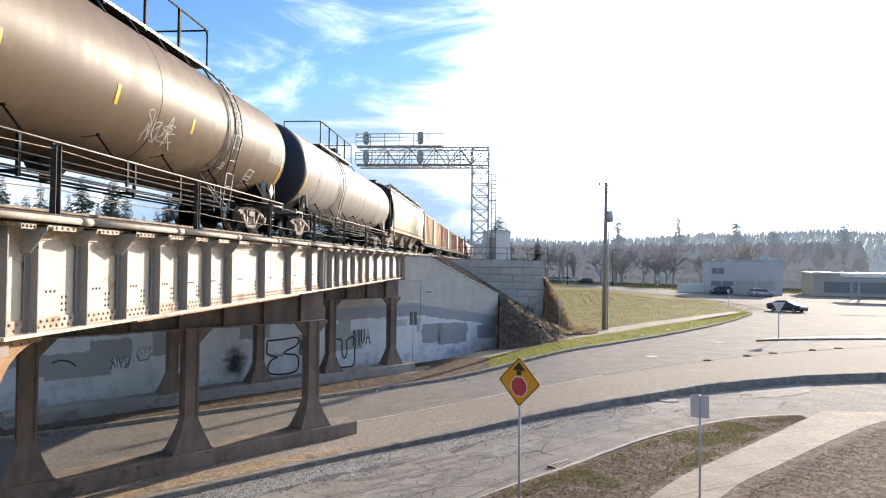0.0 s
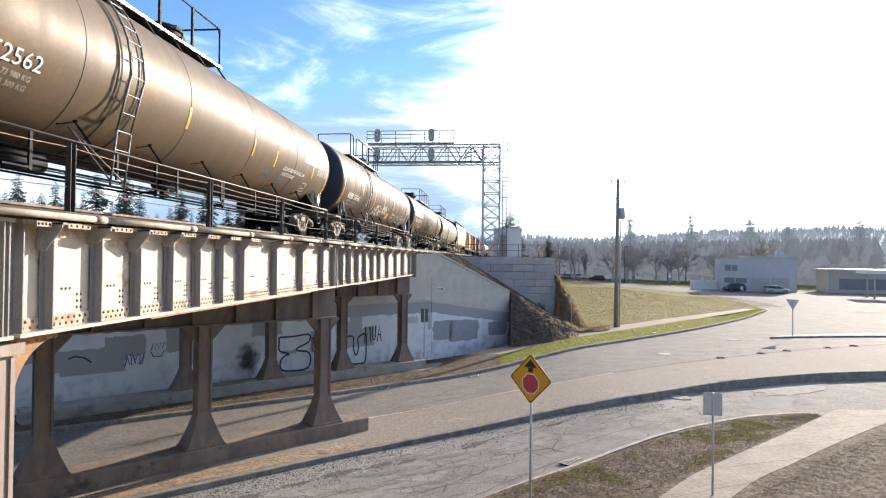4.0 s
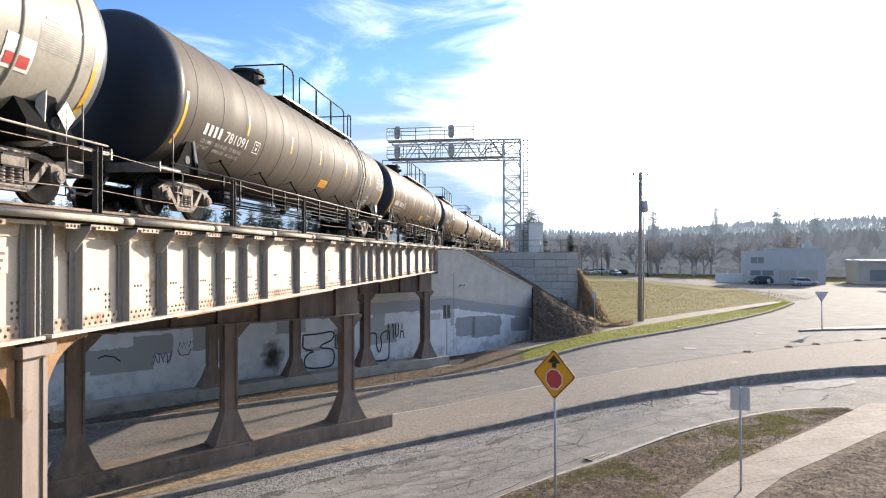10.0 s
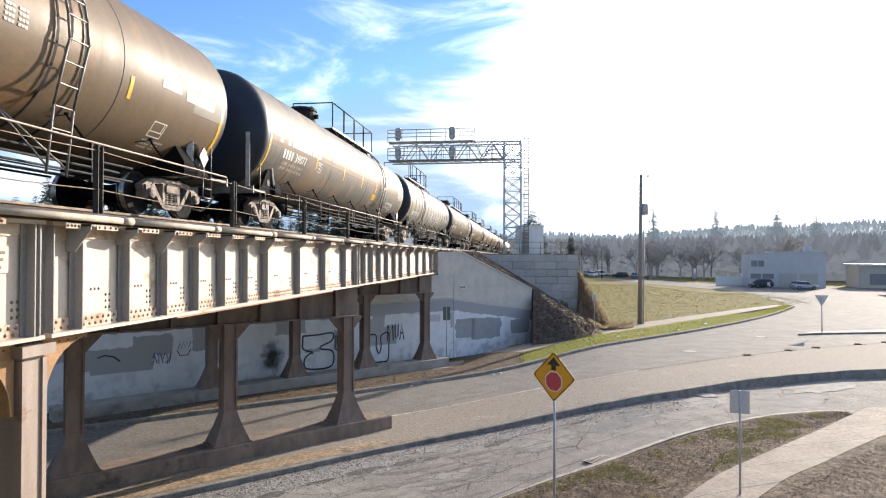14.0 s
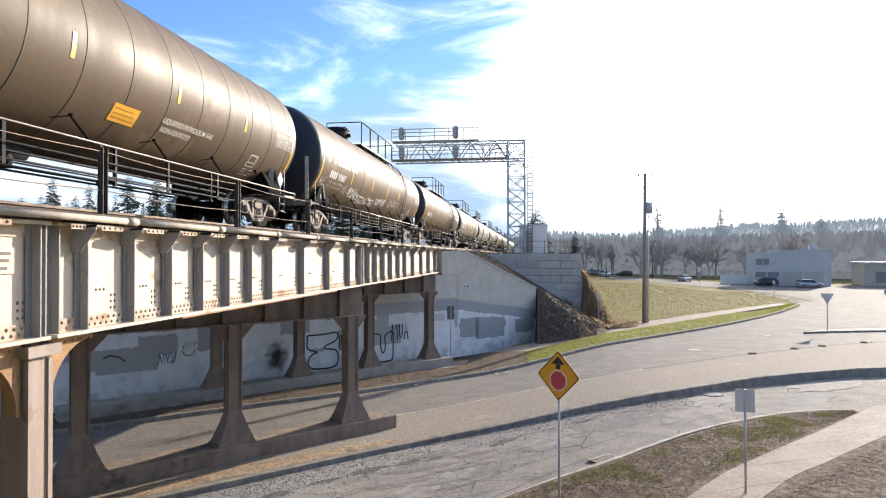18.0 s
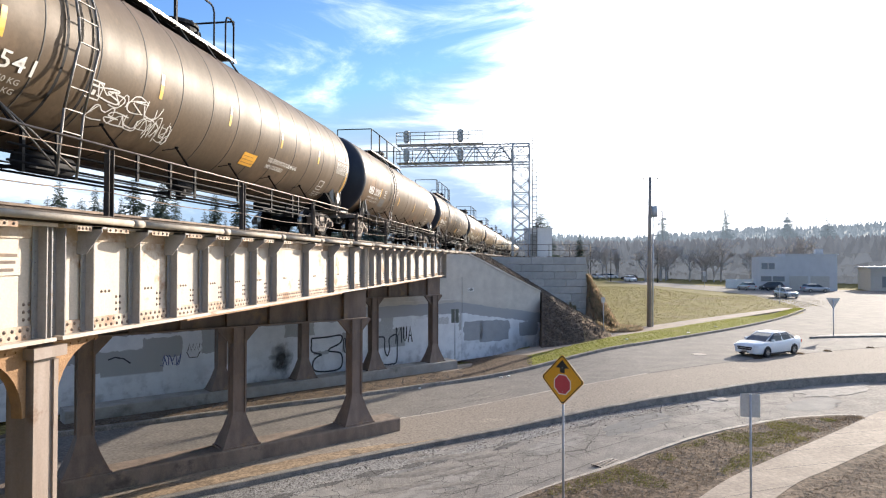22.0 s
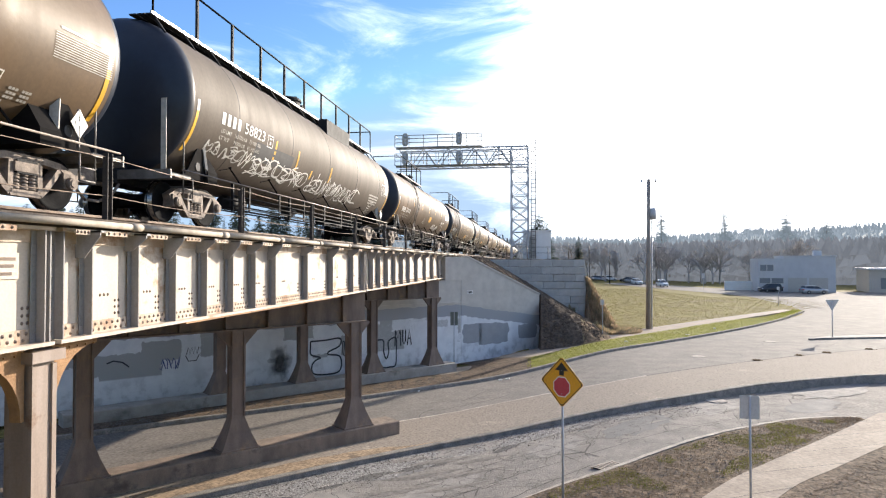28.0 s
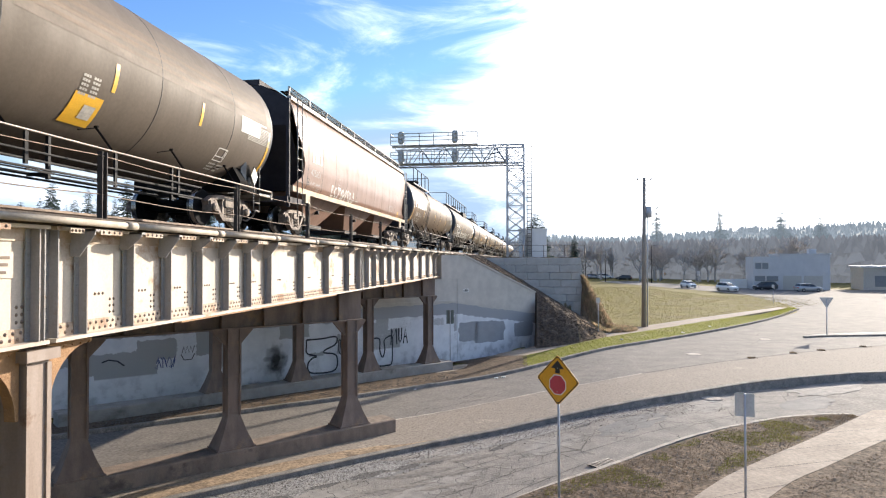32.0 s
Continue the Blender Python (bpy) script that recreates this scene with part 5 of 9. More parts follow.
        rod(bm, (x, -half + 3.0, z), (x, half - 3.0, z), r, 6)
        part("brake_pipe", bm, DARK_STEEL, c)
    for y in (-half + 3.6, -1.6, 1.9, half - 3.8):
        bm = bmesh.new()
        box(bm, 0.86, 0.92, y - 0.03, y + 0.03, 0.5, 1.3)
        box(bm, 0.5, 0.86, y - 0.03, y + 0.03, 0.56, 0.62)
        part("pipe_hanger", bm, DARK_STEEL, c)
    bm = bmesh.new()
    rod(bm, (0.3, -half + 4.2, 0.8), (0.3, -half + 5.3, 0.8), 0.2, 12)
    part("brake_reservoir", bm, DARK_STEEL, c)
    bm = bmesh.new()
    rod(bm, (0.2, -0.4, 0.95), (0.2, 0.4, 0.95), 0.16, 12)
    rod(bm, (0.2, 0, 0.95), (0.2, 0, 0.62), 0.12, 10)
    part("bottom_outlet", bm, DARK_STEEL, c)
    if ladder is not None:
        tank_ladder(c, ladder)
    platform(c, plat[0], plat[1], housing, gap)
    # reflective strips and small stencils
    for k, lo, hi in strips:
        cut_at = hi - 0.42 * (hi - lo)
        decal(c, "reflective_strip", k - 0.05, k + 0.05, lo, cut_at, YELLOW)
        decal(c, "reflective_strip", k - 0.05, k + 0.05, cut_at, hi, STENCIL if hi > -3 else YELLOW)
    if end_strips:
        for y in (-th + dome + 0.16, th - dome - 0.16):
            decal(c, "reflective_strip", y - 0.05, y + 0.05, -42, -10, YELLOW)
            decal(c, "reflective_strip", y - 0.05, y + 0.05, -10, -2, STENCIL)
    data_table(c, half - 1.6, half - 0.25, -15, 2)
    outline_box(c, half - 2.75, half - 2.3, -42, -30)
    for k in range(3):
        word_bars(c, "stencil_line", half - 2.75, -46 - 3 * k, 0.045, 0.06, 9 - k, FADED, 0.3, (4,))
    # more pipe hangers under the belly
    for i in range(6):
        bm = bmesh.new()
        y = -half + 4.0 + (2 * half - 8.0) * i / 5
        box(bm, 1.16, 1.2, y - 0.035, y + 0.035, 0.52 + 0.12 * (i % 2), 1.16)
        bar(bm, (1.18, y, 0.56), (1.18, y + (0.6 if i % 2 else -0.6), 0.56), 0.03, 0.03)
        part("pipe_hanger", bm, DARK_STEEL, c)
    for x, z in ((1.18, 0.6), (1.18, 0.86), (0.2, 0.66)):
        bm = bmesh.new()
        rod(bm, (x, -half + 3.0, z), (x, half - 3.0, z), 0.022, 6)
        part("brake_pipe", bm, DARK_STEEL, c)
    moving.append((c, at_y))
    return c, half


# seconds at which the coupling ahead of each car stands 15.1 m up the track, from the head of the train on
JOINTS = [-0.543, 1.29, 3.118, 4.98, 6.812, 8.605, 10.404, 12.192, 14.029, 15.852, 17.666, 19.455, 21.236, 23.006, 24.81, 26.655, 28.40, 30.195, 31.814, 33.6]


def span_of(k):
    """The length of a car on its own plan, and where its middle stands at the start."""
    a = JOINTS[k] if k >= 0 else JOINTS[0] + 1.8 * k
    b = JOINTS[k + 1] if k >= -1 else JOINTS[0] + 1.8 * (k + 1)
    far, near = 15.1 - SPEED * a, 15.1 - SPEED * b
    return (far - near) / CAR_SIZE, (far + near) / 2


def tank_at(k, label, paint, ladder, plat, **kw):
    L, y = span_of(k)
    return tank_car(label, paint, L, y, ladder, plat, **kw)


def marks(c, y0, y1, a, number=None, split=0.45, high=0.27, loads=("LD LMT   163100 LB   73 980 KG", "LT WT     99900 LB   45 300 KG"), material=None):
    """Reporting mark as plain bars, the car's number beside it, and the two load lines below."""
    mt = material or STENCIL
    w = (y1 - y0) * split
    word_bars(c, "owner_mark", y0, a, high, w / 7.2, 4, mt, 0.75)
    if number:
        tank_text(c, "car_number", number, y0 + w + 0.06, a, high * 1.4, mt, 0.0, y1 - y0 - w - 0.06)
    else:
        word_bars(c, "car_number", y0 + w + 0.06, a, high, (y1 - y0 - w) / 6.2, 5, mt, 0.22)
    for i, line in enumerate(loads):
        tank_text(c, "load_limit", line, y0 + 0.04, a - 6.5 - 5.5 * i, 0.14, FADED, 0.0, (y1 - y0) * 0.92)


def bold_letters(c, y0, y1, a0, a1):
    """A row of six large open blocks in place of the owner's lettering."""
    r, w = R_TANK + 0.009, (y1 - y0) / 6.6
    t, ta = w * 0.34, (a1 - a0) * 0.28
    bm = bmesh.new()
    for i in range(6):
        ya = y0 + w * 1.12 * i
        bits = [(ya, ya + t, a0, a1), (ya + t, ya + w, a1 - ta, a1), (ya + w - t, ya + w, a0 + (0 if i else 8), a1 - ta)]
        if i % 2 == 0 or i == 3:
            bits.append((ya + t, ya + w - t, a0 + (8 if i in (0, 4) else 0), a0 + ta + (5 if i in (0, 4) else 0)))
        for yb, yc, b0, b1 in bits:
            quads(bm, [[(r * math.cos(radians(b0 + (b1 - b0) * k / 3)), y, Z_TANK + r * math.sin(radians(b0 + (b1 - b0) * k / 3))) for k in range(4)] for y in (yb, yc)])
    part("owner_lettering", bm, STENCIL, c, "row of bold white painted blocks")["kind"] = "stuff"


def plate_box(c, y, a):
    """A small stencilled box with a bar in it."""
    bm = bmesh.new()
    r = R_TANK + 0.008
    for ya, yb, b0, b1 in ((y, y + 0.36, a, a + 0.8), (y, y + 0.36, a + 10.2, a + 11), (y, y + 0.022, a + 0.8, a + 10.2), (y + 0.338, y + 0.36, a + 0.8, a + 10.2), (y + 0.14, y + 0.22, a + 2.5, a + 5.5), (y + 0.1, y + 0.26, a + 7.4, a + 8.6)):
        quads(bm, [[(r * math.cos(radians(b0 + (b1 - b0) * k / 2)), yy, Z_TANK + r * math.sin(radians(b0 + (b1 - b0) * k / 2))) for k in range(3)] for yy in (ya, yb)])
    part("plate_box", bm, STENCIL, c, "white stencilled plate box")


def end_post(c, h):
    bm = bmesh.new()
    y = -h - 0.3
    box(bm, 1.28, 1.34, y - 0.05, y + 0.05, 0.95, 2.55)
    box(bm, 1.34, 1.4, y - 0.05, y - 0.035, 0.95, 2.55)
    part("brake_post", bm, FADED, c, "pale worn steel brake post")


def gas_lines(c, y0, y1, a, first="LIQUEFIED PETROLEUM GAS", second="NON-ODORIZED"):
    tank_text(c, "gas_lettering", first, y0, a, 0.17, STENCIL, 0.0, y1 - y0)
    tank_text(c, "gas_lettering", second, y0 + 0.05, a - 6.5, 0.17, STENCIL, 0.0, (y1 - y0) * 0.56)


LABEL_INK = mat("label_ink", (0.32, 0.15, 0.03), (0.25, 0.12, 0.03), 6, 0.6, 0.5)


def warning_label(c, y, a, material, w=0.75, ang=12):
    decal(c, "warning_label", y, y + w, a, a + ang, material, "yellow and orange warning label")
    for k in range(3):
        word_bars(c, "label_lettering", y + 0.06, a + ang * (0.2 + 0.26 * k), 0.022, 0.055, 9 - k, LABEL_INK, 0.35)


def white_panel(c, y0, y1, a0, a1, label="white sheeted data panel"):
    decal(c, "white_panel", y0, y1, a0, a1, STENCIL, label)


def stencil_rows(c, y, a, rows=3):
    for k in range(rows):
        word_bars(c, "stencil_lettering", y, a - 2.6 * k, 0.045, 0.05, 7, FADED, 0.25, (3,))


GREY_SPRAY = mat("grey_spray_paint", (0.13, 0.13, 0.125), (0.2, 0.2, 0.18), 8, 0.8, 0.7)
SMUDGE = mat("dark_painted_out_patch", (0.085, 0.08, 0.075), (0.11, 0.1, 0.09), 6, 0.8, 0.6)
FOUR = [-7.5, -3.75, 1.5, 5.5]
SIX = (("LD LMT   162300 LB   73600 KG"), ("LT WT    100700 LB   45700 KG"))

# the cars, from the head of the train back
tank_at(-1, "silver grey tank car with a side ladder", "silver", -3.8, (-4.5, 1.7), seams=FOUR)
c, h = tank_at(0, "bronze brown tank car with chalk graffiti and white lettering", "bronze", 5.3, (-0.9, 5.4), housing=-2.0, seams=FOUR, strips=[(-5.98, -24, -9), (-3.05, -24, -8), (-0.06, -21, -8), (3.0, -20, -8)])
end_post(c, h)
bold_letters(c, -8.85, -4.93, -7, 10)
marks(c, -8.41, -6.3, -22, "32784", loads=("LD LMT  164300 LB   74 550 KG", "LT WT   98700 LB   44 750 KG"))
plate_box(c, -5.54, -24)
scrawl(c, "graffiti", -6.1, -5.3, -37, -27, CHALK, 3, 0.035, 4)
scrawl(c, "graffiti", 1.2, 2.4, -36, -16, CHALK, 4, 0.03, 4)
stencil_rows(c, 4.9, -34)
c, h = tank_at(1, "brown tank car with sprayed graffiti and an orange label", "brown", -4.5, (-5.1, 1.7), gap=(-4.2, 0.95), strips=[(-5.7, -16, 0), (-2.76, -33, 1), (0.0, -32, 0), (2.97, -18, 1), (6.1, -16, 0)])
marks(c, -8.3, -6.1, -27, "50561", loads=SIX)
plate_box(c, -4.4, -29)
scrawl(c, "graffiti", -2.2, -0.2, -41, -20, STENCIL, 5, 0.04, 8)
scrawl(c, "graffiti", -0.05, 1.3, -33, -15, STENCIL, 6, 0.035, 8)
warning_label(c, 1.4, -41, ORANGE)
gas_lines(c, 2.9, 4.3, -29)
scrawl(c, "graffiti", 4.5, 8.4, -42, -22, CHALK, 7, 0.04, 11)
c, h = tank_at(2, "bronze tank car with a large white panel and gas lettering", "rusty", -4.0, (-4.6, 1.6), seams=[-7.4, -5.3, -1.6, 2.11, 5.82], strips=[(-1.6, -23, -6), (2.2, -23, -6), (4.0, -25, -8), (7.75, -22, -6)])
marks(c, -8.2, -6.2, -25, "52562")
white_panel(c, 6.7, 9.1, -6, 8)
gas_lines(c, 4.8, 6.9, -24, "LIQUIFIED PETROLEUM", "GAS NON-ODORIZED")
decal(c, "painted_out_patch", 3.4, 3.9, -42, -28, SMUDGE, "dark painted-out patch")
decal(c, "painted_out_patch", 4.7, 5.2, -42, -26, SMUDGE, "dark painted-out patch")
c, h = tank_at(3, "grey brown tank car with white lettering and load limits", "bronze", -3.9, (-5.1, 1.7), housing=-1.2, seams=[-7.45, -4.3, -0.07, 1.89, 5.73], strips=[(-5.5, -37, -20), (-1.8, -35, -22), (1.82, -38, -22), (5.6, -36, -22)], end_strips=False)
marks(c, -8.05, -6.1, -24, "200087", 0.42, 0.32, ("LD LMT   163100 LB   74 000 KG", "LT WT     99900 LB   45 300 KG"))
warning_label(c, -5.4, -37, YELLOW, 0.85, 10)
plate_box(c, -5.4, -21)
white_panel(c, -3.8, -2.25, -8, 14)
white_panel(c, 6.5, 8.8, 0, 7)
decal(c, "red_mark", -7.35, -7.2, -44, -41, RED, "small red mark")
c, h = tank_at(4, "bronze grey tank car lettered for gas with an orange label", "brown", 5.0, (-1.0, 6.5), gap=(0.2, 5.7), housing=-2.0, strips=[(-6.0, -16, 0), (-2.95, -16, 0), (0.15, -16, -2), (3.2, -17, 0), (6.7, -14, 0)])
marks(c, -8.4, -6.1, -27, "50520", loads=("LD LMT   162600 LB   73 750 KG", "LT WT    100400 LB   45 550 KG"))
plate_box(c, -5.8, -27)
warning_label(c, 0.5, -42, ORANGE)
gas_lines(c, 2.57, 4.64, -28)
c, h = tank_at(5, "dull brown ribbed tank car with an orange label", "grey", 5.1, (-1.6, 6.5), gap=(-0.4, 5.7), housing=-2.6, strips=[(-6.1, -15, 2), (-3.06, -15, 2), (-0.31, -14, 2), (2.85, -15, 3), (6.73, -14, 2)])
marks(c, -8.2, -6.0, -27, "781091", 0.42)
plate_box(c, -5.6, -28)
warning_label(c, 0.3, -39, ORANGE, 0.8, 10)
scrawl(c, "graffiti", 2.9, 4.0, -38, -28, SMUDGE, 9, 0.06, 3)
c, h = tank_at(6, "pale grey ribbed tank car with outlined sprayed graffiti", "pale", -4.9, (-5.5, 1.7), gap=(-4.6, 0.95), housing=-0.6, raised=True, strips=[(-6.12, -14, 1), (-3.0, -13, 2)])
marks(c, -8.1, -5.9, -31, "87038", 0.42, 0.27)
for k in range(5):
    y = -1.5 + 0.95 * k
    scrawl(c, "graffiti", y, y + 1.1, -34 + k, -10 - k, GREY_SPRAY, 21 + k, 0.13, 3)
    scrawl(c, "graffiti", y, y + 1.1, -34 + k, -10 - k, STENCIL, 21 + k, 0.06, 3)
decal(c, "red_label", 7.25, 7.8, -30, -13, STENCIL, "red and white label")
decal(c, "red_label", 7.3, 7.75, -28, -22, RED, "", 0.012)
decal(c, "dark_label", 6.0, 6.5, -42, -33, SMUDGE, "dark stencilled label")
c, h = tank_at(7, "brushed grey tank car with streaked paint and bold lettering", "streaked", 4.3, (-1.0, 5.6), housing=-2.2, seams=FOUR, strips=[(-5.35, -20, -5), (-2.1, -20, -4), (0.65, -20, -3), (3.2, -18, -4)])
end_post(c, h)
decal(c, "faded_band", -h + 0.35, h - 0.35, -13, 27, mat("faded_tan_band_paint", (0.185, 0.128, 0.082), (0.14, 0.102, 0.072), 6, 0.8, 0.5, 0, 0.05, 14, (0.2, 2.4, 0.2), gloss=0.2), "faded tan band along the tank", 0.004)
bold_letters(c, -8.7, -5.04, -7, 10)
marks(c, -8.3, -6.35, -21, "39077")
plate_box(c, -5.2, -22)
warning_label(c, 2.86, -31, YELLOW, 0.6, 9)
white_panel(c, 5.0, 5.55, -6, 12)
gas_lines(c, 5.8, 7.4, -30, "LIQUEFIED PETROLEUM GAS", "NOT-ODORIZED")
c, h = tank_at(8, "bronze brown tank car with rust blotches and white panels", "rusty", 4.2, (-1.0, 5.2), housing=-2.4, seams=[-5.5, -1.9, 1.86, 5.57], strips=[(-5.3, -26, -11), (-1.6, -26, -11), (2.12, -26, -11), (5.85, -23, -9)])
marks(c, -8.1, -6.2, -25, "200093", 0.42)
stencil_rows(c, 2.9, -2, 4)
white_panel(c, 6.8, 7.5, -7, -2)
white_panel(c, 7.7, 8.9, -9, -2)
white_panel(c, 7.4, 8.9, 5, 8)
c, h = tank_at(9, "bronze brown tank car with bold white lettering and sprayed tags", "bronze", 4.5, (-1.2, 5.4), housing=-2.3, seams=[-7.59, -3.9, 1.52, 5.3], strips=[(-5.53, -23, -6), (-2.25, -22, -6), (0.7, -22, -6), (3.4, -20, -6)])
end_post(c, h)
bold_letters(c, -8.69, -5.0, -6, 10)
marks(c, -8.24, -6.35, -24, "93887", loads=("LD LMT  161800 LB   73 400 KG", "LT WT   101200 LB   45 900 KG"))
scrawl(c, "graffiti", -9.0, -8.5, -38, -24, CHALK, 34, 0.025, 3)
scrawl(c, "graffiti", -5.4, -4.1, -40, -27, STENCIL, 30, 0.05, 5)
scrawl(c, "graffiti", -6.3, -5.6, -40, -27, CHALK, 35, 0.02, 4)
scrawl(c, "graffiti", -4.0, -1.2, -45, -31, STENCIL, 31, 0.05, 7)
scrawl(c, "graffiti", -0.8, 1.0, -38, -25, STENCIL, 32, 0.035, 6)
scrawl(c, "graffiti", 1.6, 3.9, -36, -22, CHALK, 33, 0.03, 8)
c, h = tank_at(10, "faded black tank car with white lettering and an orange label", "brown", -5.5, (-6.1, 1.5), gap=(-5.15, 0.75), strips=[(-6.7, -17, -2), (-3.1, -16, 0), (-0.3, -14, 0), (2.8, -14, 0), (5.9, -14, 0)])
marks(c, -8.5, -6.05, -27, "50537", loads=SIX)
plate_box(c, -5.9, -30)
warning_label(c, 1.0, -40, ORANGE)
gas_lines(c, 2.5, 4.5, -30)
c, h = tank_at(11, "bronze grey tank car with white lettering and a white panel", "rusty", -4.2, (-5.2, 1.4), housing=-1.3, seams=[-7.6, -3.95, -0.37, 1.59, 5.4], strips=[(-6.35, -26, -10), (-2.44, -26, -11), (1.8, -27, -10), (5.6, -25, -11)], end_strips=False)
marks(c, -8.4, -6.42, -23, "200081", 0.42, 0.32, ("LD LMT  164300 LB   74 550 KG", "LT WT    98700 LB   44 750 KG"))
plate_box(c, -5.7, -22)
decal(c, "painted_out_patch", -6.1, -5.35, -38, -25, SMUDGE, "dark painted-out patch")
stencil_rows(c, -3.4, -5, 3)
white_panel(c, 6.4, 8.7, -5, 2)
c, h = tank_at(12, "faded black tank car with white lettering and chalk graffiti", "brown", -5.5, (-6.1, 1.4), gap=(-5.15, 0.65), strips=[(-7.0, -18, -4), (-3.23, -16, 0), (-0.41, -14, 1), (2.7, -14, 0), (5.8, -14, 0)])
marks(c, -8.5, -6.25, -31, "50541", loads=("LD LMT   162100 LB   73550 KG", "LT WT    100900 LB   45750 KG"))
plate_box(c, -5.15, -31)
scrawl(c, "graffiti", -4.75, -3.1, -42, -21, STENCIL, 41, 0.035, 8)
scrawl(c, "graffiti", -3.2, -2.4, -43, -28, STENCIL, 42, 0.03, 4)
warning_label(c, 0.75, -41, ORANGE)
gas_lines(c, 2.15, 4.2, -30)
c, h = tank_at(13, "faded black tank car lettered for liquefied petroleum gas", "brown", -5.4, (-6.1, 1.5), gap=(-5.15, 0.75), strips=[(-6.82, -17, -2), (-3.11, -16, -1), (-0.2, -14, 0), (2.8, -14, 0), (5.9, -14, 0)])
marks(c, -8.4, -6.0, -28, "50529", loads=SIX)
plate_box(c, -5.0, -31)
scrawl(c, "graffiti", -4.9, -3.65, -44, -31, mat("ochre_spray_paint", (0.4, 0.28, 0.1), (0.3, 0.2, 0.08), 8, 0.8, 0.7), 43, 0.03, 6)
warning_label(c, 1.65, -40, ORANGE)
gas_lines(c, 2.75, 4.7, -30)
c, h = tank_at(14, "faded black tank car with two pale sprayed tags", "brown", -4.9, (-5.2, 1.4), seams=[-7.3, -3.7, 0.05, 1.91, 5.46], strips=[(-5.4, -10, 4), (-2.6, -10, 4), (0.0, -10, 3), (2.62, -8, 6), (5.37, -10, 8)])
marks(c, -8.3, -6.1, -26, "200070", 0.42)
warning_label(c, 0.6, -29, ORANGE, 0.7, 12)
scrawl(c, "graffiti", -1.3, -0.7, -36, -24, CHALK, 53, 0.03, 3)
scrawl(c, "graffiti", 2.8, 3.8, -43, -30, STENCIL, 51, 0.04, 5)
scrawl(c, "graffiti", 4.1, 5.0, -45, -31, STENCIL, 52, 0.04, 5)
gas_lines(c, 5.76, 7.35, -22)
white_panel(c, 7.54, 9.35, -10, 2)
c, h = tank_at(15, "black tank car with white lettering and silvery graffiti", "grey", None, (-9.2, 8.8), housing=0.2, seams=[-6.9, -3.4, 0.1, 3.6, 7.2], strips=[(-4.59, -24, -6), (-2.87, -26, -6), (-1.5, -30, -20), (0.3, -26, -8)])
end_post(c, h)
marks(c, -7.76, -5.4, -12, "58823", 0.46, 0.28)
plate_box(c, -5.2, -15)
scrawl(c, "graffiti", -8.0, -6.3, -38, -26, CHALK, 60, 0.05, 5)
scrawl(c, "graffiti", -6.1, -1.6, -42, -22, STENCIL, 61, 0.06, 9)
scrawl(c, "graffiti", -1.2, 4.4, -44, -20, STENCIL, 62, 0.06, 11)
decal(c, "painted_out_patch", -5.8, -3.2, -30, -14, HOLE_GREY, "grey painted-out patch")
white_panel(c, h - 0.9, h - 0.3, -12, 14)
for k in range(4):
    decal(c, "data_panel", h - 3.4 + 0.1 * k, h - 1.8, -22 - 4 * k, -20 - 4 * k, FADED, "pale stencilled data panel")
c, h = tank_at(16, "bronze brown tank car with bold white lettering", "bronze", -4.3, (-4.9, 1.3), housing=-1.2, seams=[-7.38, -4.1, -0.22, 1.83, 5.6], strips=[(-5.35, -24, -9), (-3.23, -24, -9), (-0.54, -21, -8), (2.2, -21, -8), (5.2, -21, -8)])
end_post(c, h)
bold_letters(c, -8.65, -4.85, -8, 9)
marks(c, -8.15, -6.3, -26, "93601", loads=("LD LMT  162400 LB   73 660 KG", "LT WT   100600 LB   45 630 KG"), material=FADED)
plate_box(c, -5.15, -25)
decal(c, "data_label", h - 3.0, h - 2.4, -38, -30, FADED, "faded yellow white data label")
stencil_rows(c, h - 2.1, -38)
c, h = tank_at(18, "grey tank car with a yellow and white label", "grey", -0.6, (-4.3, 0.4), seams=[-7.4, -3.7, 0.0, 3.9, 7.0], strips=[(2.53, -21, -4), (5.5, -20, -3)])
decal(c, "warning_label", 1.7, 2.4, -47, -27, YELLOW, "yellow label with a white patch")
decal(c, "white_label", 2.02, 2.3, -42, -33, FADED, "", 0.014)
stencil_rows(c, 1.75, -18, 5)
for lo, hi, m in ((1, 27, mat("faint_rusty_band_paint", (0.14, 0.104, 0.077), (0.122, 0.099, 0.079), 2.2, 0.9, 0.62, 0, 0.05, 14, (0.2, 0.5, 1.6), gloss=0.16)),
                  (7, 21, mat("rusty_tan_band_paint", (0.155, 0.107, 0.072), (0.128, 0.1, 0.077), 2.2, 0.9, 0.62, 0, 0.05, 14, (0.2, 0.5, 1.6), gloss=0.16))):
    decal(c, "faded_band", 0.2, h - 0.5, lo, hi, m, "rust-tinted band along the shoulder", 0.003 + lo * 0.0002)
marks(c, -7.4, -5.4, -24)
white_panel(c, 7.4, 8.5, -11, 2)


SILL_TAN = mat("sandy_worn_sill_paint", (0.44, 0.34, 0.23), (0.3, 0.22, 0.15), 3, 0.9, 0.6, 0, 0.1, 30, (1, 0.4, 1), third=(0.34, 0.2, 0.08), third_scale=0.9, third_at=0.58, gloss=0.25)


# shade of the hopper's end painted in as a near-black colour
END_DARK = mat("shade_dark_end_paint", (0.045, 0.04, 0.046), (0.028, 0.026, 0.032), 1.5, 0.8, 0.7, 0, 0.1, 14, gloss=0.2)


def side_at(sec, z):
    for (x0, z0), (x1, z1) in zip(sec, sec[1:]):
        if z <= z1:
            return x0 + (x1 - x0) * (z - z0) / (z1 - z0)
    return sec[-1][0]


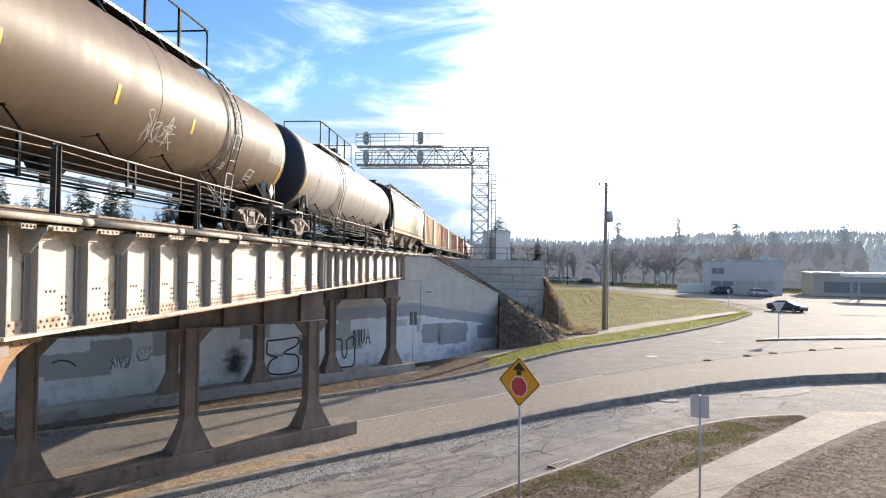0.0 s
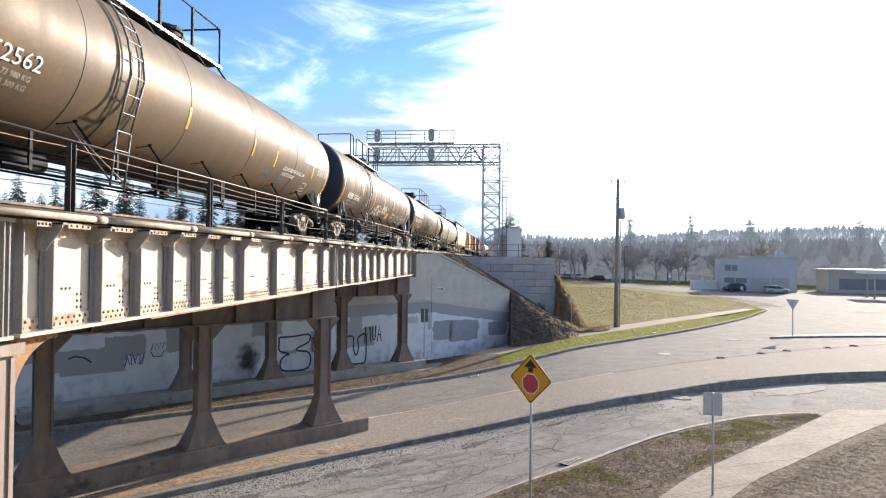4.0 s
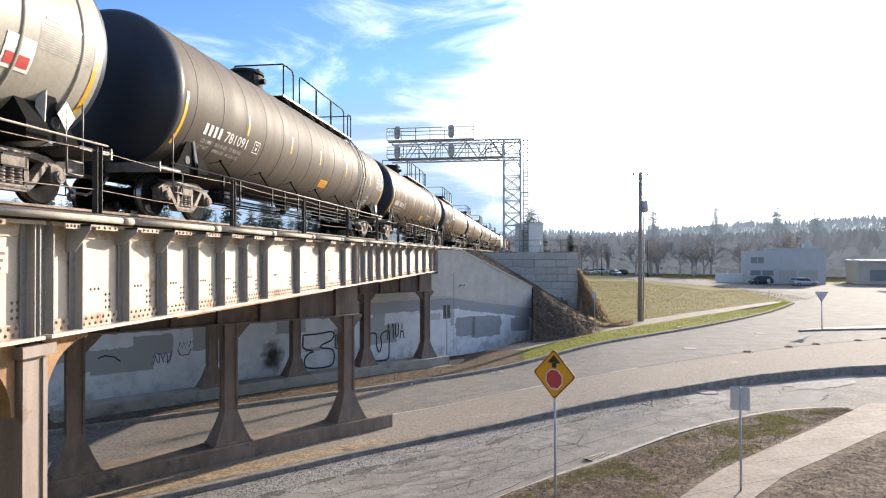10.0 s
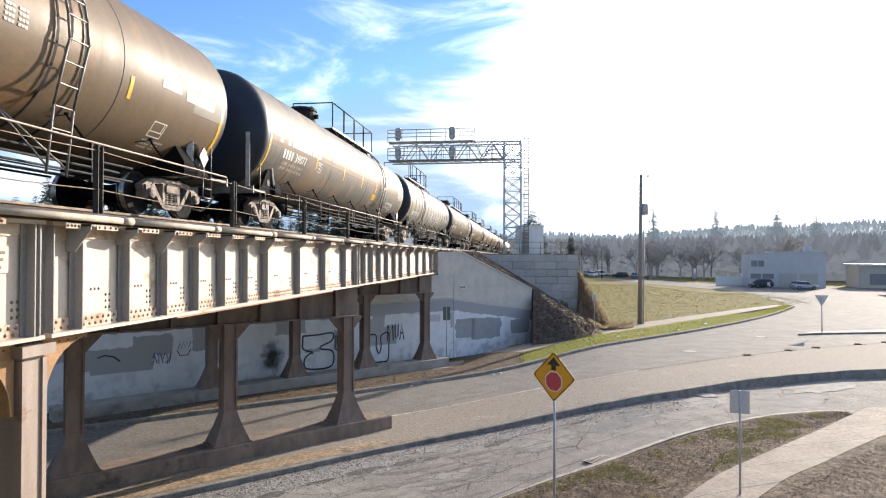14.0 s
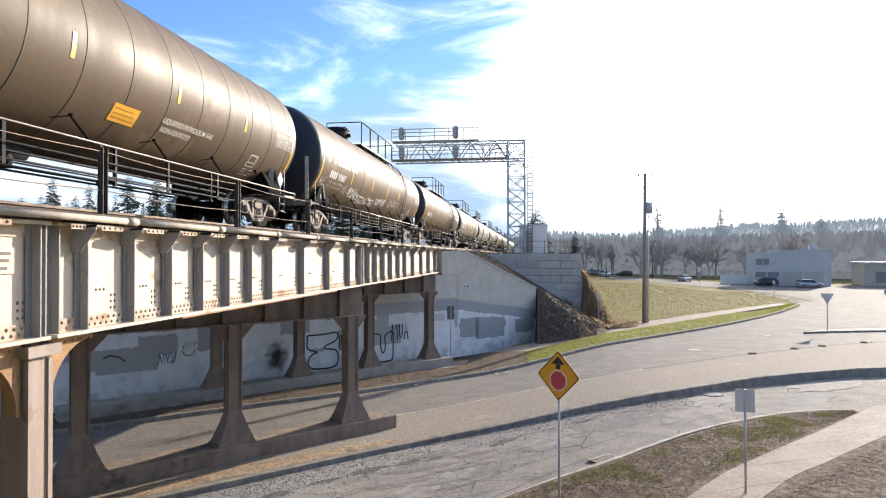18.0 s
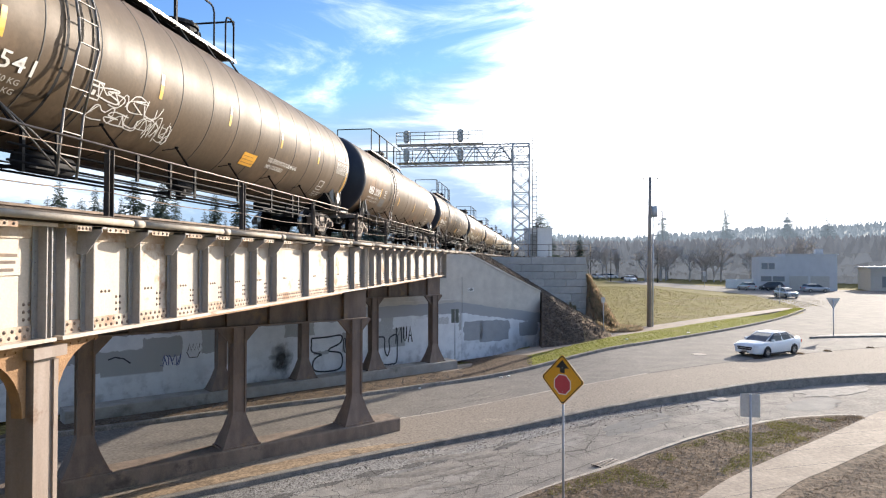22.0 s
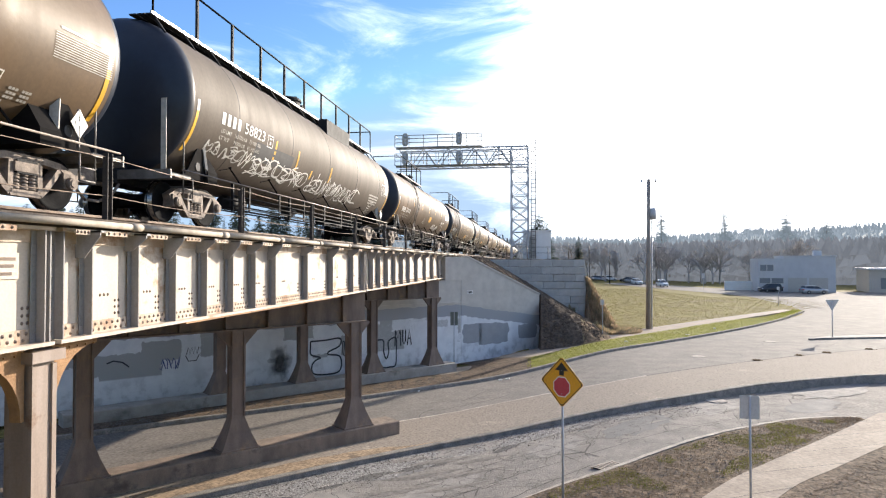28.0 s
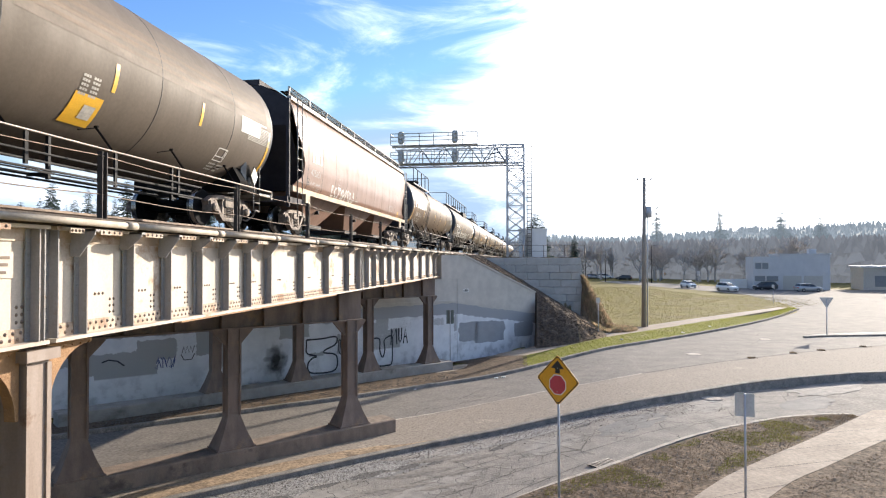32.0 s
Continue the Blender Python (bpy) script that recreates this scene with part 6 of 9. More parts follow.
def end_cut(z):
    """How far a hopper's side stands back from its end at this height."""
    up = smooth01((3.75 - z) / 1.5)
    return 0.92 * up * (1 - 0.75 * smooth01((1.95 - z) / 0.45)) + 0.02


def hopper_car(k, label, paint):
    L, at_y = span_of(k)
    c = thing("hopper_car", label, "hopper car", "hopper cars of the freight train", at=pose(TRACK_X, at_y, RAIL_Z) @ CAR_SCALE)
    half = L / 2 - 0.75
    sec = [(1.38, 1.42), (1.52, 1.62), (1.6, 2.3), (1.62, 3.0), (1.58, 3.7), (1.46, 4.12), (1.3, 4.3)]
    zs = (1.42, 1.52, 1.62, 1.7, 1.8, 1.95, 2.12, 2.3, 2.5, 2.75, 3.0, 3.2, 3.45, 3.7, 4.12, 4.3)
    fine_sec = [(side_at(sec, z), z) for z in zs]
    crown = [(1.0, 4.5), (0.5, 4.68), (0.0, 4.72)]
    full = fine_sec + crown + [(-x, z) for x, z in (fine_sec + crown[:2])[::-1]]
    bm = bmesh.new()                # the sides are cut back in a round sweep at both ends
    inner = [-half + 1.05 + (2 * half - 2.1) * i / 9 for i in range(10)]
    rows = [[(x, -half + end_cut(z), z) for x, z in full]] + [[(x, y, z) for x, z in full] for y in inner] + [[(x, half - end_cut(z), z) for x, z in full]]
    quads(bm, rows)
    part("side_shell", bm, paint, c, smooth=True)
    for s in (1, -1):
        for e in (-1, 1):
            bm = bmesh.new()        # rolled edge of the cut
            rim = [Vector((s * (x + 0.004), e * (half - end_cut(z)), z)) for x, z in fine_sec[1:-1]]
            for p, q in zip(rim, rim[1:]):
                rod(bm, p, q, 0.018, 5)
            part("rolled_edge", bm, paint, c)
            bm = bmesh.new()        # jacking pad, its hole a flat disc in shadow colour
            box(bm, min(s * 1.5, s * 1.57), max(s * 1.5, s * 1.57), e * (half - 1.35) - 0.22, e * (half - 1.35) + 0.22, 0.98, 1.34)
            pad = part("jacking_pad", bm, SILL_TAN, c)
            bm = bmesh.new()
            rod(bm, (s * 1.566, e * (half - 1.35) + 0.1, 1.12), (s * 1.574, e * (half - 1.35) + 0.1, 1.12), 0.05, 12)
            part("hole", bm, SEAM, pad)
    for e in (-1, 1):
        bm = bmesh.new()            # sloped end sheet under the roof
        y0, y1 = e * half, e * (half - 1.7)
        vs = [[(x, y0, z) for x, z in ((1.36, 4.2), (1.3, 4.3), (0.5, 4.68), (-0.5, 4.68), (-1.3, 4.3), (-1.36, 4.2))], [(x, y0, 3.4) for x in (1.45, 1.4, 0.5, -0.5, -1.4, -1.45)], [(x, y1, 1.5) for x in (1.36, 1.3, 0.5, -0.5, -1.3, -1.36)]]
        quads(bm, vs)
        part("end_sheet", bm, END_DARK, c, "end sheet with its shade in the dark colour")
        bm = bmesh.new()            # end cage: posts, platform, ladder
        for s in (1, -1):
            box(bm, s * 1.45 - 0.05, s * 1.45 + 0.05, e * (half + 0.12) - 0.05, e * (half + 0.12) + 0.05, 0.8, 4.2)
        box(bm, -1.5, 1.5, min(e * (half - 1.2), e * (half + 0.3)), max(e * (half - 1.2), e * (half + 0.3)), 0.95, 1.12)
        part("end_frame", bm, END_DARK, c)
        bm = bmesh.new()
        for yy in (0.0, 0.42):
            rod(bm, (1.68, e * (half - 0.1 - yy), 0.5), (1.68, e * (half - 0.1 - yy), 4.25), 0.02, 6)
        z = 0.55
        while z < 4.2:
            rod(bm, (1.68, e * (half - 0.1), z), (1.68, e * (half - 0.52), z), 0.016, 5)
            z += 0.36
        part("ladder", bm, GALV_DULL, c)
        coupler(c, e * L / 2, e)
        truck(c, e * (half - 1.5))
    for i in range(10):
        y = -7.5 + 1.5 * i
        bm = bmesh.new()
        quads(bm, [[(x + 0.012, y + d, z) for x, z in sec] for d in (-0.014, 0.014)])
        part("panel_seam", bm, SEAM, c)
    for s in (1, -1):
        bm = bmesh.new()
        box(bm, min(s * 1.4, s * 1.56), max(s * 1.4, s * 1.56), -half, half, 1.31, 1.48)
        part("side_sill", bm, SILL_TAN, c, "sandy worn side sill")
        bm = bmesh.new()
        box(bm, min(s * 1.36, s * 1.5), max(s * 1.36, s * 1.5), -half, half, 4.2, 4.32)
        part("roof_rail", bm, FADED, c)
    # discharge bays
    for i in range(3):
        y = (i - 1) * half * 0.56
        bm = bmesh.new()
        a, b = 0.26 * half, 0.08 * half
        lo = [bm.verts.new(p) for p in ((1.3, y - a, 1.45), (1.3, y + a, 1.45), (-1.3, y + a, 1.45), (-1.3, y - a, 1.45))]
        hi = [bm.verts.new(p) for p in ((0.72, y - b, 0.42), (0.72, y + b, 0.42), (-0.72, y + b, 0.42), (-0.72, y - b, 0.42))]
        for j in range(4):
            bm.faces.new((lo[j], lo[(j + 1) % 4], hi[(j + 1) % 4], hi[j]))
        part("discharge_bay", bm, paint, c)
        bm = bmesh.new()
        box(bm, -0.85, 0.85, y - b - 0.15, y + b + 0.15, 0.3, 0.44)
        rod(bm, (0.8, y - 0.15, 0.9), (1.12, y - 0.15, 0.9), 0.07, 8)
        part("gate", bm, DARK_STEEL, c)
    # roof walkway
    bm = bmesh.new()
    for x in (1.02, 1.16):
        box(bm, x, x + 0.1, -half + 0.3, half - 0.3, 4.52, 4.56)
    part("roof_walkway", bm, DARK_STEEL, c)
    for i in range(6):
        y = -half + 0.15 + (2 * half - 0.3) * i / 6
        bm = bmesh.new()
        box(bm, -0.38, 0.38, y, y + (2 * half - 0.3) / 6 - 0.12, 4.7, 4.92)
        part("hatch_cover", bm, END_DARK, c)
    for i in range(10):
        y = -half + 0.4 + (2 * half - 0.8) * i / 9
        bm = bmesh.new()
        box(bm, 1.24, 1.3, y - 0.025, y + 0.025, 4.25, 4.72)
        part("walkway_post", bm, FADED, c)
    bm = bmesh.new()
    rod(bm, (1.27, -half + 0.4, 4.72), (1.27, half - 0.4, 4.72), 0.016, 6)
    part("walkway_rail", bm, FADED, c)
    bm = bmesh.new()                # expanded mesh of the guard
    y = -half + 0.4
    while y < half - 0.75:
        bar(bm, (1.27, y, 4.33), (1.27, y + 0.36, 4.7), 0.012, 0.012)
        bar(bm, (1.27, y + 0.36, 4.33), (1.27, y, 4.7), 0.012, 0.012)
        y += 0.09
    part("guard_mesh", bm, DARK_STEEL, c, "dark expanded metal guard")["kind"] = "stuff"
    moving.append((c, at_y))
    return c, half


c, h = hopper_car(17, "weathered brown covered hopper car", RUSTY_RED)


def side_x(z):
    return side_at([(1.38, 1.42), (1.52, 1.62), (1.6, 2.3), (1.62, 3.0), (1.58, 3.7)], z)


def side_text(car, name, body, y, z, size, material):
    """Lettering of the built-in font on the hopper's side."""
    cu = bpy.data.curves.new("lettering", "FONT")
    cu.body, cu.size, cu.resolution_u = body, size, 2
    tmp = bpy.data.objects.new("lettering", cu)
    scene.collection.objects.link(tmp)
    me = bpy.data.meshes.new_from_object(tmp.evaluated_get(bpy.context.evaluated_depsgraph_get()))
    bpy.data.objects.remove(tmp)
    for v in me.vertices:
        v.co = (side_x(z + v.co.y) + 0.014, y + v.co.x, z + v.co.y)
    me.materials.append(material)
    ob = new(name, me)
    ob.parent = car
    ob["label"], ob["kind"] = "faded white stencilled lettering", "stuff"


def side_bars(car, name, y, z, high, wide, count, gap, material):
    for i in range(count):
        bm = bmesh.new()
        quads(bm, [[(side_x(z + high * k / 3) + 0.013, yy, z + high * k / 3) for k in range(4)] for yy in (y, y + wide)])
        part(name, bm, material, car)
        y += wide + gap


def side_tag(car, y0, z0, step, high, width, material, letters):
    """A sprayed tag of looping strokes, one after the other."""
    for i in range(letters):
        rnd = random.Random(70 + i)
        pts = [(y0 + step * (i + 0.5 + 0.42 * math.sin(rnd.uniform(0, 6) + k * 1.3)), z0 + high * (0.5 + 0.5 * math.sin(i * 2.1 + k * 1.05))) for k in range(6)]
        bm = bmesh.new()
        path = [tuple(p) for p in curve(pts, 26)]
        rows = []
        for j, (yy, zz) in enumerate(path):
            p, q = path[max(0, j - 1)], path[min(25, j + 1)]
            d = Vector((q[0] - p[0], q[1] - p[1])).normalized() * width / 2
            rows.append([(side_x(zz + s * d.x) + 0.016, yy - s * d.y, zz + s * d.x) for s in (-1, 1)])
        quads(bm, rows)
        part("graffiti_stroke", bm, material, car, "white sprayed graffiti stroke")


side_bars(c, "owner_mark", -7.1, 2.46, 0.36, 0.17, 4, 0.09, STENCIL)
side_text(c, "car_number", "475651", -7.2, 2.0, 0.34, FADED)
side_text(c, "load_limit", "LD LMT   224600", -7.18, 1.72, 0.13, FADED)
side_text(c, "light_weight", "LT WT      61400", -7.2, 1.55, 0.13, FADED)
side_tag(c, -4.9, 1.54, 0.33, 0.4, 0.05, STENCIL, 9)
for y in (-7.95, -2.6, 2.6, 7.35):
    bm = bmesh.new()
    box(bm, 1.562, 1.568, y - 0.22, y + 0.22, 1.34, 1.44)
    part("reflective_strip", bm, YELLOW, c)


def side_frame(car, name, y, z, wide, high, material, line=0.022):
    """A stencilled outline on the hopper's side."""
    for y0, y1, z0, z1 in ((y, y + wide, z, z + line), (y, y + wide, z + high - line, z + high), (y, y + line, z, z + high), (y + wide - line, y + wide, z, z + high)):
        bm = bmesh.new()
        quads(bm, [[(side_x(zz) + 0.015, yy, zz) for zz in (z0, z1)] for yy in (y0, y1)])
        part(name, bm, material, car)


side_frame(c, "stencil_box", -7.52, 1.66, 0.24, 0.22, SEAM)
side_bars(c, "stencil_box_bar", -7.46, 1.72, 0.08, 0.05, 2, 0.04, SEAM)
side_frame(c, "stencil_box", -4.15, 2.02, 0.2, 0.26, FADED, 0.014)
side_frame(c, "stencil_box", 5.1, 1.72, 0.34, 0.26, FADED, 0.02)
bm = bmesh.new()
for k in range(14):                   # round stencil mark beside the box
    a0, a1 = 2 * math.pi * k / 16 + 0.5, 2 * math.pi * (k + 1) / 16 + 0.5
    quads(bm, [[(side_x(1.85 + r * math.sin(a)) + 0.015, 4.85 + r * math.cos(a), 1.85 + r * math.sin(a)) for r in (0.11, 0.15)] for a in (a0, a1)])
part("round_stencil", bm, FADED, c)
bm = bmesh.new()
quads(bm, [[(side_x(z) + 0.014, y, z) for z in (1.56, 1.68, 1.8)] for y in (6.7, 7.0)])
part("yellow_patch", bm, YELLOW, c, "small yellow painted rectangle")
side_bars(c, "stencil_row", -2.3, 1.62, 0.03, 0.5, 2, 0.1, FADED)
hopper_car(-2, "tan covered hopper car with faded paint", TAN)


def box_car(k, label, paint):
    L, at_y = span_of(k)
    c = thing("box_car", label, "boxcar", "boxcars of the freight train", at=pose(TRACK_X, at_y, RAIL_Z) @ CAR_SCALE)
    half = L / 2 - 0.6
    bm = bmesh.new()
    prism(bm, [(1.48, 1.05), (1.48, 4.1), (1.3, 4.26), (0, 4.4), (-1.3, 4.26), (-1.48, 4.1), (-1.48, 1.05)], -half, half)
    part("body", bm, paint, c)
    for i in range(17):
        y = -half + 0.2 + (2 * half - 0.4) * i / 16
        bm = bmesh.new()
        box(bm, 1.48, 1.54, y - 0.06, y + 0.06, 1.1, 4.1)
        part("side_rib", bm, paint, c)
    bm = bmesh.new()
    box(bm, 1.545, 1.6, -1.5, 1.5, 1.15, 4.0)
    part("door", bm, paint, c)
    bm = bmesh.new()
    box(bm, -1.4, 1.4, -half, half, 0.8, 1.05)
    part("sill", bm, DARK_STEEL, c)
    for e in (-1, 1):
        coupler(c, e * L / 2, e)
        truck(c, e * (half - 1.6))
    moving.append((c, at_y))


box_car(-3, "orange brown boxcar with ribbed sides", BOX_ORANGE)
for k in (-4, -5, -6):
    box_car(k, "dull red boxcar with ribbed sides", BOX_RED)
for k in (-7, -8):
    tank_at(k, "silver grey tank car far up the train", "silver", -3.8, (-4.5, 1.7), seams=FOUR)



# ---------------------------------------------------------------- signal gantry
gantry = thing("signal_gantry", "galvanised steel cantilever signal gantry spanning the tracks", "signal gantry", at=pose(0, 62, 6.65))
LX0, LX1 = -2.52, -0.92


def strut(a, b, w, name):
    bm = bmesh.new()
    bar(bm, a, b, w, w)
    part(name, bm, GALV, gantry)


for x in (LX0, LX1):
    for y in (-0.8, 0.8):
        bm = bmesh.new()
        bar(bm, (x, y, 0), (x, y, 10.75), 0.16, 0.16)
        part("mast_leg", bm, GALV, gantry)
z, k = 0.15, 0
while z < 10.4:
    z1 = min(z + 1.18, 10.65)
    for y in (-0.8, 0.8):
        strut((LX0, y, z), (LX1, y, z1), 0.065, "mast_brace")
        strut((LX1, y, z), (LX0, y, z1), 0.065, "mast_brace")
        strut((LX0, y, z1), (LX1, y, z1), 0.07, "mast_brace")
    for x in (LX0, LX1):
        strut((x, -0.8, z), (x, 0.8, z1), 0.05, "mast_brace")
    z = z1
TX0, TX1 = -13.75, -2.5
for y in (-0.8, 0.8):
    for z in (8.95, 10.72):
        bm = bmesh.new()
        bar(bm, (TX0, y, z), (LX1, y, z), 0.14, 0.14)
        part("truss_chord", bm, GALV, gantry)
n = 9
for i in range(n):
    a, b = TX0 + 0.3 + (TX1 - TX0 - 0.3) * i / n, TX0 + 0.3 + (TX1 - TX0 - 0.3) * (i + 1) / n
    for y in (-0.8, 0.8):
        lo, hi = (8.95, 10.72) if i % 2 else (10.72, 8.95)
        strut((a, y, lo), (b, y, hi), 0.085, "truss_diagonal")
        strut((b, y, 8.95), (b, y, 10.72), 0.06, "truss_post")
    strut((a, -0.8, 8.95), (b, 0.8, 8.95), 0.05, "truss_brace")
    strut((a, 0.8, 10.72), (b, -0.8, 10.72), 0.05, "truss_brace")
for z0, xa, xb in ((10.8, TX0, -5.3), (9.02, TX0, -2.6)):
    bm = bmesh.new()
    for x in (0, 0.2, 0.4):
        box(bm, xa, xb, -1.35 + x, -1.2 + x, z0, z0 + 0.04)
    part("catwalk", bm, GALV, gantry)
    bm = bmesh.new()
    for z in (0.45, 0.82, 1.15):
        rod(bm, (xa, -1.4, z0 + z), (xb, -1.4, z0 + z), 0.036, 5)
    rod(bm, (xa, -1.4, z0 + 1.15), (xa, 0.8, z0 + 1.15), 0.028, 5)
    part("catwalk_rail", bm, GALV_DULL, gantry)
    k = int((xb - xa) / 1.4)
    for i in range(k + 1):
        bm = bmesh.new()
        x = xa + (xb - xa) * i / k
        rod(bm, (x, -1.4, z0), (x, -1.4, z0 + 1.15), 0.036, 5)
        part("rail_post", bm, GALV_DULL, gantry)
for x in (-12.7, -7.45):
    for z in (11.5, 9.65):
        bm = bmesh.new()
        m = Matrix.Translation((x, -1.55, z))
        out = [(0.3 * math.cos(a * math.pi / 12), 0.3 * math.sin(a * math.pi / 12) + (0.32 if a <= 12 else -0.32)) for a in range(24)]
        prism(bm, out, -0.02, 0.02, m)
        head = part("signal_head", bm, FADED, gantry, "grey oval signal backing plate")
        bm = bmesh.new()
        for dz in (-0.36, 0, 0.36):
            rod(bm, (x, -1.57, z + dz), (x, -1.76, z + dz), 0.11, 12)
        box(bm, x - 0.2, x + 0.2, -1.52, -1.3, z - 0.6, z + 0.6)
        part("lamp_unit", bm, GALV, head)
bm = bmesh.new()
for x in (-0.62, -0.2):
    rod(bm, (x, -0.8, 0), (x, -0.8, 11.3), 0.04, 5)
z = 0.3
while z < 11.2:
    rod(bm, (-0.62, -0.8, z), (-0.2, -0.8, z), 0.032, 5)
    z += 0.38
for z in (3.1, 5.6, 8.1):
    rod(bm, (LX1, -0.8, z), (-0.2, -0.8, z), 0.03, 5)
part("access_ladder", bm, GALV_DULL, gantry, "galvanised access ladder")
bm = bmesh.new()
for (x0, z0), (x1, z1) in (((-2.6, 9.2), (-3.6, 9.6)), ((-3.6, 9.6), (-4.6, 9.25)), ((-4.6, 9.25), (-5.2, 10.4)), ((-2.6, 10.2), (-4.2, 9.75))):
    rod(bm, (x0, -0.95, z0), (x1, -0.95, z1), 0.035, 6)
part("cable_loop", bm, DARK_STEEL, gantry)

# ---------------------------------------------------------------- signal hut and block retaining wall
hut = thing("signal_hut", "pale grey metal signal equipment hut with a flat roof", "hut", at=pose(-0.1, 61.4, 6.42))
bm = bmesh.new()
box(bm, -1.32, 1.32, 0, 2.6, 0.12, 2.8)
part("body", bm, WHITE, hut)
bm = bmesh.new()
box(bm, -1.4, 1.4, -0.08, 2.68, 2.8, 2.9)
part("roof", bm, WHITE, hut)
bm = bmesh.new()
box(bm, -0.95, -0.1, -0.03, 0.0, 0.2, 2.3)
part("door", bm, FADED, hut, "faded door")
bm = bmesh.new()
box(bm, -1.36, 1.36, -0.02, 2.62, -0.1, 0.12)
part("base", bm, CONCRETE, hut)

rwall = tagged(new("wall_retaining"), "grey concrete block retaining wall in staggered courses", "wall", kind="structure")
bm = bmesh.new()
box(bm, 0.012, 1.82, 0.0, 0.6, 0.012, 0.6)
bmesh.ops.bevel(bm, geom=bm.edges[:], offset=0.025, segments=1, affect="EDGES")
bmesh.ops.scale(bm, vec=(1.046, 1.046, 1.046), verts=bm.verts)
BLOCK_ME = mesh_of("block", bm, BLOCK)
BW, BH = 1.914, 0.638
wx, wy = Vector((0.99, 0.12, 0)), Vector((-0.12, 0.99, 0))
turn_b = Matrix.Rotation(math.atan2(0.12, 0.99), 4, "Z")
rnd = random.Random(4)
for r in range(9):
    top = 6.52 - BH * r
    right = 4.1 + 0.05 * r + (0.35 if r in (4, 5) else 0)
    for i in range(6):
        half = r % 2 == 0 and i == 0
        off = BW * (i + 1) if r % 2 else (0.94 if half else 0.94 + BW * i)
        p = Vector((0, 56.4, 0)) + wx * (right - off) - wy * (0.02 * r + rnd.uniform(-0.03, 0.03))
        m = Matrix.Translation((p.x, p.y, top - BH)) @ turn_b
        shared("block", BLOCK_ME, rwall, m @ Matrix.Diagonal((0.49, 1, 1, 1)) if half else m)
fence = thing("guard_rail", "thin brown pipe railing on the retaining wall", "railing")
for i in range(5):
    p = Vector((-2.7, 56.4, 6.5)) + wx * 1.8 * i
    bm = bmesh.new()
    rod(bm, p, p + Vector((0, 0, 1.15)), 0.03, 6)
    part("post", bm, RAIL_BROWN, fence)
for z in (0.6, 1.12):
    bm = bmesh.new()
    rod(bm, Vector((-3.7, 56.3, 6.5 + z)), Vector((-2.7, 56.4, 6.5 + z)) + wx * 7.2, 0.022, 6)
    part("rail", bm, RAIL_BROWN, fence)

# rocky slope between the wing wall and the block wall



def bank_sheet(name, x0, x1, y0, y1, material, label, step=0.22):
    bm = bmesh.new()
    rows = []
    for j in range(int((y1 - y0) / step) + 1):
        r = []
        for i in range(int((x1 - x0) / step) + 1):
            x, y = x0 + step * i, y0 + step * j
            d = (Vector((x, y, 0)) - WALL0).dot(N)
            z = land_z(x, y)
            rough = 0.2 * noise.noise((x * 1.9, y * 1.9, 0)) + 0.12 * noise.noise((x * 5, y * 5, 3)) if z > road_z(x, y) + 0.15 else -0.08
            if d > -0.7 and x < 0.12:
                z, rough = road_z(x, y) - 0.3, 0
            r.append((x, y, z + 0.04 + rough))
        rows.append(r)
    quads(bm, rows)
    return tagged(finish(name, bm, material), label, "ground", kind="structure")


bank_sheet("ground_slope", -6.6, 3.4, 44.6, 61.6, SLOPE_ROCK, "dark stony embankment slope beside the wing wall")
BANK = mat("bank_earth", (0.27, 0.185, 0.115), (0.16, 0.115, 0.075), 2.5, 0.9, 0.95, 0, 1.0, 10, third=(0.24, 0.21, 0.11), third_scale=0.7, third_at=0.55, gloss=0.06)
bank_sheet("ground_bank", 3.3, 10.6, 46.5, 61.6, BANK, "rough brown earth bank with dead grass")

# ---------------------------------------------------------------- utility pole
pole = thing("utility_pole", "tall weathered wooden utility pole with a conduit", "utility pole", at=pose(9.69, 59.06, 0.1))
bm = bmesh.new()
rod(bm, (0, 0, 0), (0.12, 0, 13.6), 0.21, 14, 0.14)
part("post", bm, WOOD_POLE, pole)
bm = bmesh.new()
rod(bm, (0.3, -0.05, 0), (0.38, -0.05, 11.0), 0.06, 8)
part("conduit", bm, GALV, pole, "pale vertical conduit")
bm = bmesh.new()
rod(bm, (0.5, 0, 10.0), (0.5, 0, 11.0), 0.27, 14)
box(bm, 0.15, 0.4, -0.08, 0.08, 10.3, 10.7)
part("transformer", bm, GALV, pole, "grey transformer can")
bm = bmesh.new()
for s in (-1, 1):
    rod(bm, (0.12, 0, 13.3), (0.12 + s * 0.6, 0, 13.45), 0.02, 5)
    rod(bm, (0.12 + s * 0.6, 0, 13.35), (0.12 + s * 0.6, 0, 13.6), 0.07, 6)
part("insulator_arm", bm, GALV, pole)

# ---------------------------------------------------------------- road signs


def sign_post(name, label, x, y, top, r=0.03, rz=0):
    t = thing(name, label, "road sign", at=pose(x, y, road_z(x, y), 0, 0, rz))
    bm = bmesh.new()
    rod(bm, (0, 0.03, -0.2), (0, 0.03, top), r, 8)
    part("post", bm, GALV, t, "galvanised steel post")
    return t


def plate(bm, outline, y0=-0.012, y1=0.0, grow=1.0, cx=0, cz=0):
    prism(bm, [(cx + (x - cx) * grow, cz + (z - cz) * grow) for x, z in outline], y0, y1)


warn = sign_post("warning_sign", "yellow diamond stop-ahead sign with a black border", 0.59, 16.55, 3.7, 0.032, -36)
zc, s = 3.9 - 0.647 - road_z(0.59, 16.55), 0.647


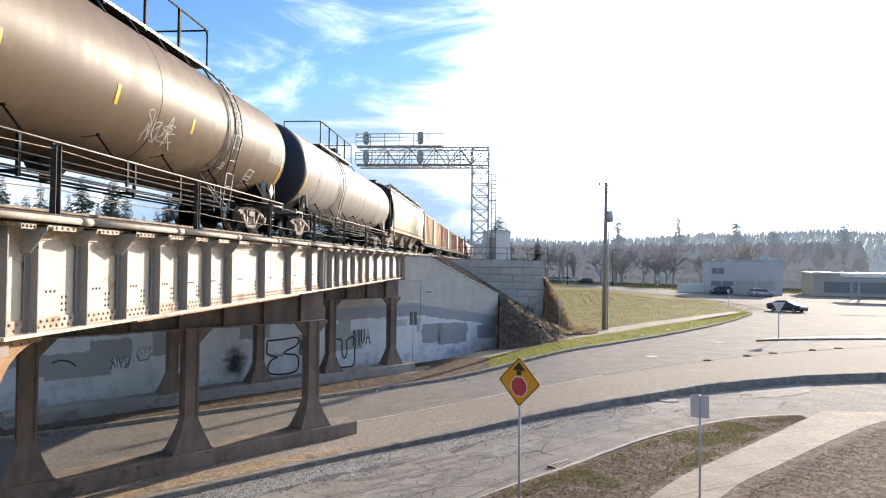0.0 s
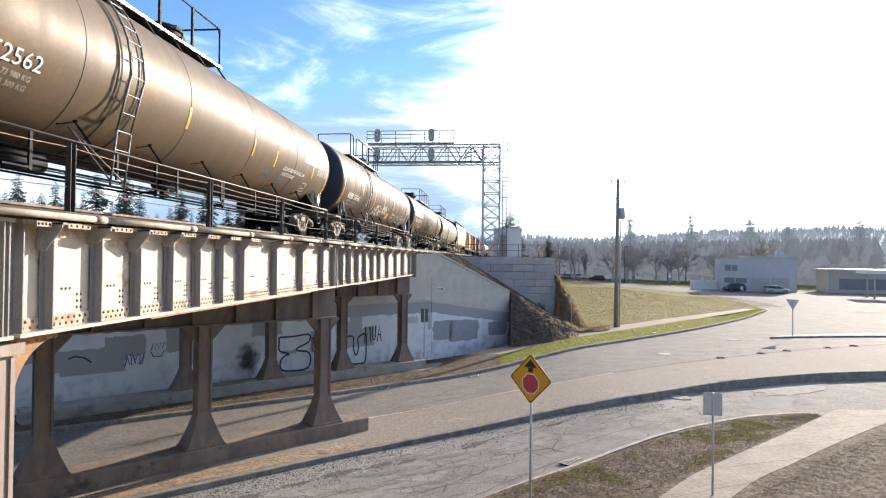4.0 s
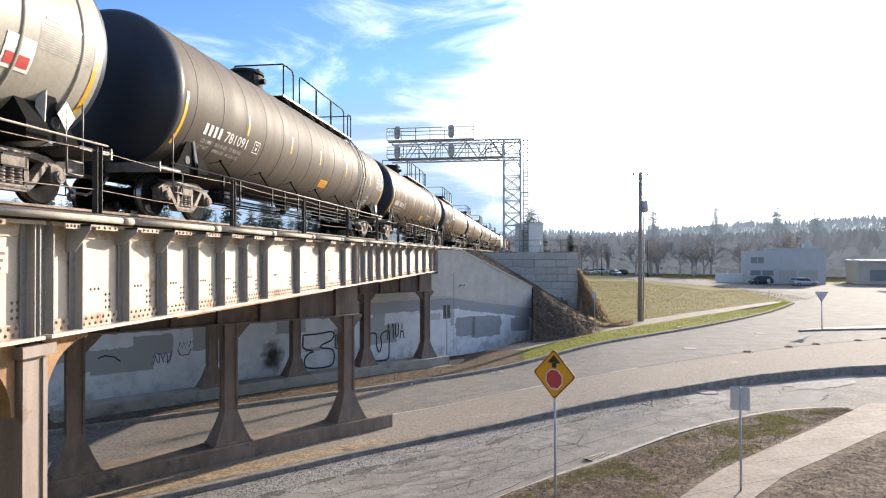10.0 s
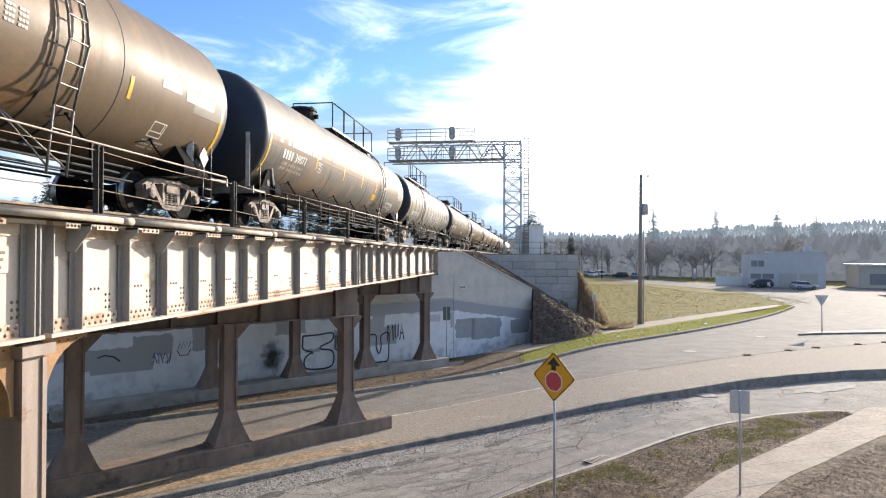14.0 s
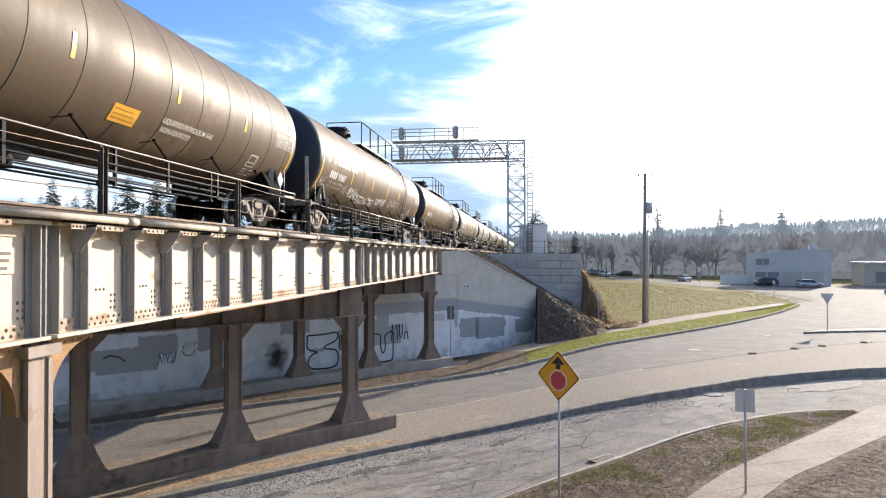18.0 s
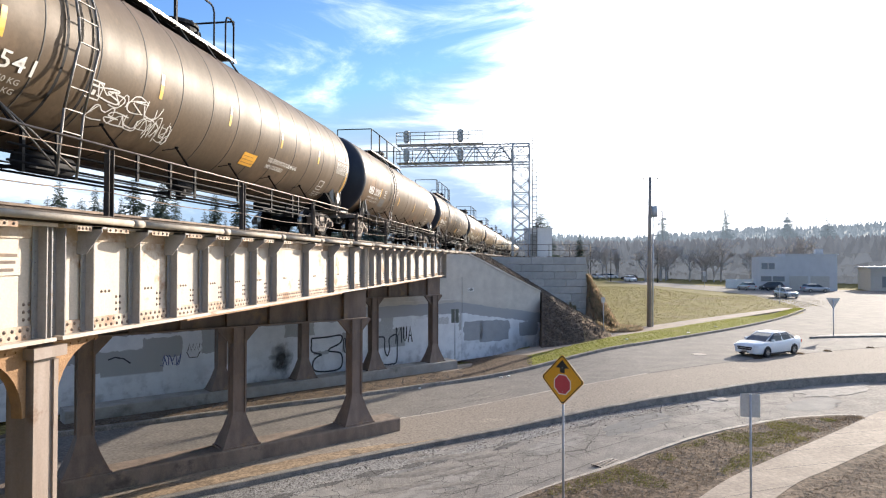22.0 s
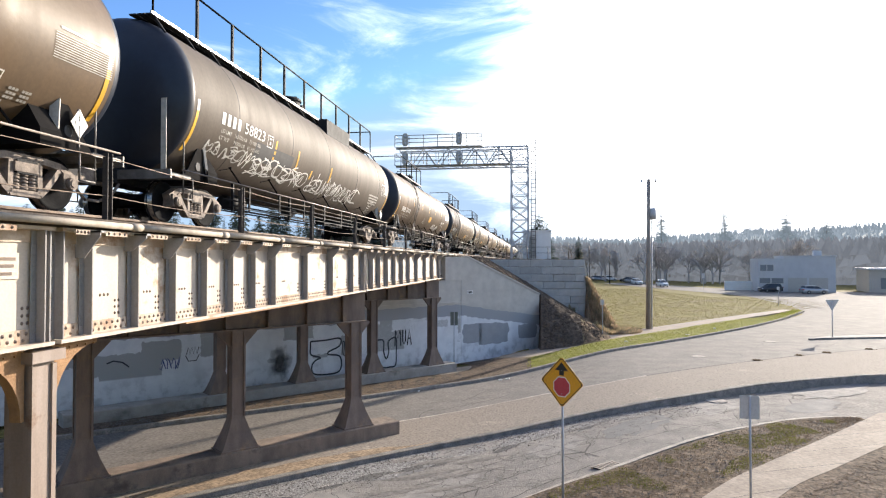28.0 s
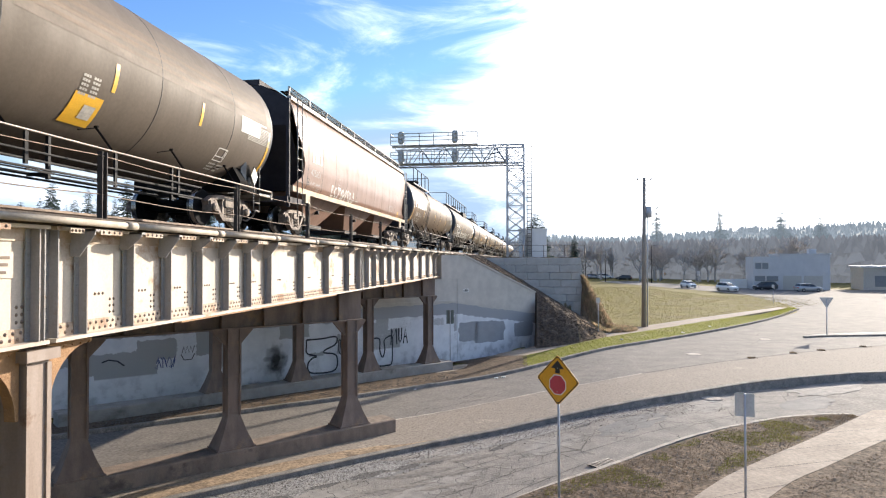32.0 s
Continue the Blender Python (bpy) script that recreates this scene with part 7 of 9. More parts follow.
def rounded(cx, cz, s, r=0.08):
    out = []
    for k, (dx, dz) in enumerate(((1, 0), (0, 1), (-1, 0), (0, -1))):
        for a in (-30, 0, 30):
            q = radians(90 * k + a)
            out.append((cx + dx * (s - r * 1.4) + r * math.cos(q), cz + dz * (s - r * 1.4) + r * math.sin(q)))
    return out


bm = bmesh.new()
prism(bm, rounded(0, zc, s), -0.006, 0.0)
part("plate", bm, SIGN_YELLOW, warn)
bm = bmesh.new()
o, i_ = rounded(0, zc, s * 0.975), rounded(0, zc, s * 0.925)
quads(bm, [[(x, -0.008, z) for x, z in o] + [(o[0][0], -0.008, o[0][1])], [(x, -0.008, z) for x, z in i_] + [(i_[0][0], -0.008, i_[0][1])]])
part("border", bm, SIGN_BLACK, warn)
bm = bmesh.new()
prism(bm, [(0.27 * math.cos(radians(22.5 + 45 * k)), zc - 0.12 + 0.275 * math.sin(radians(22.5 + 45 * k))) for k in range(8)], -0.010, -0.004)
part("octagon_rim", bm, WHITE, warn)
bm = bmesh.new()
prism(bm, [(0.245 * math.cos(radians(22.5 + 45 * k)), zc - 0.12 + 0.25 * math.sin(radians(22.5 + 45 * k))) for k in range(8)], -0.013, -0.006)
part("octagon", bm, SIGN_RED, warn, "red octagon symbol")
bm = bmesh.new()
prism(bm, [(0, zc + 0.5), (0.2, zc + 0.29), (0.07, zc + 0.29), (0.07, zc + 0.17), (-0.07, zc + 0.17), (-0.07, zc + 0.29), (-0.2, zc + 0.29)], -0.012, -0.005)
part("arrow", bm, SIGN_BLACK, warn, "black arrow symbol")
bm = bmesh.new()
for z in (zc + 0.3, zc - 0.3):
    rod(bm, (0, -0.015, z), (0, 0.08, z), 0.012, 6)
part("bolts", bm, GALV, warn)


def back_sign(x, y, w, h, top, rz=10, label="blank grey back of a small road sign on a post", back=None):
    t = sign_post("road_sign", label, x, y, top, 0.028, rz)
    bm = bmesh.new()
    prism(bm, [(-w / 2, top - h + 0.03), (w / 2, top - h + 0.03), (w / 2 , top - 0.02), (w / 2 - 0.03, top), (-w / 2 + 0.03, top), (-w / 2, top - 0.02)], 0.065, 0.07)
    part("plate", bm, back or SIGN_BACK, t)
    return t


back_sign(5.25, 17.05, 0.46, 0.62, 2.75, -8)
back_sign(-5.66, 43.2, 0.5, 0.95, 3.5, 10, "dull greenish back of a small road sign by the wall", mat("dull_green_sign_back", (0.17, 0.19, 0.165), (0.12, 0.14, 0.12), 3, 0.7, 0.7))
back_sign(4.95, 51.0, 0.3, 0.45, 3.2, 10)
back_sign(33.7, 96.6, 0.4, 0.5, 2.6, 10)
back_sign(36.7, 150.3, 1.1, 1.1, 3.6, 45, "pale diamond road sign back far off")
t = sign_post("yield_sign", "grey back of a triangular yield sign on the island", 23.15, 54.9, 3.0, 0.04, -10)
bm = bmesh.new()
prism(bm, [(-0.5, 3.1), (0, 2.2), (0.5, 3.1)], 0.06, 0.07)
part("plate", bm, SIGN_BACK, t)
# small kerbed island
isl = [(20.9, 53.4), (23, 54.3), (27.7, 55.6), (34, 57)]
kerb("kerb_island", isl, 30, 0.16, 0.15, 0.1, KERB, "concrete island kerb", 1)
sheet("pavement_island", isl, [(20.9, 53.5), (23, 55.4), (27.7, 57.4), (34, 59.5)], CONCRETE, 0.14, "concrete traffic island", 20, 3)

road_users = []

# ---------------------------------------------------------------- far country


def conifer_mesh(seed, h, spread, mat_n=None):
    """A conifer: tapered trunk, whorls of drooping boughs made of small sprays."""
    rnd = random.Random(seed)
    V, F, MI = [], [], []
    def tri(a, b, c, mi):
        i = len(V)
        V.extend((a, b, c))
        F.append((i, i + 1, i + 2))
        MI.append(mi)
    n = 6
    for k in range(n):
        a0, a1 = 2 * math.pi * k / n, 2 * math.pi * (k + 1) / n
        r = h * 0.016
        tri((r * math.cos(a0), r * math.sin(a0), 0), (r * math.cos(a1), r * math.sin(a1), 0), (0, 0, h), 0)
    z = h * rnd.uniform(0.1, 0.2)
    while z < h * 0.985:
        f = 1 - z / h
        L = spread * h * (f ** 0.62) * rnd.uniform(0.65, 1.1)
        m = 9 + int(8 * f)
        for k in range(m):
            if rnd.random() < 0.12:
                continue
            a = 2 * math.pi * (k + rnd.random()) / m
            l = L * rnd.uniform(0.55, 1.15)
            dx, dy = math.cos(a), math.sin(a)
            px, py = -dy, dx
            drop = l * rnd.uniform(-0.15, 0.4)
            steps = 5 if f > 0.3 else 3
            for s in range(steps):
                t0, t1 = s / steps, (s + 1.25) / steps
                w = l * 0.2 * (1 - 0.5 * t0) * rnd.uniform(0.7, 1.3)
                c0 = (dx * l * t0, dy * l * t0, z - drop * t0 * t0)
                c1 = (dx * l * t1, dy * l * t1, z - drop * t1 * t1 + rnd.uniform(-0.1, 0.1) * l)
                tri((c0[0], c0[1], c0[2] + 0.05 * l), (c1[0] + px * w, c1[1] + py * w, c1[2] - 0.12 * l), (c1[0] * 1.04, c1[1] * 1.04, c1[2]), 1)
                tri((c0[0], c0[1], c0[2] + 0.05 * l), (c1[0] * 1.04, c1[1] * 1.04, c1[2]), (c1[0] - px * w, c1[1] - py * w, c1[2] - 0.12 * l), 1)
        z += h * rnd.uniform(0.012, 0.018)
    return V, F, MI


def split_tree(name, seed, h, spread, needles=None):
    V, F, MI = conifer_mesh(seed, h, spread)
    out = []
    for mi, m in ((0, BARK), (1, needles or NEEDLES)):
        me = bpy.data.meshes.new(name)
        keep = [f for f, k in zip(F, MI) if k == mi]
        idx = {}
        vs = []
        fs = []
        for f in keep:
            g = []
            for v in f:
                if v not in idx:
                    idx[v] = len(vs)
                    vs.append(V[v])
                g.append(idx[v])
            fs.append(g)
        me.from_pydata(vs, [], fs)
        me.materials.append(m)
        out.append(me)
    return out


CONIFERS = [split_tree("conifer", 11 + k, 1.0, sp) for k, sp in enumerate((0.17, 0.2, 0.15, 0.23, 0.19))]


def conifer(x, y, h, kind, base=None, label="dark green conifer with an uneven crown", wide=1.0, shapes=None):
    z = land_z(x, y) - 0.1 if base is None else base
    t = thing("conifer", label, "tree", "conifers", at=pose(x, y, z, 0, 0, (x * 37 + y * 91) % 360))
    for nm, me in zip(("trunk", "crown"), (shapes or CONIFERS)[kind % 5]):
        shared(nm, me, t, Matrix.Diagonal((h * wide, h * wide, h, 1)))
    return t


rnd = random.Random(77)
# row beyond the bridge, seen under the train
for i in range(46):
    a = -48 + i * 0.76 + rnd.uniform(-0.3, 0.3)
    D = rnd.uniform(94, 132)
    x, y = D * math.tan(radians(a)) * 0.9, D * 0.9
    if a > -14:
        continue
    conifer(x, y, rnd.uniform(11.0, 17.0) + (1.5 if a < -30 else 0), i, 1.0, "tall dark conifer beyond the railway", rnd.uniform(0.8, 1.1))
for x, y, h, k in ((0.3, 152, 16.5, 3), (1.9, 150, 14.5, 0), (10.6, 172, 12, 2)):
    conifer(x, y, h, k, 1.5, wide=1.3)
# wooded ridge on the skyline


def haze_glow(m, colour, low, high):
    """Paint haze on a far backdrop as faint emission, uneven from tree to tree."""
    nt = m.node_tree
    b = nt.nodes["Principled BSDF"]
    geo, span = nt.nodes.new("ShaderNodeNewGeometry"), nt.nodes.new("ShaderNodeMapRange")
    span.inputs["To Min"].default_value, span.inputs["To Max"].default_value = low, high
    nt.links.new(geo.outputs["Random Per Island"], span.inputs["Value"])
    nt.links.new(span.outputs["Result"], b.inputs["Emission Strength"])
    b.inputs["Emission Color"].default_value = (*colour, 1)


# distant hill and conifers: bluish haze put in as emission
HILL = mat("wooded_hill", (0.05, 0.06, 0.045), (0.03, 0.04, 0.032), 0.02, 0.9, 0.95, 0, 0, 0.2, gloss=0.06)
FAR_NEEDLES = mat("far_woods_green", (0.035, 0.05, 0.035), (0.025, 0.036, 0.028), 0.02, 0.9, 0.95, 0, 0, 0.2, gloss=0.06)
haze_glow(HILL, (0.66, 0.77, 0.92), 0.18, 0.2)
haze_glow(FAR_NEEDLES, (0.66, 0.77, 0.92), 0.16, 0.23)
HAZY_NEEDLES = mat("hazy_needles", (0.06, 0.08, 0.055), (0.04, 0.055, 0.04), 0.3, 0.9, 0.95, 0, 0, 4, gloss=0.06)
haze_glow(HAZY_NEEDLES, (0.62, 0.74, 0.9), 0.1, 0.16)
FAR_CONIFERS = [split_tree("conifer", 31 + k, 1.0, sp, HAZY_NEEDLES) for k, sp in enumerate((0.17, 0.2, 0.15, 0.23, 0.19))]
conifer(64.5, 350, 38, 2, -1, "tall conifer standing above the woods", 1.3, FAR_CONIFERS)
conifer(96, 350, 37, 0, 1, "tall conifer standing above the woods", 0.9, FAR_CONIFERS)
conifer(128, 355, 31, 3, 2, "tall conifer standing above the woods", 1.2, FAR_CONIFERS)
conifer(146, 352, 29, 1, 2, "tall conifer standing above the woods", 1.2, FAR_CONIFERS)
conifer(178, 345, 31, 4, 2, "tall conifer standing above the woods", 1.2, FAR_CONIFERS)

bm = bmesh.new()


def ridge_z(x):
    return 34 + 18 * smooth01((x - 50) / 420) + 4 * noise.noise((x * 0.012, 0, 0)) + 6 * smooth01((-x - 60) / 500)


rows = []
for f, dy in ((0.0, 640), (0.35, 760), (0.8, 880), (1.0, 960), (0.9, 1400)):
    rows.append([(x, dy + 20 * noise.noise((x * 0.01, dy, 0)), max(0.2, f * ridge_z(x))) for x in range(-1400, 1500, 25)])
quads(bm, rows)
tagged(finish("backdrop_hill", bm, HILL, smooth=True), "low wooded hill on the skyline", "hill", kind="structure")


def woods(name, label, count, place, size, material=NEEDLES, seed=1, bushy=False):
    """Far trees joined into one: slim ragged cones, or broad rounded crowns."""
    rnd = random.Random(seed)
    V, F = [], []
    for i in range(count):
        x, y, z = place(rnd)
        h = rnd.uniform(*size)
        r = h * rnd.uniform(0.13, 0.22)
        for tier in range(4):
            z0, z1 = h * (0.08 + 0.22 * tier), h * (0.48 + 0.175 * tier)
            rr = r * (1 - 0.21 * tier)
            if bushy:
                z0, z1, rr = h * (0.02 + 0.2 * tier), h * (0.34 + 0.21 * tier), r * (1.2, 1.6, 1.35, 0.85)[tier]
            b = len(V)
            n = 7
            for k in range(n):
                a = 2 * math.pi * (k + rnd.uniform(-0.3, 0.3)) / n
                q = rr * rnd.uniform(0.65, 1.25)
                V.append((x + q * math.cos(a), y + q * math.sin(a), z + z0 + h * rnd.uniform(-0.05, 0.05)))
            V.append((x, y, z + min(h, z1)))
            for k in range(n):
                F.append((b + k, b + (k + 1) % n, b + n))
    me = bpy.data.meshes.new(name)
    me.from_pydata(V, [], F)
    me.materials.append(material)
    return tagged(new(name, me), label, "woods", kind="stuff")


def on_ridge(r):
    x = r.uniform(-900, 1000)
    return x, r.uniform(930, 1000), ridge_z(x) * 0.97 - 4


def on_slope(r):
    x = r.uniform(-500, 800)
    f = r.random()
    return x, 650 + 300 * f, ridge_z(x) * (0.05 + 0.9 * f) - 3


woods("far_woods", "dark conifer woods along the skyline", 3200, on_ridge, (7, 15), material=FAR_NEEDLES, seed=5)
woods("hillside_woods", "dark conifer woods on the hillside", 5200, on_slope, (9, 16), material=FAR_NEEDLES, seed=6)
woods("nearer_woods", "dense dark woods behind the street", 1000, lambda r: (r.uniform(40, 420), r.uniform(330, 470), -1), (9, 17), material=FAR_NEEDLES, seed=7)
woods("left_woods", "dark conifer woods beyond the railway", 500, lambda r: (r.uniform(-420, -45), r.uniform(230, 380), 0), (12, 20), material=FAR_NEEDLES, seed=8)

# bare trees along the street: trunks and twig sprays
# very pale twigs: haze is put into the base colour
TWIG = mat("bare_twigs", (0.5, 0.46, 0.43), (0.38, 0.35, 0.33), 1.0, 0.9, 0.95, gloss=0.06)


def bare_tree_mesh(seed):
    rnd = random.Random(seed)
    V, F = [], []
    def quad(a, b, w):
        d = (b - a)
        s = d.cross(Vector((rnd.uniform(-1, 1), rnd.uniform(-1, 1), rnd.uniform(-0.3, 0.3)))).normalized() * w
        i = len(V)
        V.extend((tuple(a - s), tuple(a + s), tuple(b + s * 0.55), tuple(b - s * 0.55)))
        F.append((i, i + 1, i + 2, i + 3))
    def grow(p, d, l, w, n):
        q = p + d * l
        quad(p, q, w)
        quad(p, q, w)
        if n == 0:
            return
        for k in range(4 if n > 2 else 5):
            e = (d + Vector((rnd.uniform(-0.8, 0.8), rnd.uniform(-0.8, 0.8), rnd.uniform(-0.25, 0.6)))).normalized()
            grow(p.lerp(q, rnd.uniform(0.45, 1.0)), e, l * rnd.uniform(0.55, 0.8), w * 0.55, n - 1)
    grow(Vector((0, 0, 0)), Vector((0, 0, 1)), 0.3, 0.02, 4)
    zs = max(v[2] for v in V)
    me = bpy.data.meshes.new("bare_tree")
    me.from_pydata([(x / zs, y / zs, z / zs) for x, y, z in V], [], F)
    me.materials.append(TWIG)
    return me


# brush behind the street also gets its haze as emission
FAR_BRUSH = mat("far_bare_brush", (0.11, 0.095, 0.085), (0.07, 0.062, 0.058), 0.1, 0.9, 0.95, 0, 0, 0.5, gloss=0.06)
haze_glow(FAR_BRUSH, (0.66, 0.72, 0.82), 0.09, 0.135)
BARE = [bare_tree_mesh(s) for s in (1, 2, 3)]
rnd = random.Random(15)
for i in range(44):
    x = rnd.uniform(8, 62)
    y = rnd.uniform(190, 235) - max(0, x - 30) * 0.9
    if 40 < x < 62 and y < 158:
        y += 30
    h = rnd.uniform(8, 13)
    t = thing("bare_tree", "leafless grey brown street tree", "tree", "bare trees", at=pose(x, y, 0.1, 0, 0, rnd.uniform(0, 360)))
    shared("crown", BARE[i % 3], t, Matrix.Diagonal((h * 1.1, h * 1.1, h, 1)))

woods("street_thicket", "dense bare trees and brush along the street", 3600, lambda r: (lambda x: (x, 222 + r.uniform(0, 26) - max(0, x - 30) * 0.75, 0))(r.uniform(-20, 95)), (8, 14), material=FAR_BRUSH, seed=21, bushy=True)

# street behind the field, building, canopy
sheet("road_street", [(-40, 250), (10, 222), (20, 180), (27, 155), (36, 122), (38, 102), (36, 88), (34, 84)],
      [(-40, 262), (18, 236), (30, 190), (40, 158), (56, 128), (62, 108), (60, 92), (58, 84)], ASPHALT, 0.03, "pale grey street behind the grass field", 60, 6)
# pane colour lightened to hold the sky's reflection
PALE_GLASS = mat("sky_tinted_window_glass", (0.2, 0.215, 0.23), (0.15, 0.16, 0.175), 1, 0.5, 0.1)
RENDER_GREY = mat("pale_grey_rendered_wall", (0.52, 0.52, 0.52), (0.45, 0.45, 0.455), 0.6, 0.7, 0.8, 0, 0.1, 10)
bld = thing("white_building", "white two-storey commercial building with garage doors", "building", at=pose(44.8, 139.5, 0.1, 0, 0, -8))
bm = bmesh.new()
box(bm, 0, 4.9, 0, 9, 0, 6.9)
part("front_block", bm, RENDER_GREY, bld)
bm = bmesh.new()
box(bm, 4.9, 14.2, 0.4, 10, 0, 7.3)
part("garage_block", bm, RENDER_GREY, bld)
GLASS = mat("dark_window_glass", (0.03, 0.035, 0.04), None, 2, 0.5, 0.12)
for x0, x1, z0, z1 in ((0.4, 1.5, 4.4, 5.6), (1.7, 2.8, 4.4, 5.6), (0.3, 2.2, 1.9, 2.9), (2.5, 4.6, 1.9, 2.9)):
    bm = bmesh.new()
    box(bm, x0 - 0.08, x1 + 0.08, -0.06, -0.02, z0 - 0.08, z1 + 0.08)
    w = part("window", bm, FADED, bld)
    bm = bmesh.new()
    box(bm, x0, x1, -0.08, -0.05, z0, z1)
    part("pane", bm, PALE_GLASS, w)
for x0 in (5.6, 9.4):
    bm = bmesh.new()
    box(bm, x0, x0 + 3.4, 0.34, 0.4, 0.1, 3.0)
    part("garage_door", bm, FADED, bld)
bm = bmesh.new()
box(bm, 4.7, 14.4, 0.2, 10.1, 7.3, 7.5)
part("parapet", bm, RENDER_GREY, bld)
bm = bmesh.new()
box(bm, 11, 12.4, 3, 4.4, 7.5, 8.5)
part("roof_unit", bm, GALV, bld)
shed = thing("white_shed", "low white fence screen beside the building", "fence", at=pose(40, 146, 0.1))
bm = bmesh.new()
box(bm, 0, 5.6, 0, 0.2, 0, 2.1)
part("panel", bm, WHITE, shed)
can = thing("fuel_canopy", "flat white forecourt canopy on posts", "canopy", at=pose(62, 118, 0.1, 0, 0, -15))
bm = bmesh.new()
box(bm, 0, 16, 0, 8, 4.4, 5.1)
part("roof", bm, WHITE, can)
for x in (1.5, 14.5):
    for y in (1.5, 6.5):
        bm = bmesh.new()
        rod(bm, (x, y, 0), (x, y, 4.4), 0.15, 8)
        part("post", bm, GALV, can)
shop = thing("dark_shop", "low dark shop building behind the forecourt", "building", at=pose(66, 140, 0.1, 0, 0, -12))
bm = bmesh.new()
box(bm, 0, 30, 0, 10, 0, 4.6)
part("wall", bm, FADED, shop)
bm = bmesh.new()
box(bm, -0.5, 30.5, -0.6, 10.4, 4.6, 5.0)
part("roof", bm, GALV, shop)
bm = bmesh.new()
box(bm, 2, 26, -0.05, 0.0, 0.8, 3.0)
part("window", bm, PALE_GLASS, shop)
# far street poles
for x, y, h in ((16, 205, 10), (20, 185, 9), (31, 176, 10), (24, 230, 9)):
    t = thing("street_pole", "dark street light pole", "street pole", "street poles", at=pose(x, y, 0.1))
    bm = bmesh.new()
    rod(bm, (0, 0, 0), (0, 0, h), 0.13, 6, 0.08)
    rod(bm, (0, 0, h), (1.6, 0, h + 0.2), 0.06, 5)
    part("post", bm, DARK_STEEL, t)
# low houses among the far trees
for x, y, w, h in ((6, 236, 9, 3.4), (17, 250, 12, 3.6), (-6, 255, 10, 4)):
    t = thing("far_house", "small pale house among the trees", "house", "far houses", at=pose(x, y, 0.2))
    bm = bmesh.new()
    box(bm, 0, w, 0, 7, 0, h)
    part("wall", bm, FADED, t)
    bm = bmesh.new()
    m = Matrix.Rotation(math.pi / 2, 4, "Z")
    prism(bm, [(-0.4, h), (7.4, h), (3.5, h + 2.2)], -w - 0.4, 0.4, m)
    part("roof", bm, DARK_STEEL, t)

# ---------------------------------------------------------------- road vehicles
CAR_WHITE = mat("white_car_paint", (0.8, 0.8, 0.79), (0.76, 0.76, 0.75), 1, 0.4, 0.18)
CAR_SILVER = mat("silver_car_paint", (0.42, 0.43, 0.44), (0.38, 0.39, 0.4), 1, 0.4, 0.22, 0.4)
CAR_DARK = mat("dark_car_paint", (0.035, 0.037, 0.042), (0.03, 0.03, 0.035), 1, 0.4, 0.18)
TYRE = mat("tyre_rubber", (0.02, 0.02, 0.02), (0.03, 0.03, 0.03), 8, 0.6, 0.85)
RIM = mat("alloy_rim", (0.5, 0.5, 0.5), (0.4, 0.4, 0.4), 6, 0.5, 0.3, 0.8)
LENS = mat("headlight_lens", (0.75, 0.76, 0.78), None, 2, 0.3, 0.1)
TAIL = mat("tail_lens", (0.4, 0.02, 0.02), None, 2, 0.3, 0.15)
BLACK = mat("black_trim", (0.015, 0.015, 0.016), None, 4, 0.4, 0.4)
spinning = []

bm = bmesh.new()
lathe(bm, [(0.21, -0.09), (0.3, -0.105), (0.335, -0.08), (0.335, 0.08), (0.3, 0.105), (0.21, 0.09)], 24, Matrix.Rotation(math.pi / 2, 4, "X"))
TYRE_ME = mesh_of("tyre", bm, TYRE)
bm = bmesh.new()
rod(bm, (0, -0.075, 0), (0, 0.06, 0), 0.05, 10)
lathe(bm, [(0.215, -0.085), (0.19, -0.06), (0.19, 0.085)], 20, Matrix.Rotation(math.pi / 2, 4, "X"))
for k in range(5):
    m = Matrix.Rotation(2 * math.pi * k / 5, 4, "Y")
    box(bm, 0.02, 0.2, -0.075, -0.045, -0.03, 0.03, m)
RIM_ME = mesh_of("rim", bm, RIM)


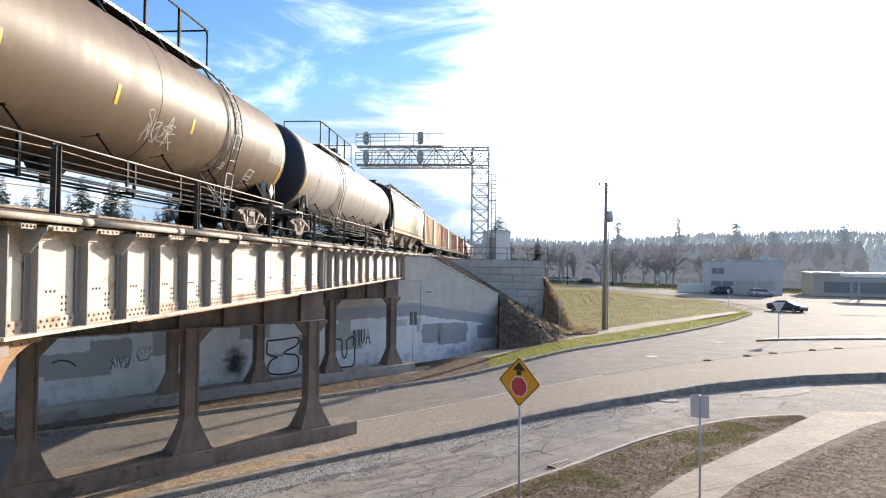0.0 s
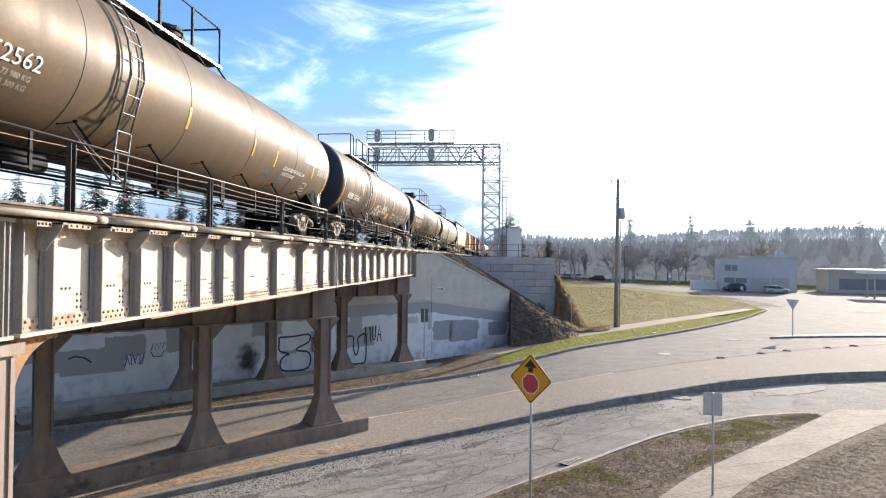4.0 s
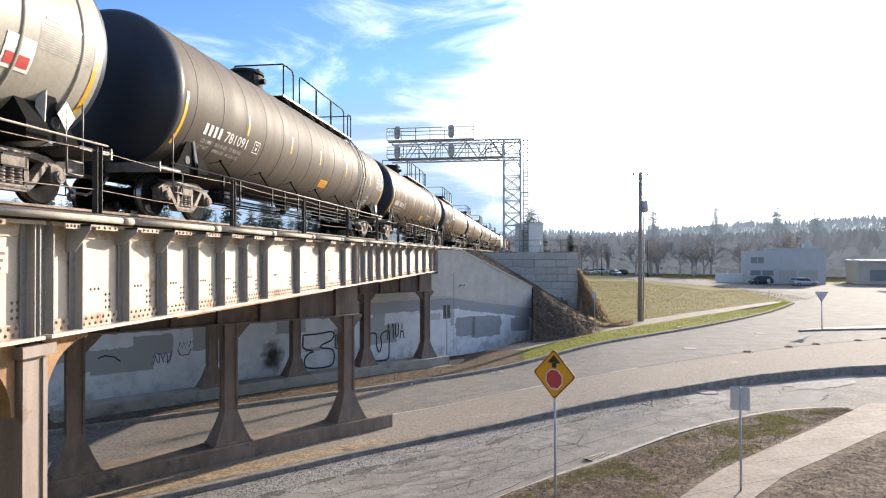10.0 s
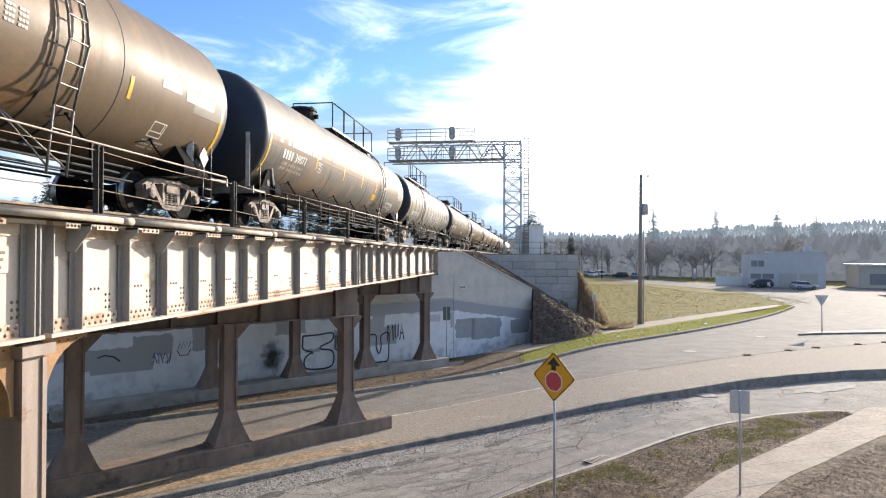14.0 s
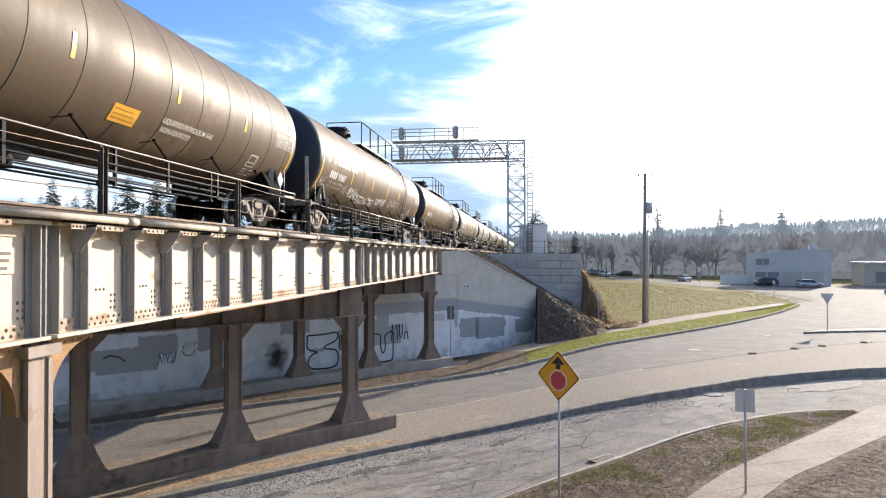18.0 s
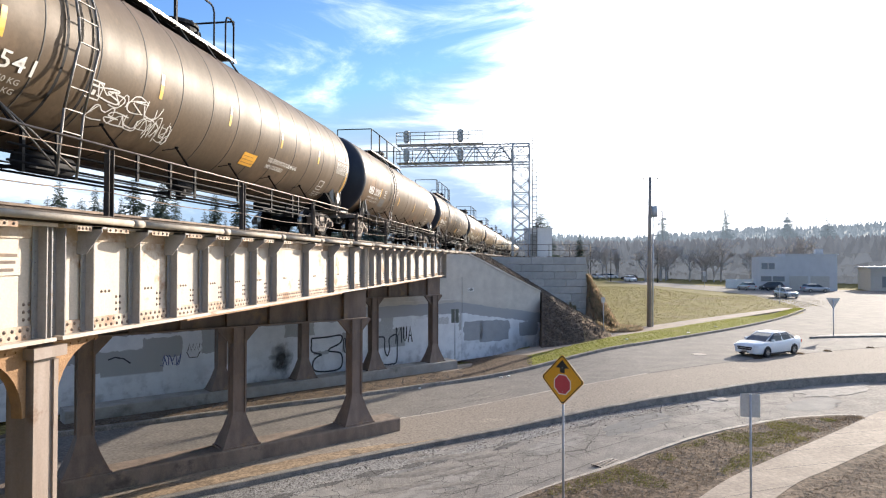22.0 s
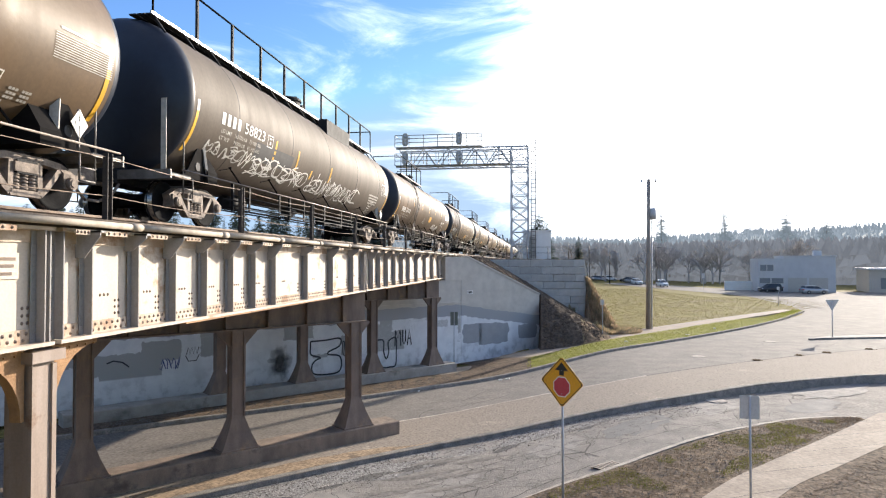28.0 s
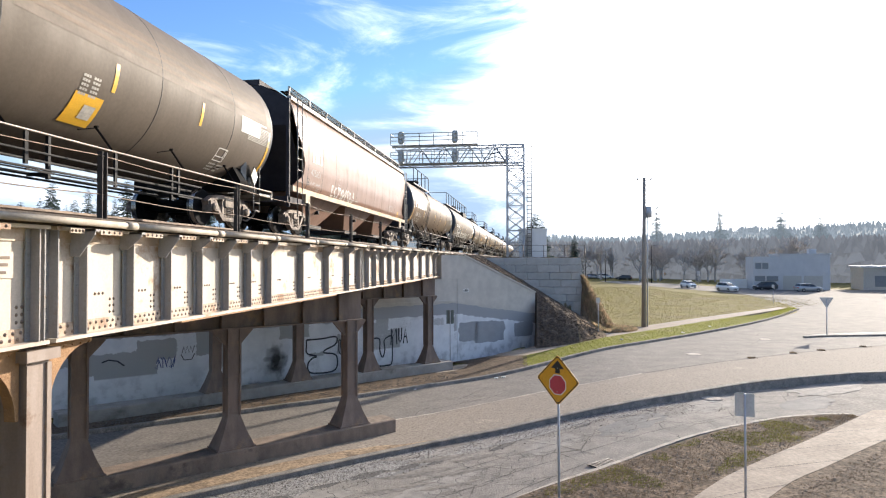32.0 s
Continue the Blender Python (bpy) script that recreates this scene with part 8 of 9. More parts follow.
def car(name, label, paint, at, tall=0.0, category="car"):
    c = thing(name, label, category, at=at)
    st = [(-2.43, 0.7, 0.36, 0.9), (-2.36, 0.8, 0.28, 1.0), (-2.1, 0.86, 0.22, 1.05), (-1.5, 0.89, 0.19, 1.03), (-0.6, 0.9, 0.18, 0.99),
          (0.4, 0.9, 0.18, 0.95), (1.15, 0.895, 0.18, 0.95), (1.6, 0.88, 0.19, 0.92), (2.0, 0.85, 0.21, 0.87), (2.25, 0.8, 0.23, 0.8), (2.38, 0.72, 0.25, 0.72), (2.44, 0.62, 0.28, 0.62)]
    bm = bmesh.new()
    rows = []
    for x, w, zb, zt in st:
        zt += tall * 0.5
        zm = zb + (zt - zb) * 0.55
        rows.append([(x, y, z) for y, z in ((-w * 0.9, zb), (-w * 0.98, zb + 0.12), (-w, zm), (-w * 0.97, zt - 0.09), (-w * 0.88, zt), (-w * 0.4, zt + 0.03), (0, zt + 0.04),
                                            (w * 0.4, zt + 0.03), (w * 0.88, zt), (w * 0.97, zt - 0.09), (w, zm), (w * 0.98, zb + 0.12), (w * 0.9, zb))])
    quads(bm, rows)
    for r in (rows[0], rows[-1]):
        bm.faces.new([bm.verts.new(p) for p in r])
    part("body", bm, paint, c, smooth=True)
    back = -2.2 if tall else -2.0
    top = 1.45 + tall
    roof_back = -1.95 if tall else -1.1
    base = [(back, 0.78), (1.3, 0.8)]
    zb = 0.97 + tall * 0.5
    lo = [(back, -0.72, zb), (back + 0.6, -0.8, zb), (0.9, -0.81, zb), (1.38, -0.66, zb), (1.38, 0.66, zb), (0.9, 0.81, zb), (back + 0.6, 0.8, zb), (back, 0.72, zb)]
    hi = [(roof_back, -0.54, top - 0.04), (roof_back + 0.3, -0.6, top), (0.15, -0.6, top), (0.42, -0.52, top - 0.05), (0.42, 0.52, top - 0.05), (0.15, 0.6, top), (roof_back + 0.3, 0.6, top), (roof_back, 0.54, top - 0.04)]
    bm = bmesh.new()
    mid = [((a[0] * 0.42 + b[0] * 0.58) * 1.02 + 0.02, (a[1] * 0.42 + b[1] * 0.58) * 1.05, a[2] * 0.42 + b[2] * 0.58 + 0.03) for a, b in zip(lo, hi)]
    quads(bm, [lo, mid, hi], True)
    part("glasshouse", bm, GLASS, c, "dark tinted windows")
    bm = bmesh.new()
    h2 = [(x * 0.93, y * 0.8, z + 0.045) for x, y, z in hi]
    quads(bm, [[(x, y, z - 0.01) for x, y, z in hi], h2], True)
    bm.faces.new([bm.verts.new(p) for p in h2])
    part("roof", bm, paint, c, smooth=False)
    for s in (-1, 1):
        for a, b in (((1.3, s * 0.73, zb), (0.32, s * 0.565, top - 0.02)), ((back + 0.15, s * 0.76, zb), (roof_back + 0.1, s * 0.58, top - 0.02)),
                     ((-0.25, s * 0.815, zb), (-0.25, s * 0.61, top)), ((0.32, s * 0.585, top - 0.02), (roof_back + 0.1, s * 0.6, top - 0.01))):
            bm = bmesh.new()
            bar(bm, a, b, 0.12 if a[0] < -1 else 0.06, 0.05)
            part("pillar", bm, paint, c)
        bm = bmesh.new()
        box(bm, 0.82, 1.0, min(s * 0.88, s * 1.02), max(s * 0.88, s * 1.02), zb - 0.02, zb + 0.12)
        part("mirror", bm, paint, c)
        bm = bmesh.new()
        m = Matrix.Translation((2.2, s * 0.66, 0.69 + tall * 0.4)) @ Matrix.Rotation(s * radians(-32), 4, "Z")
        box(bm, -0.06, 0.2, -0.2, 0.15, -0.075, 0.075, m)
        part("headlight", bm, LENS, c, "clear headlight")
        bm = bmesh.new()
        box(bm, -2.44, -2.3, min(s * 0.5, s * 0.8), max(s * 0.5, s * 0.8), 0.72 + tall * 0.4, 0.9 + tall * 0.4)
        part("tail_light", bm, TAIL, c, "red tail light")
        for x in (-0.95, 0.1):
            bm = bmesh.new()
            box(bm, x - 0.09, x + 0.09, min(s * 0.895, s * 0.915), max(s * 0.895, s * 0.915), 0.8 + tall * 0.5, 0.83 + tall * 0.5)
            part("door_handle", bm, paint, c)
        bm = bmesh.new()
        box(bm, -1.0, 1.0, min(s * 0.87, s * 0.91), max(s * 0.87, s * 0.91), 0.17, 0.25)
        part("sill", bm, BLACK, c)
        for x in (-1.42, 1.42):
            # dark of the wheel well, drawn as a flat black half disc
            bm = bmesh.new()
            n = 14
            quads(bm, [[(x + r * math.cos(math.pi * i / n), s * 0.905, 0.335 + r * math.sin(math.pi * i / n)) for i in range(n + 1)] for r in (0.0, 0.375)])
            part("wheel_well_shade", bm, BLACK, c)
            w = shared("wheel", TYRE_ME, c, pose(x, s * 0.84, 0.335))
            shared("rim", RIM_ME, w, pose(0, 0, 0, 0, 0, 0 if s < 0 else 180))
            spinning.append((w, c, x, s * 0.84))
    bm = bmesh.new()
    box(bm, 2.3, 2.455, -0.5, 0.5, 0.58 + tall * 0.3, 0.66 + tall * 0.3)
    box(bm, 2.3, 2.465, -0.46, 0.46, 0.46, 0.55)
    box(bm, 2.3, 2.46, -0.28, 0.28, 0.3, 0.36)
    part("grille", bm, BLACK, c)
    bm = bmesh.new()
    box(bm, 2.3, 2.468, -0.5, 0.5, 0.555, 0.578)
    part("grille_bar", bm, RIM, c)
    bm = bmesh.new()
    box(bm, 2.44, 2.475, -0.16, 0.16, 0.37, 0.45)
    part("plate_panel", bm, FADED, c)
    return c


def drive(points):
    """Rows of a drive along timed points; the thing's x axis looks ahead."""
    rows = []
    for i, (t, x, y) in enumerate(points):
        a, b = points[max(0, i - 1)], points[min(len(points) - 1, i + 1)]
        rows.append((t, pose(x, y, road_z(x, y) + 0.02, 0, 0, math.degrees(math.atan2(b[2] - a[2], b[1] - a[1])))))
    return rows


sedan = car("sedan", "white four-door sedan with dark windows and alloy wheels", CAR_WHITE, pose(170, 110, 0.2))
SEDAN = [(0, 170, 110), (10, 100, 86), (19, 37.5, 58.4), (20, 29, 54.4), (21, 21.4, 49.3), (21.5, 17.9, 46.6), (22.5, 11.5, 41.6), (23, 8.2, 38.7), (23.5, 5.0, 36.4), (24, 1.8, 34.6), (24.5, -1.9, 32.6),
         (25, -5.7, 30.0), (25.5, -9.6, 26.6), (26.5, -15.4, 20.6), (28, -23.4, 11.6), (32, -46, -13)]
road_users.append((sedan, drive(SEDAN)))
silver = car("silver_car", "silver hatchback on the far street", CAR_SILVER, pose(36, 112, 0.2), 0.2)
road_users.append((silver, drive([(0, 10, 240), (8, 22, 196), (16, 33, 180), (19, 36.5, 147), (20, 37, 133.9), (21, 38.2, 123), (22, 39.6, 110.8), (23, 41.8, 99.4), (24, 46, 89), (25, 54, 83), (28, 80, 79), (32, 115, 78)])))
dark = car("dark_sedan", "dark grey sedan at the junction", CAR_DARK, pose(38, 88, 0.2))
road_users.append((dark, drive([(0, 38.6, 89), (1, 45.5, 79.5), (2, 55, 72), (4, 75, 62), (12, 150, 50), (32, 320, 40)])))
suv = car("white_suv", "white sport utility car on the street", CAR_WHITE, pose(20, 190, 0.2), 0.3)
road_users.append((suv, drive([(0, 14, 228), (8, 18, 205), (18, 21, 196), (24, 27, 178), (28, 29.9, 162), (29, 31, 151), (30, 32.6, 144), (31, 34.7, 137), (32, 37.2, 130.9)])))
grey = car("grey_car", "grey sedan driving away up the far street", CAR_SILVER, pose(60, 104, 0.2), 0.1)
road_users.append((grey, drive([(0, 300, 60), (12, 120, 84), (16, 72, 98), (19, 51.2, 113.9), (20, 46.6, 119.5), (21, 43.8, 129), (22, 41.8, 138), (24, 38.8, 157), (27, 30, 182), (32, 12, 226)])))
follow = car("white_car", "white hatchback following on the far street", CAR_WHITE, pose(20, 190, 0.2), 0.15)
road_users.append((follow, drive([(0, 4, 246), (14, 11, 232), (24, 21, 200), (28, 26.5, 179), (30, 29.6, 163), (31, 31.5, 154.4), (32, 33.3, 145.6)])))
for x, y, rz, paint, tall, lab in ((46.4, 137.5, 200, CAR_DARK, 0.2, "dark parked car before the building"),
                                   (52, 131, 10, CAR_SILVER, 0.1, "silver parked car at the forecourt"), (19.5, 215, 20, CAR_SILVER, 0.1, "silver parked car up the street"),
                                   (23, 214, 20, CAR_WHITE, 0.2, "white parked car up the street"), (27, 200, 160, CAR_DARK, 0.1, "dark parked car up the street"), (66, 112, 60, CAR_WHITE, 0.3, "white parked car under the canopy")):
    car("parked_car", lab, paint, pose(x, y, 0.22, 0, 0, rz), tall)

# ---------------------------------------------------------------- marks, plants and litter
DARK_CRACK = mat("crack_tar", (0.07, 0.063, 0.056), (0.05, 0.046, 0.042), 4, 0.6, 0.95)
PALE_PATCH = mat("pale_patch", (0.27, 0.25, 0.226), (0.19, 0.177, 0.163), 3, 0.8, 0.92, 0, 0.5, 60, gloss=0.2)
DARK_PATCH = mat("dark_patch", (0.18, 0.173, 0.165), (0.15, 0.145, 0.14), 2, 0.8, 0.9, 0, 0.5, 60, gloss=0.2)


def ribbon(bm, pts, w, lift, seed=0):
    """A thin strip on the road along plan points, uneven in width."""
    rows = []
    for i, (x, y) in enumerate(pts):
        a, b = pts[max(0, i - 1)], pts[min(len(pts) - 1, i + 1)]
        d = Vector((b[0] - a[0], b[1] - a[1])).normalized()
        s = Vector((-d.y, d.x)) * w * (0.5 + 0.4 * noise.noise((x * 3, y * 3, seed)))
        z = road_z(x, y) + lift
        rows.append([(x - s.x, y - s.y, z), (x + s.x, y + s.y, z)])
    quads(bm, rows)


def wander(rnd, x, y, a, n, step, turn):
    pts = [(x, y)]
    for _ in range(n):
        a += rnd.uniform(-turn, turn)
        x, y = x + math.cos(a) * step, y + math.sin(a) * step
        pts.append((x, y))
    return pts


rnd = random.Random(31)
near_line, far_line = curve(NEAR_KERB, 60), curve(MEDIAN[:9], 60)
bm = bmesh.new()
for i in range(75):
    k = rnd.randrange(18, 58)
    p = near_line[k].lerp(far_line[k], rnd.uniform(0.08, 0.92))
    ribbon(bm, wander(rnd, p.x, p.y, rnd.uniform(0, 6.28), rnd.randrange(8, 26), 0.12, 1.0), rnd.uniform(0.012, 0.03), 0.008, i)
for i, (x, y, reach) in enumerate(((3.3, 26.5, 1.3), (4.4, 25.8, 1.5), (5.4, 26.5, 0.9), (2.3, 24.1, 1.4), (1.7, 23.5, 1.0), (-1.0, 21.2, 1.4), (-0.2, 21.6, 1.0), (-2.8, 19.5, 1.5), (7.6, 27.6, 0.6))):
    for k in range(9):                 # crazed patches: cracks that branch and meet
        a = rnd.uniform(0, 6.28)
        d = rnd.uniform(0, 0.5) * reach
        ribbon(bm, wander(rnd, x + d * math.cos(a), y + d * math.sin(a), rnd.choice((0.75, 2.3, 3.9, 5.4)) + rnd.uniform(-0.4, 0.4), int(reach * rnd.uniform(5, 11)), 0.11, 0.7), rnd.uniform(0.008, 0.022), 0.011, i + k * 0.3)
for pts in (((-0.64, 23.76), (0.1, 23.25), (0.75, 22.78), (1.4, 22.1), (2.05, 21.34)), ((-1.3, 17.57), (-0.12, 18.88), (1.08, 20.07), (1.7, 20.7))):
    ribbon(bm, [tuple(Vector(p).lerp(Vector(q), f / 6) + Vector((0.05 * noise.noise((p[0] * 3 + f, p[1], 0)), 0.05 * noise.noise((p[0], f * 1.3, 4))))) for p, q in zip(pts, pts[1:]) for f in range(6)], 0.03, 0.011, 2.5)
for f in (0.3, 0.55, 0.78):           # long seams
    pts = [(near_line[k].lerp(far_line[k], f + 0.02 * noise.noise((k * 0.4, f, 0)))) for k in range(14, 58)]
    ribbon(bm, [(p.x, p.y) for p in pts], 0.025, 0.007, f)
tagged(finish("road_cracks", bm, DARK_CRACK), "dark cracks in the worn lane", "cracks", kind="stuff")
up_a, up_b = curve(ASPH, 70), curve(FAR_KERB, 70)
bm = bmesh.new()
for i in range(34):
    k = rnd.randrange(18, 66)
    p = up_a[k].lerp(up_b[k], rnd.uniform(0.1, 0.9))
    ribbon(bm, wander(rnd, p.x, p.y, rnd.uniform(0.5, 1.2) + (3.14 if i % 2 else 0), rnd.randrange(6, 18), 0.3, 0.3), rnd.uniform(0.02, 0.04), 0.03, i)
ribbon(bm, [(p.x, p.y) for p in up_a[34:66]], 0.13, 0.034, 9)
tagged(finish("road_seams", bm, DARK_CRACK), "dark seams and joints in the paving", "cracks", kind="stuff")


def blot(name, x, y, rx, ry, rot, material, lift, label, seed):
    bm = bmesh.new()
    n = 26
    c = bm.verts.new((x, y, road_z(x, y) + lift))
    ring = []
    for i in range(n):
        a = 2 * math.pi * i / n
        q = 1 + 0.45 * noise.noise((math.cos(a) * 2.5, math.sin(a) * 2.5, seed))
        px, py = rx * q * math.cos(a), ry * q * math.sin(a)
        X, Y = x + px * math.cos(rot) - py * math.sin(rot), y + px * math.sin(rot) + py * math.cos(rot)
        ring.append(bm.verts.new((X, Y, road_z(X, Y) + lift)))
    for i in range(n):
        bm.faces.new((c, ring[i], ring[(i + 1) % n]))
    return tagged(finish(name, bm, material), label, "patch", kind="structure")


for i, (x, y, rx, ry, m) in enumerate(((-4.6, 20.6, 1.3, 0.5, DARK_PATCH), (-2.4, 23.3, 1.6, 0.8, PALE_PATCH), (0.6, 23.0, 1.3, 0.7, PALE_PATCH), (-6.5, 17.6, 1.5, 0.7, PALE_PATCH), (3.8, 25.2, 1.8, 0.7, DARK_PATCH),
                                       (7.5, 28.6, 1.8, 0.8, PALE_PATCH), (-3.0, 19.0, 1.4, 0.6, PALE_PATCH), (14, 33, 3, 1.0, PALE_PATCH), (11.5, 29.2, 1.8, 0.8, DARK_PATCH))):
    blot("road_patch", x, y, rx, ry, 0.8, m, 0.005, "irregular repair patch in the asphalt", i)
for x, y, r in ((10.2, 43.2, 0.42), (7.7, 29.6, 0.4), (17.5, 52, 0.4)):
    t = thing("manhole_cover", "pale round iron manhole cover in the road", "manhole", "manhole covers", at=pose(x, y, road_z(x, y) + 0.02))
    bm = bmesh.new()
    rod(bm, (0, 0, -0.03), (0, 0, 0.02), r, 20)
    part("cover", bm, KERB_PALE, t)
    bm = bmesh.new()
    lathe(bm, [(r + 0.01, 0.015), (r + 0.09, 0.012), (r + 0.1, -0.03)], 20)
    part("frame", bm, KERB, t)
gc, gs = math.cos(radians(42)), math.sin(radians(42))
gx0, gy0 = 2.12, 20.45
slope_x = (road_z(gx0 + 0.3, gy0) - road_z(gx0 - 0.3, gy0)) / 0.6
grate = thing("drain_grate", "pale iron storm drain grate at the kerb", "drain", at=Matrix(((gc, -gs, 0, gx0), (gs, gc, 0, gy0), (gc * slope_x, -gs * slope_x, 1, road_z(gx0, gy0) + 0.012), (0, 0, 0, 1))))
# darkness below the grate painted as a thin black plate
bm = bmesh.new()
box(bm, -0.45, 0.45, -0.24, 0.24, -0.02, 0.004)
part("pit_shade", bm, BLACK, grate)
for y0, y1 in ((-0.26, -0.2), (0.2, 0.26)):
    bm = bmesh.new()
    box(bm, -0.48, 0.48, y0, y1, -0.01, 0.024)
    part("frame_side", bm, KERB_PALE, grate)
for i in range(8):
    bm = bmesh.new()
    box(bm, -0.45 + 0.12 * i, -0.395 + 0.12 * i, -0.2, 0.2, 0.012, 0.022)
    part("bar", bm, KERB_PALE, grate)

# pale worn edge line of the carriageway, the crumbled strip along the tall kerb, and its potholes
bm = bmesh.new()
ribbon(bm, [(p.x + 0.03 * noise.noise((p.x * 2, p.y, 0)), p.y) for p in up_a[20:42]], 0.11, 0.032, 4)
tagged(finish("road_edge_line", bm, KERB_PALE), "pale worn edge line of the carriageway", "road line", kind="structure")
CRUMBLE = mat("crumbled_asphalt", (0.24, 0.228, 0.215), (0.17, 0.162, 0.155), 5, 0.9, 0.95, 0, 1.0, 15, gloss=0.2, third=(0.27, 0.25, 0.225), third_scale=0.8, third_at=0.56, vary=(0.4, 1.6))
POTHOLE = mat("pothole_bed", (0.12, 0.114, 0.108), (0.08, 0.076, 0.072), 6, 0.9, 0.95, 0, 1.0, 18, gloss=0.2, vary=(0.5, 1.5))
ml = curve(MEDIAN[:8], 120)
bm = bmesh.new()
rows = []
for i in range(20, 112):
    d = (ml[i + 1] - ml[i - 1]).normalized()
    s = Vector((d.y, -d.x))
    w = 1.5 + 0.5 * noise.noise((i * 0.21, 0, 0)) + 0.35 * noise.noise((i * 0.7, 3, 0)) - 1.1 * smooth01((i - 85) / 25)
    rows.append([(*(ml[i] + s * w * k / 3), road_z(*(ml[i] + s * w * k / 3)) + 0.006) for k in range(4)])
quads(bm, rows)
tagged(finish("road_shoulder", bm, CRUMBLE), "crumbled stony asphalt strip along the tall kerb", "road", kind="structure")
for i, (x, y, rx, ry) in enumerate(((-5.3, 20.1, 0.75, 0.22), (-4.2, 21.0, 0.5, 0.2), (-3.3, 21.5, 0.35, 0.14), (-6.4, 18.9, 0.5, 0.16), (-1.2, 23.0, 0.6, 0.16), (-7.4, 17.7, 0.45, 0.2), (1.8, 25.1, 0.5, 0.12))):
    blot("road_pothole", x, y, rx, ry, 0.8, POTHOLE, 0.01, "dark broken pothole in the worn lane", i + 20)
rnd = random.Random(12)


def on_lane(r):
    k = r.randrange(20, 110)
    p = ml[k] + Vector((r.uniform(-0.3, 0.3), 0)) + Vector((0.7, -0.7)) * abs(r.gauss(0, 0.8))
    return p.x, p.y, road_z(p.x, p.y) + 0.008


# joints in the near footpath and the far footway
bm = bmesh.new()
pa, pb = curve([(-4, 2), (1, 12.5), (4.39, 17.57), (6.85, 20.44), (9.28, 23.07), (12.23, 26.38), (13.3, 27.6)], 90), curve([(-1.5, 2), (3.2, 13), (6.3, 17.73), (8.46, 20.01), (11.63, 23.2), (15, 26.2), (19, 28.2)], 90)
for k in range(20, 88, 9):
    ribbon(bm, [tuple(pa[k].lerp(pb[k], j / 5)) for j in range(6)], 0.018, 0.157, k)
wa, wb = curve(WALK_LOW, 90), curve(WALK_UP, 90)
for k in range(14, 88, 3):
    ribbon(bm, [tuple(wa[k].lerp(wb[k], j / 4)) for j in range(5)], 0.02, 0.157, k)
tagged(finish("pavement_joints", bm, DARK_CRACK), "dark joints between paving slabs", "joints", kind="stuff")

# ---- grass, stones
BLADES = leafy(mat("grass_blades", (0.235, 0.24, 0.055), (0.165, 0.178, 0.042), 0.8, 0.9, 0.9, gloss=0.05))
DRY = leafy(mat("dry_grass_blades", (0.29, 0.25, 0.16), (0.2, 0.175, 0.105), 0.5, 0.9, 0.9, gloss=0.05))
MOSS = leafy(mat("low_moss_grass", (0.17, 0.165, 0.045), (0.115, 0.12, 0.032), 0.8, 0.9, 0.9, gloss=0.05))
DEAD = leafy(mat("dead_leaf_litter", (0.16, 0.122, 0.085), (0.1, 0.078, 0.058), 0.8, 0.9, 0.9, gloss=0.05))
TAN_BRUSH = leafy(mat("tan_brush", (0.5, 0.37, 0.25), (0.34, 0.25, 0.17), 1.5, 0.9, 0.9, gloss=0.05), 0.6)
FIELD_BLADES = leafy(mat("olive_field_blades", (0.2, 0.163, 0.06), (0.13, 0.116, 0.04), 0.25, 0.9, 0.9, gloss=0.05), 0.3)
STONE = mat("loose_stones", (0.2, 0.178, 0.155), (0.1, 0.09, 0.08), 3, 0.9, 0.9, 0, 0.4, 20, gloss=0.055)


def tufts(name, label, count, place, size, material, seed, blades=4):
    rnd = random.Random(seed)
    V, F = [], []
    for _ in range(count):
        p = place(rnd)
        if p is None:
            continue
        x, y, z = p
        for _ in range(blades):
            a = rnd.uniform(0, 6.283)
            h = rnd.uniform(*size)
            w = h * 0.16
            l = h * rnd.uniform(0.2, 0.8)
            ox, oy = rnd.uniform(-0.06, 0.06), rnd.uniform(-0.06, 0.06)
            i = len(V)
            dx, dy = math.cos(a), math.sin(a)
            V.extend(((x + ox - dy * w, y + oy + dx * w, z - 0.01), (x + ox + dy * w, y + oy - dx * w, z - 0.01), (x + ox + dx * l, y + oy + dy * l, z + h)))
            F.append((i, i + 1, i + 2))
    me = bpy.data.meshes.new(name)
    me.from_pydata(V, [], F)
    me.materials.append(material)
    return tagged(new(name, me), label, "grass", kind="stuff")


def rubble(name, label, count, place, size, material, seed):
    rnd = random.Random(seed)
    V, F = [], []
    for _ in range(count):
        p = place(rnd)
        if p is None:
            continue
        x, y, z = p
        r = rnd.uniform(*size) * rnd.uniform(0.5, 1.0)
        i = len(V)
        for dx, dy, dz in ((1, 0, 0), (0, 1, 0), (-1, 0, 0), (0, -1, 0), (0.1, 0.1, 0.8), (0, 0, -0.6)):
            V.append((x + r * (dx + rnd.uniform(-0.35, 0.35)), y + r * (dy + rnd.uniform(-0.35, 0.35)), z + r * dz * rnd.uniform(0.6, 1.2)))
        for a, b in ((0, 1), (1, 2), (2, 3), (3, 0)):
            F.append((i + a, i + b, i + 4))
            F.append((i + b, i + a, i + 5))
    me = bpy.data.meshes.new(name)
    me.from_pydata(V, [], F)
    me.materials.append(material)
    return tagged(new(name, me), label, "stones", kind="stuff")


vg_a, vg_b = curve([(-0.4, 38.95), (1.9, 41.3), (10.1, 50.9), (17.1, 59.6), (24.4, 70.2), (32.0, 83.9)], 80), curve([(-0.5, 43.7), (2.43, 46.75), (9.2, 55.3), (19.7, 69.1), (24.5, 74), (31.2, 84.4)], 80)


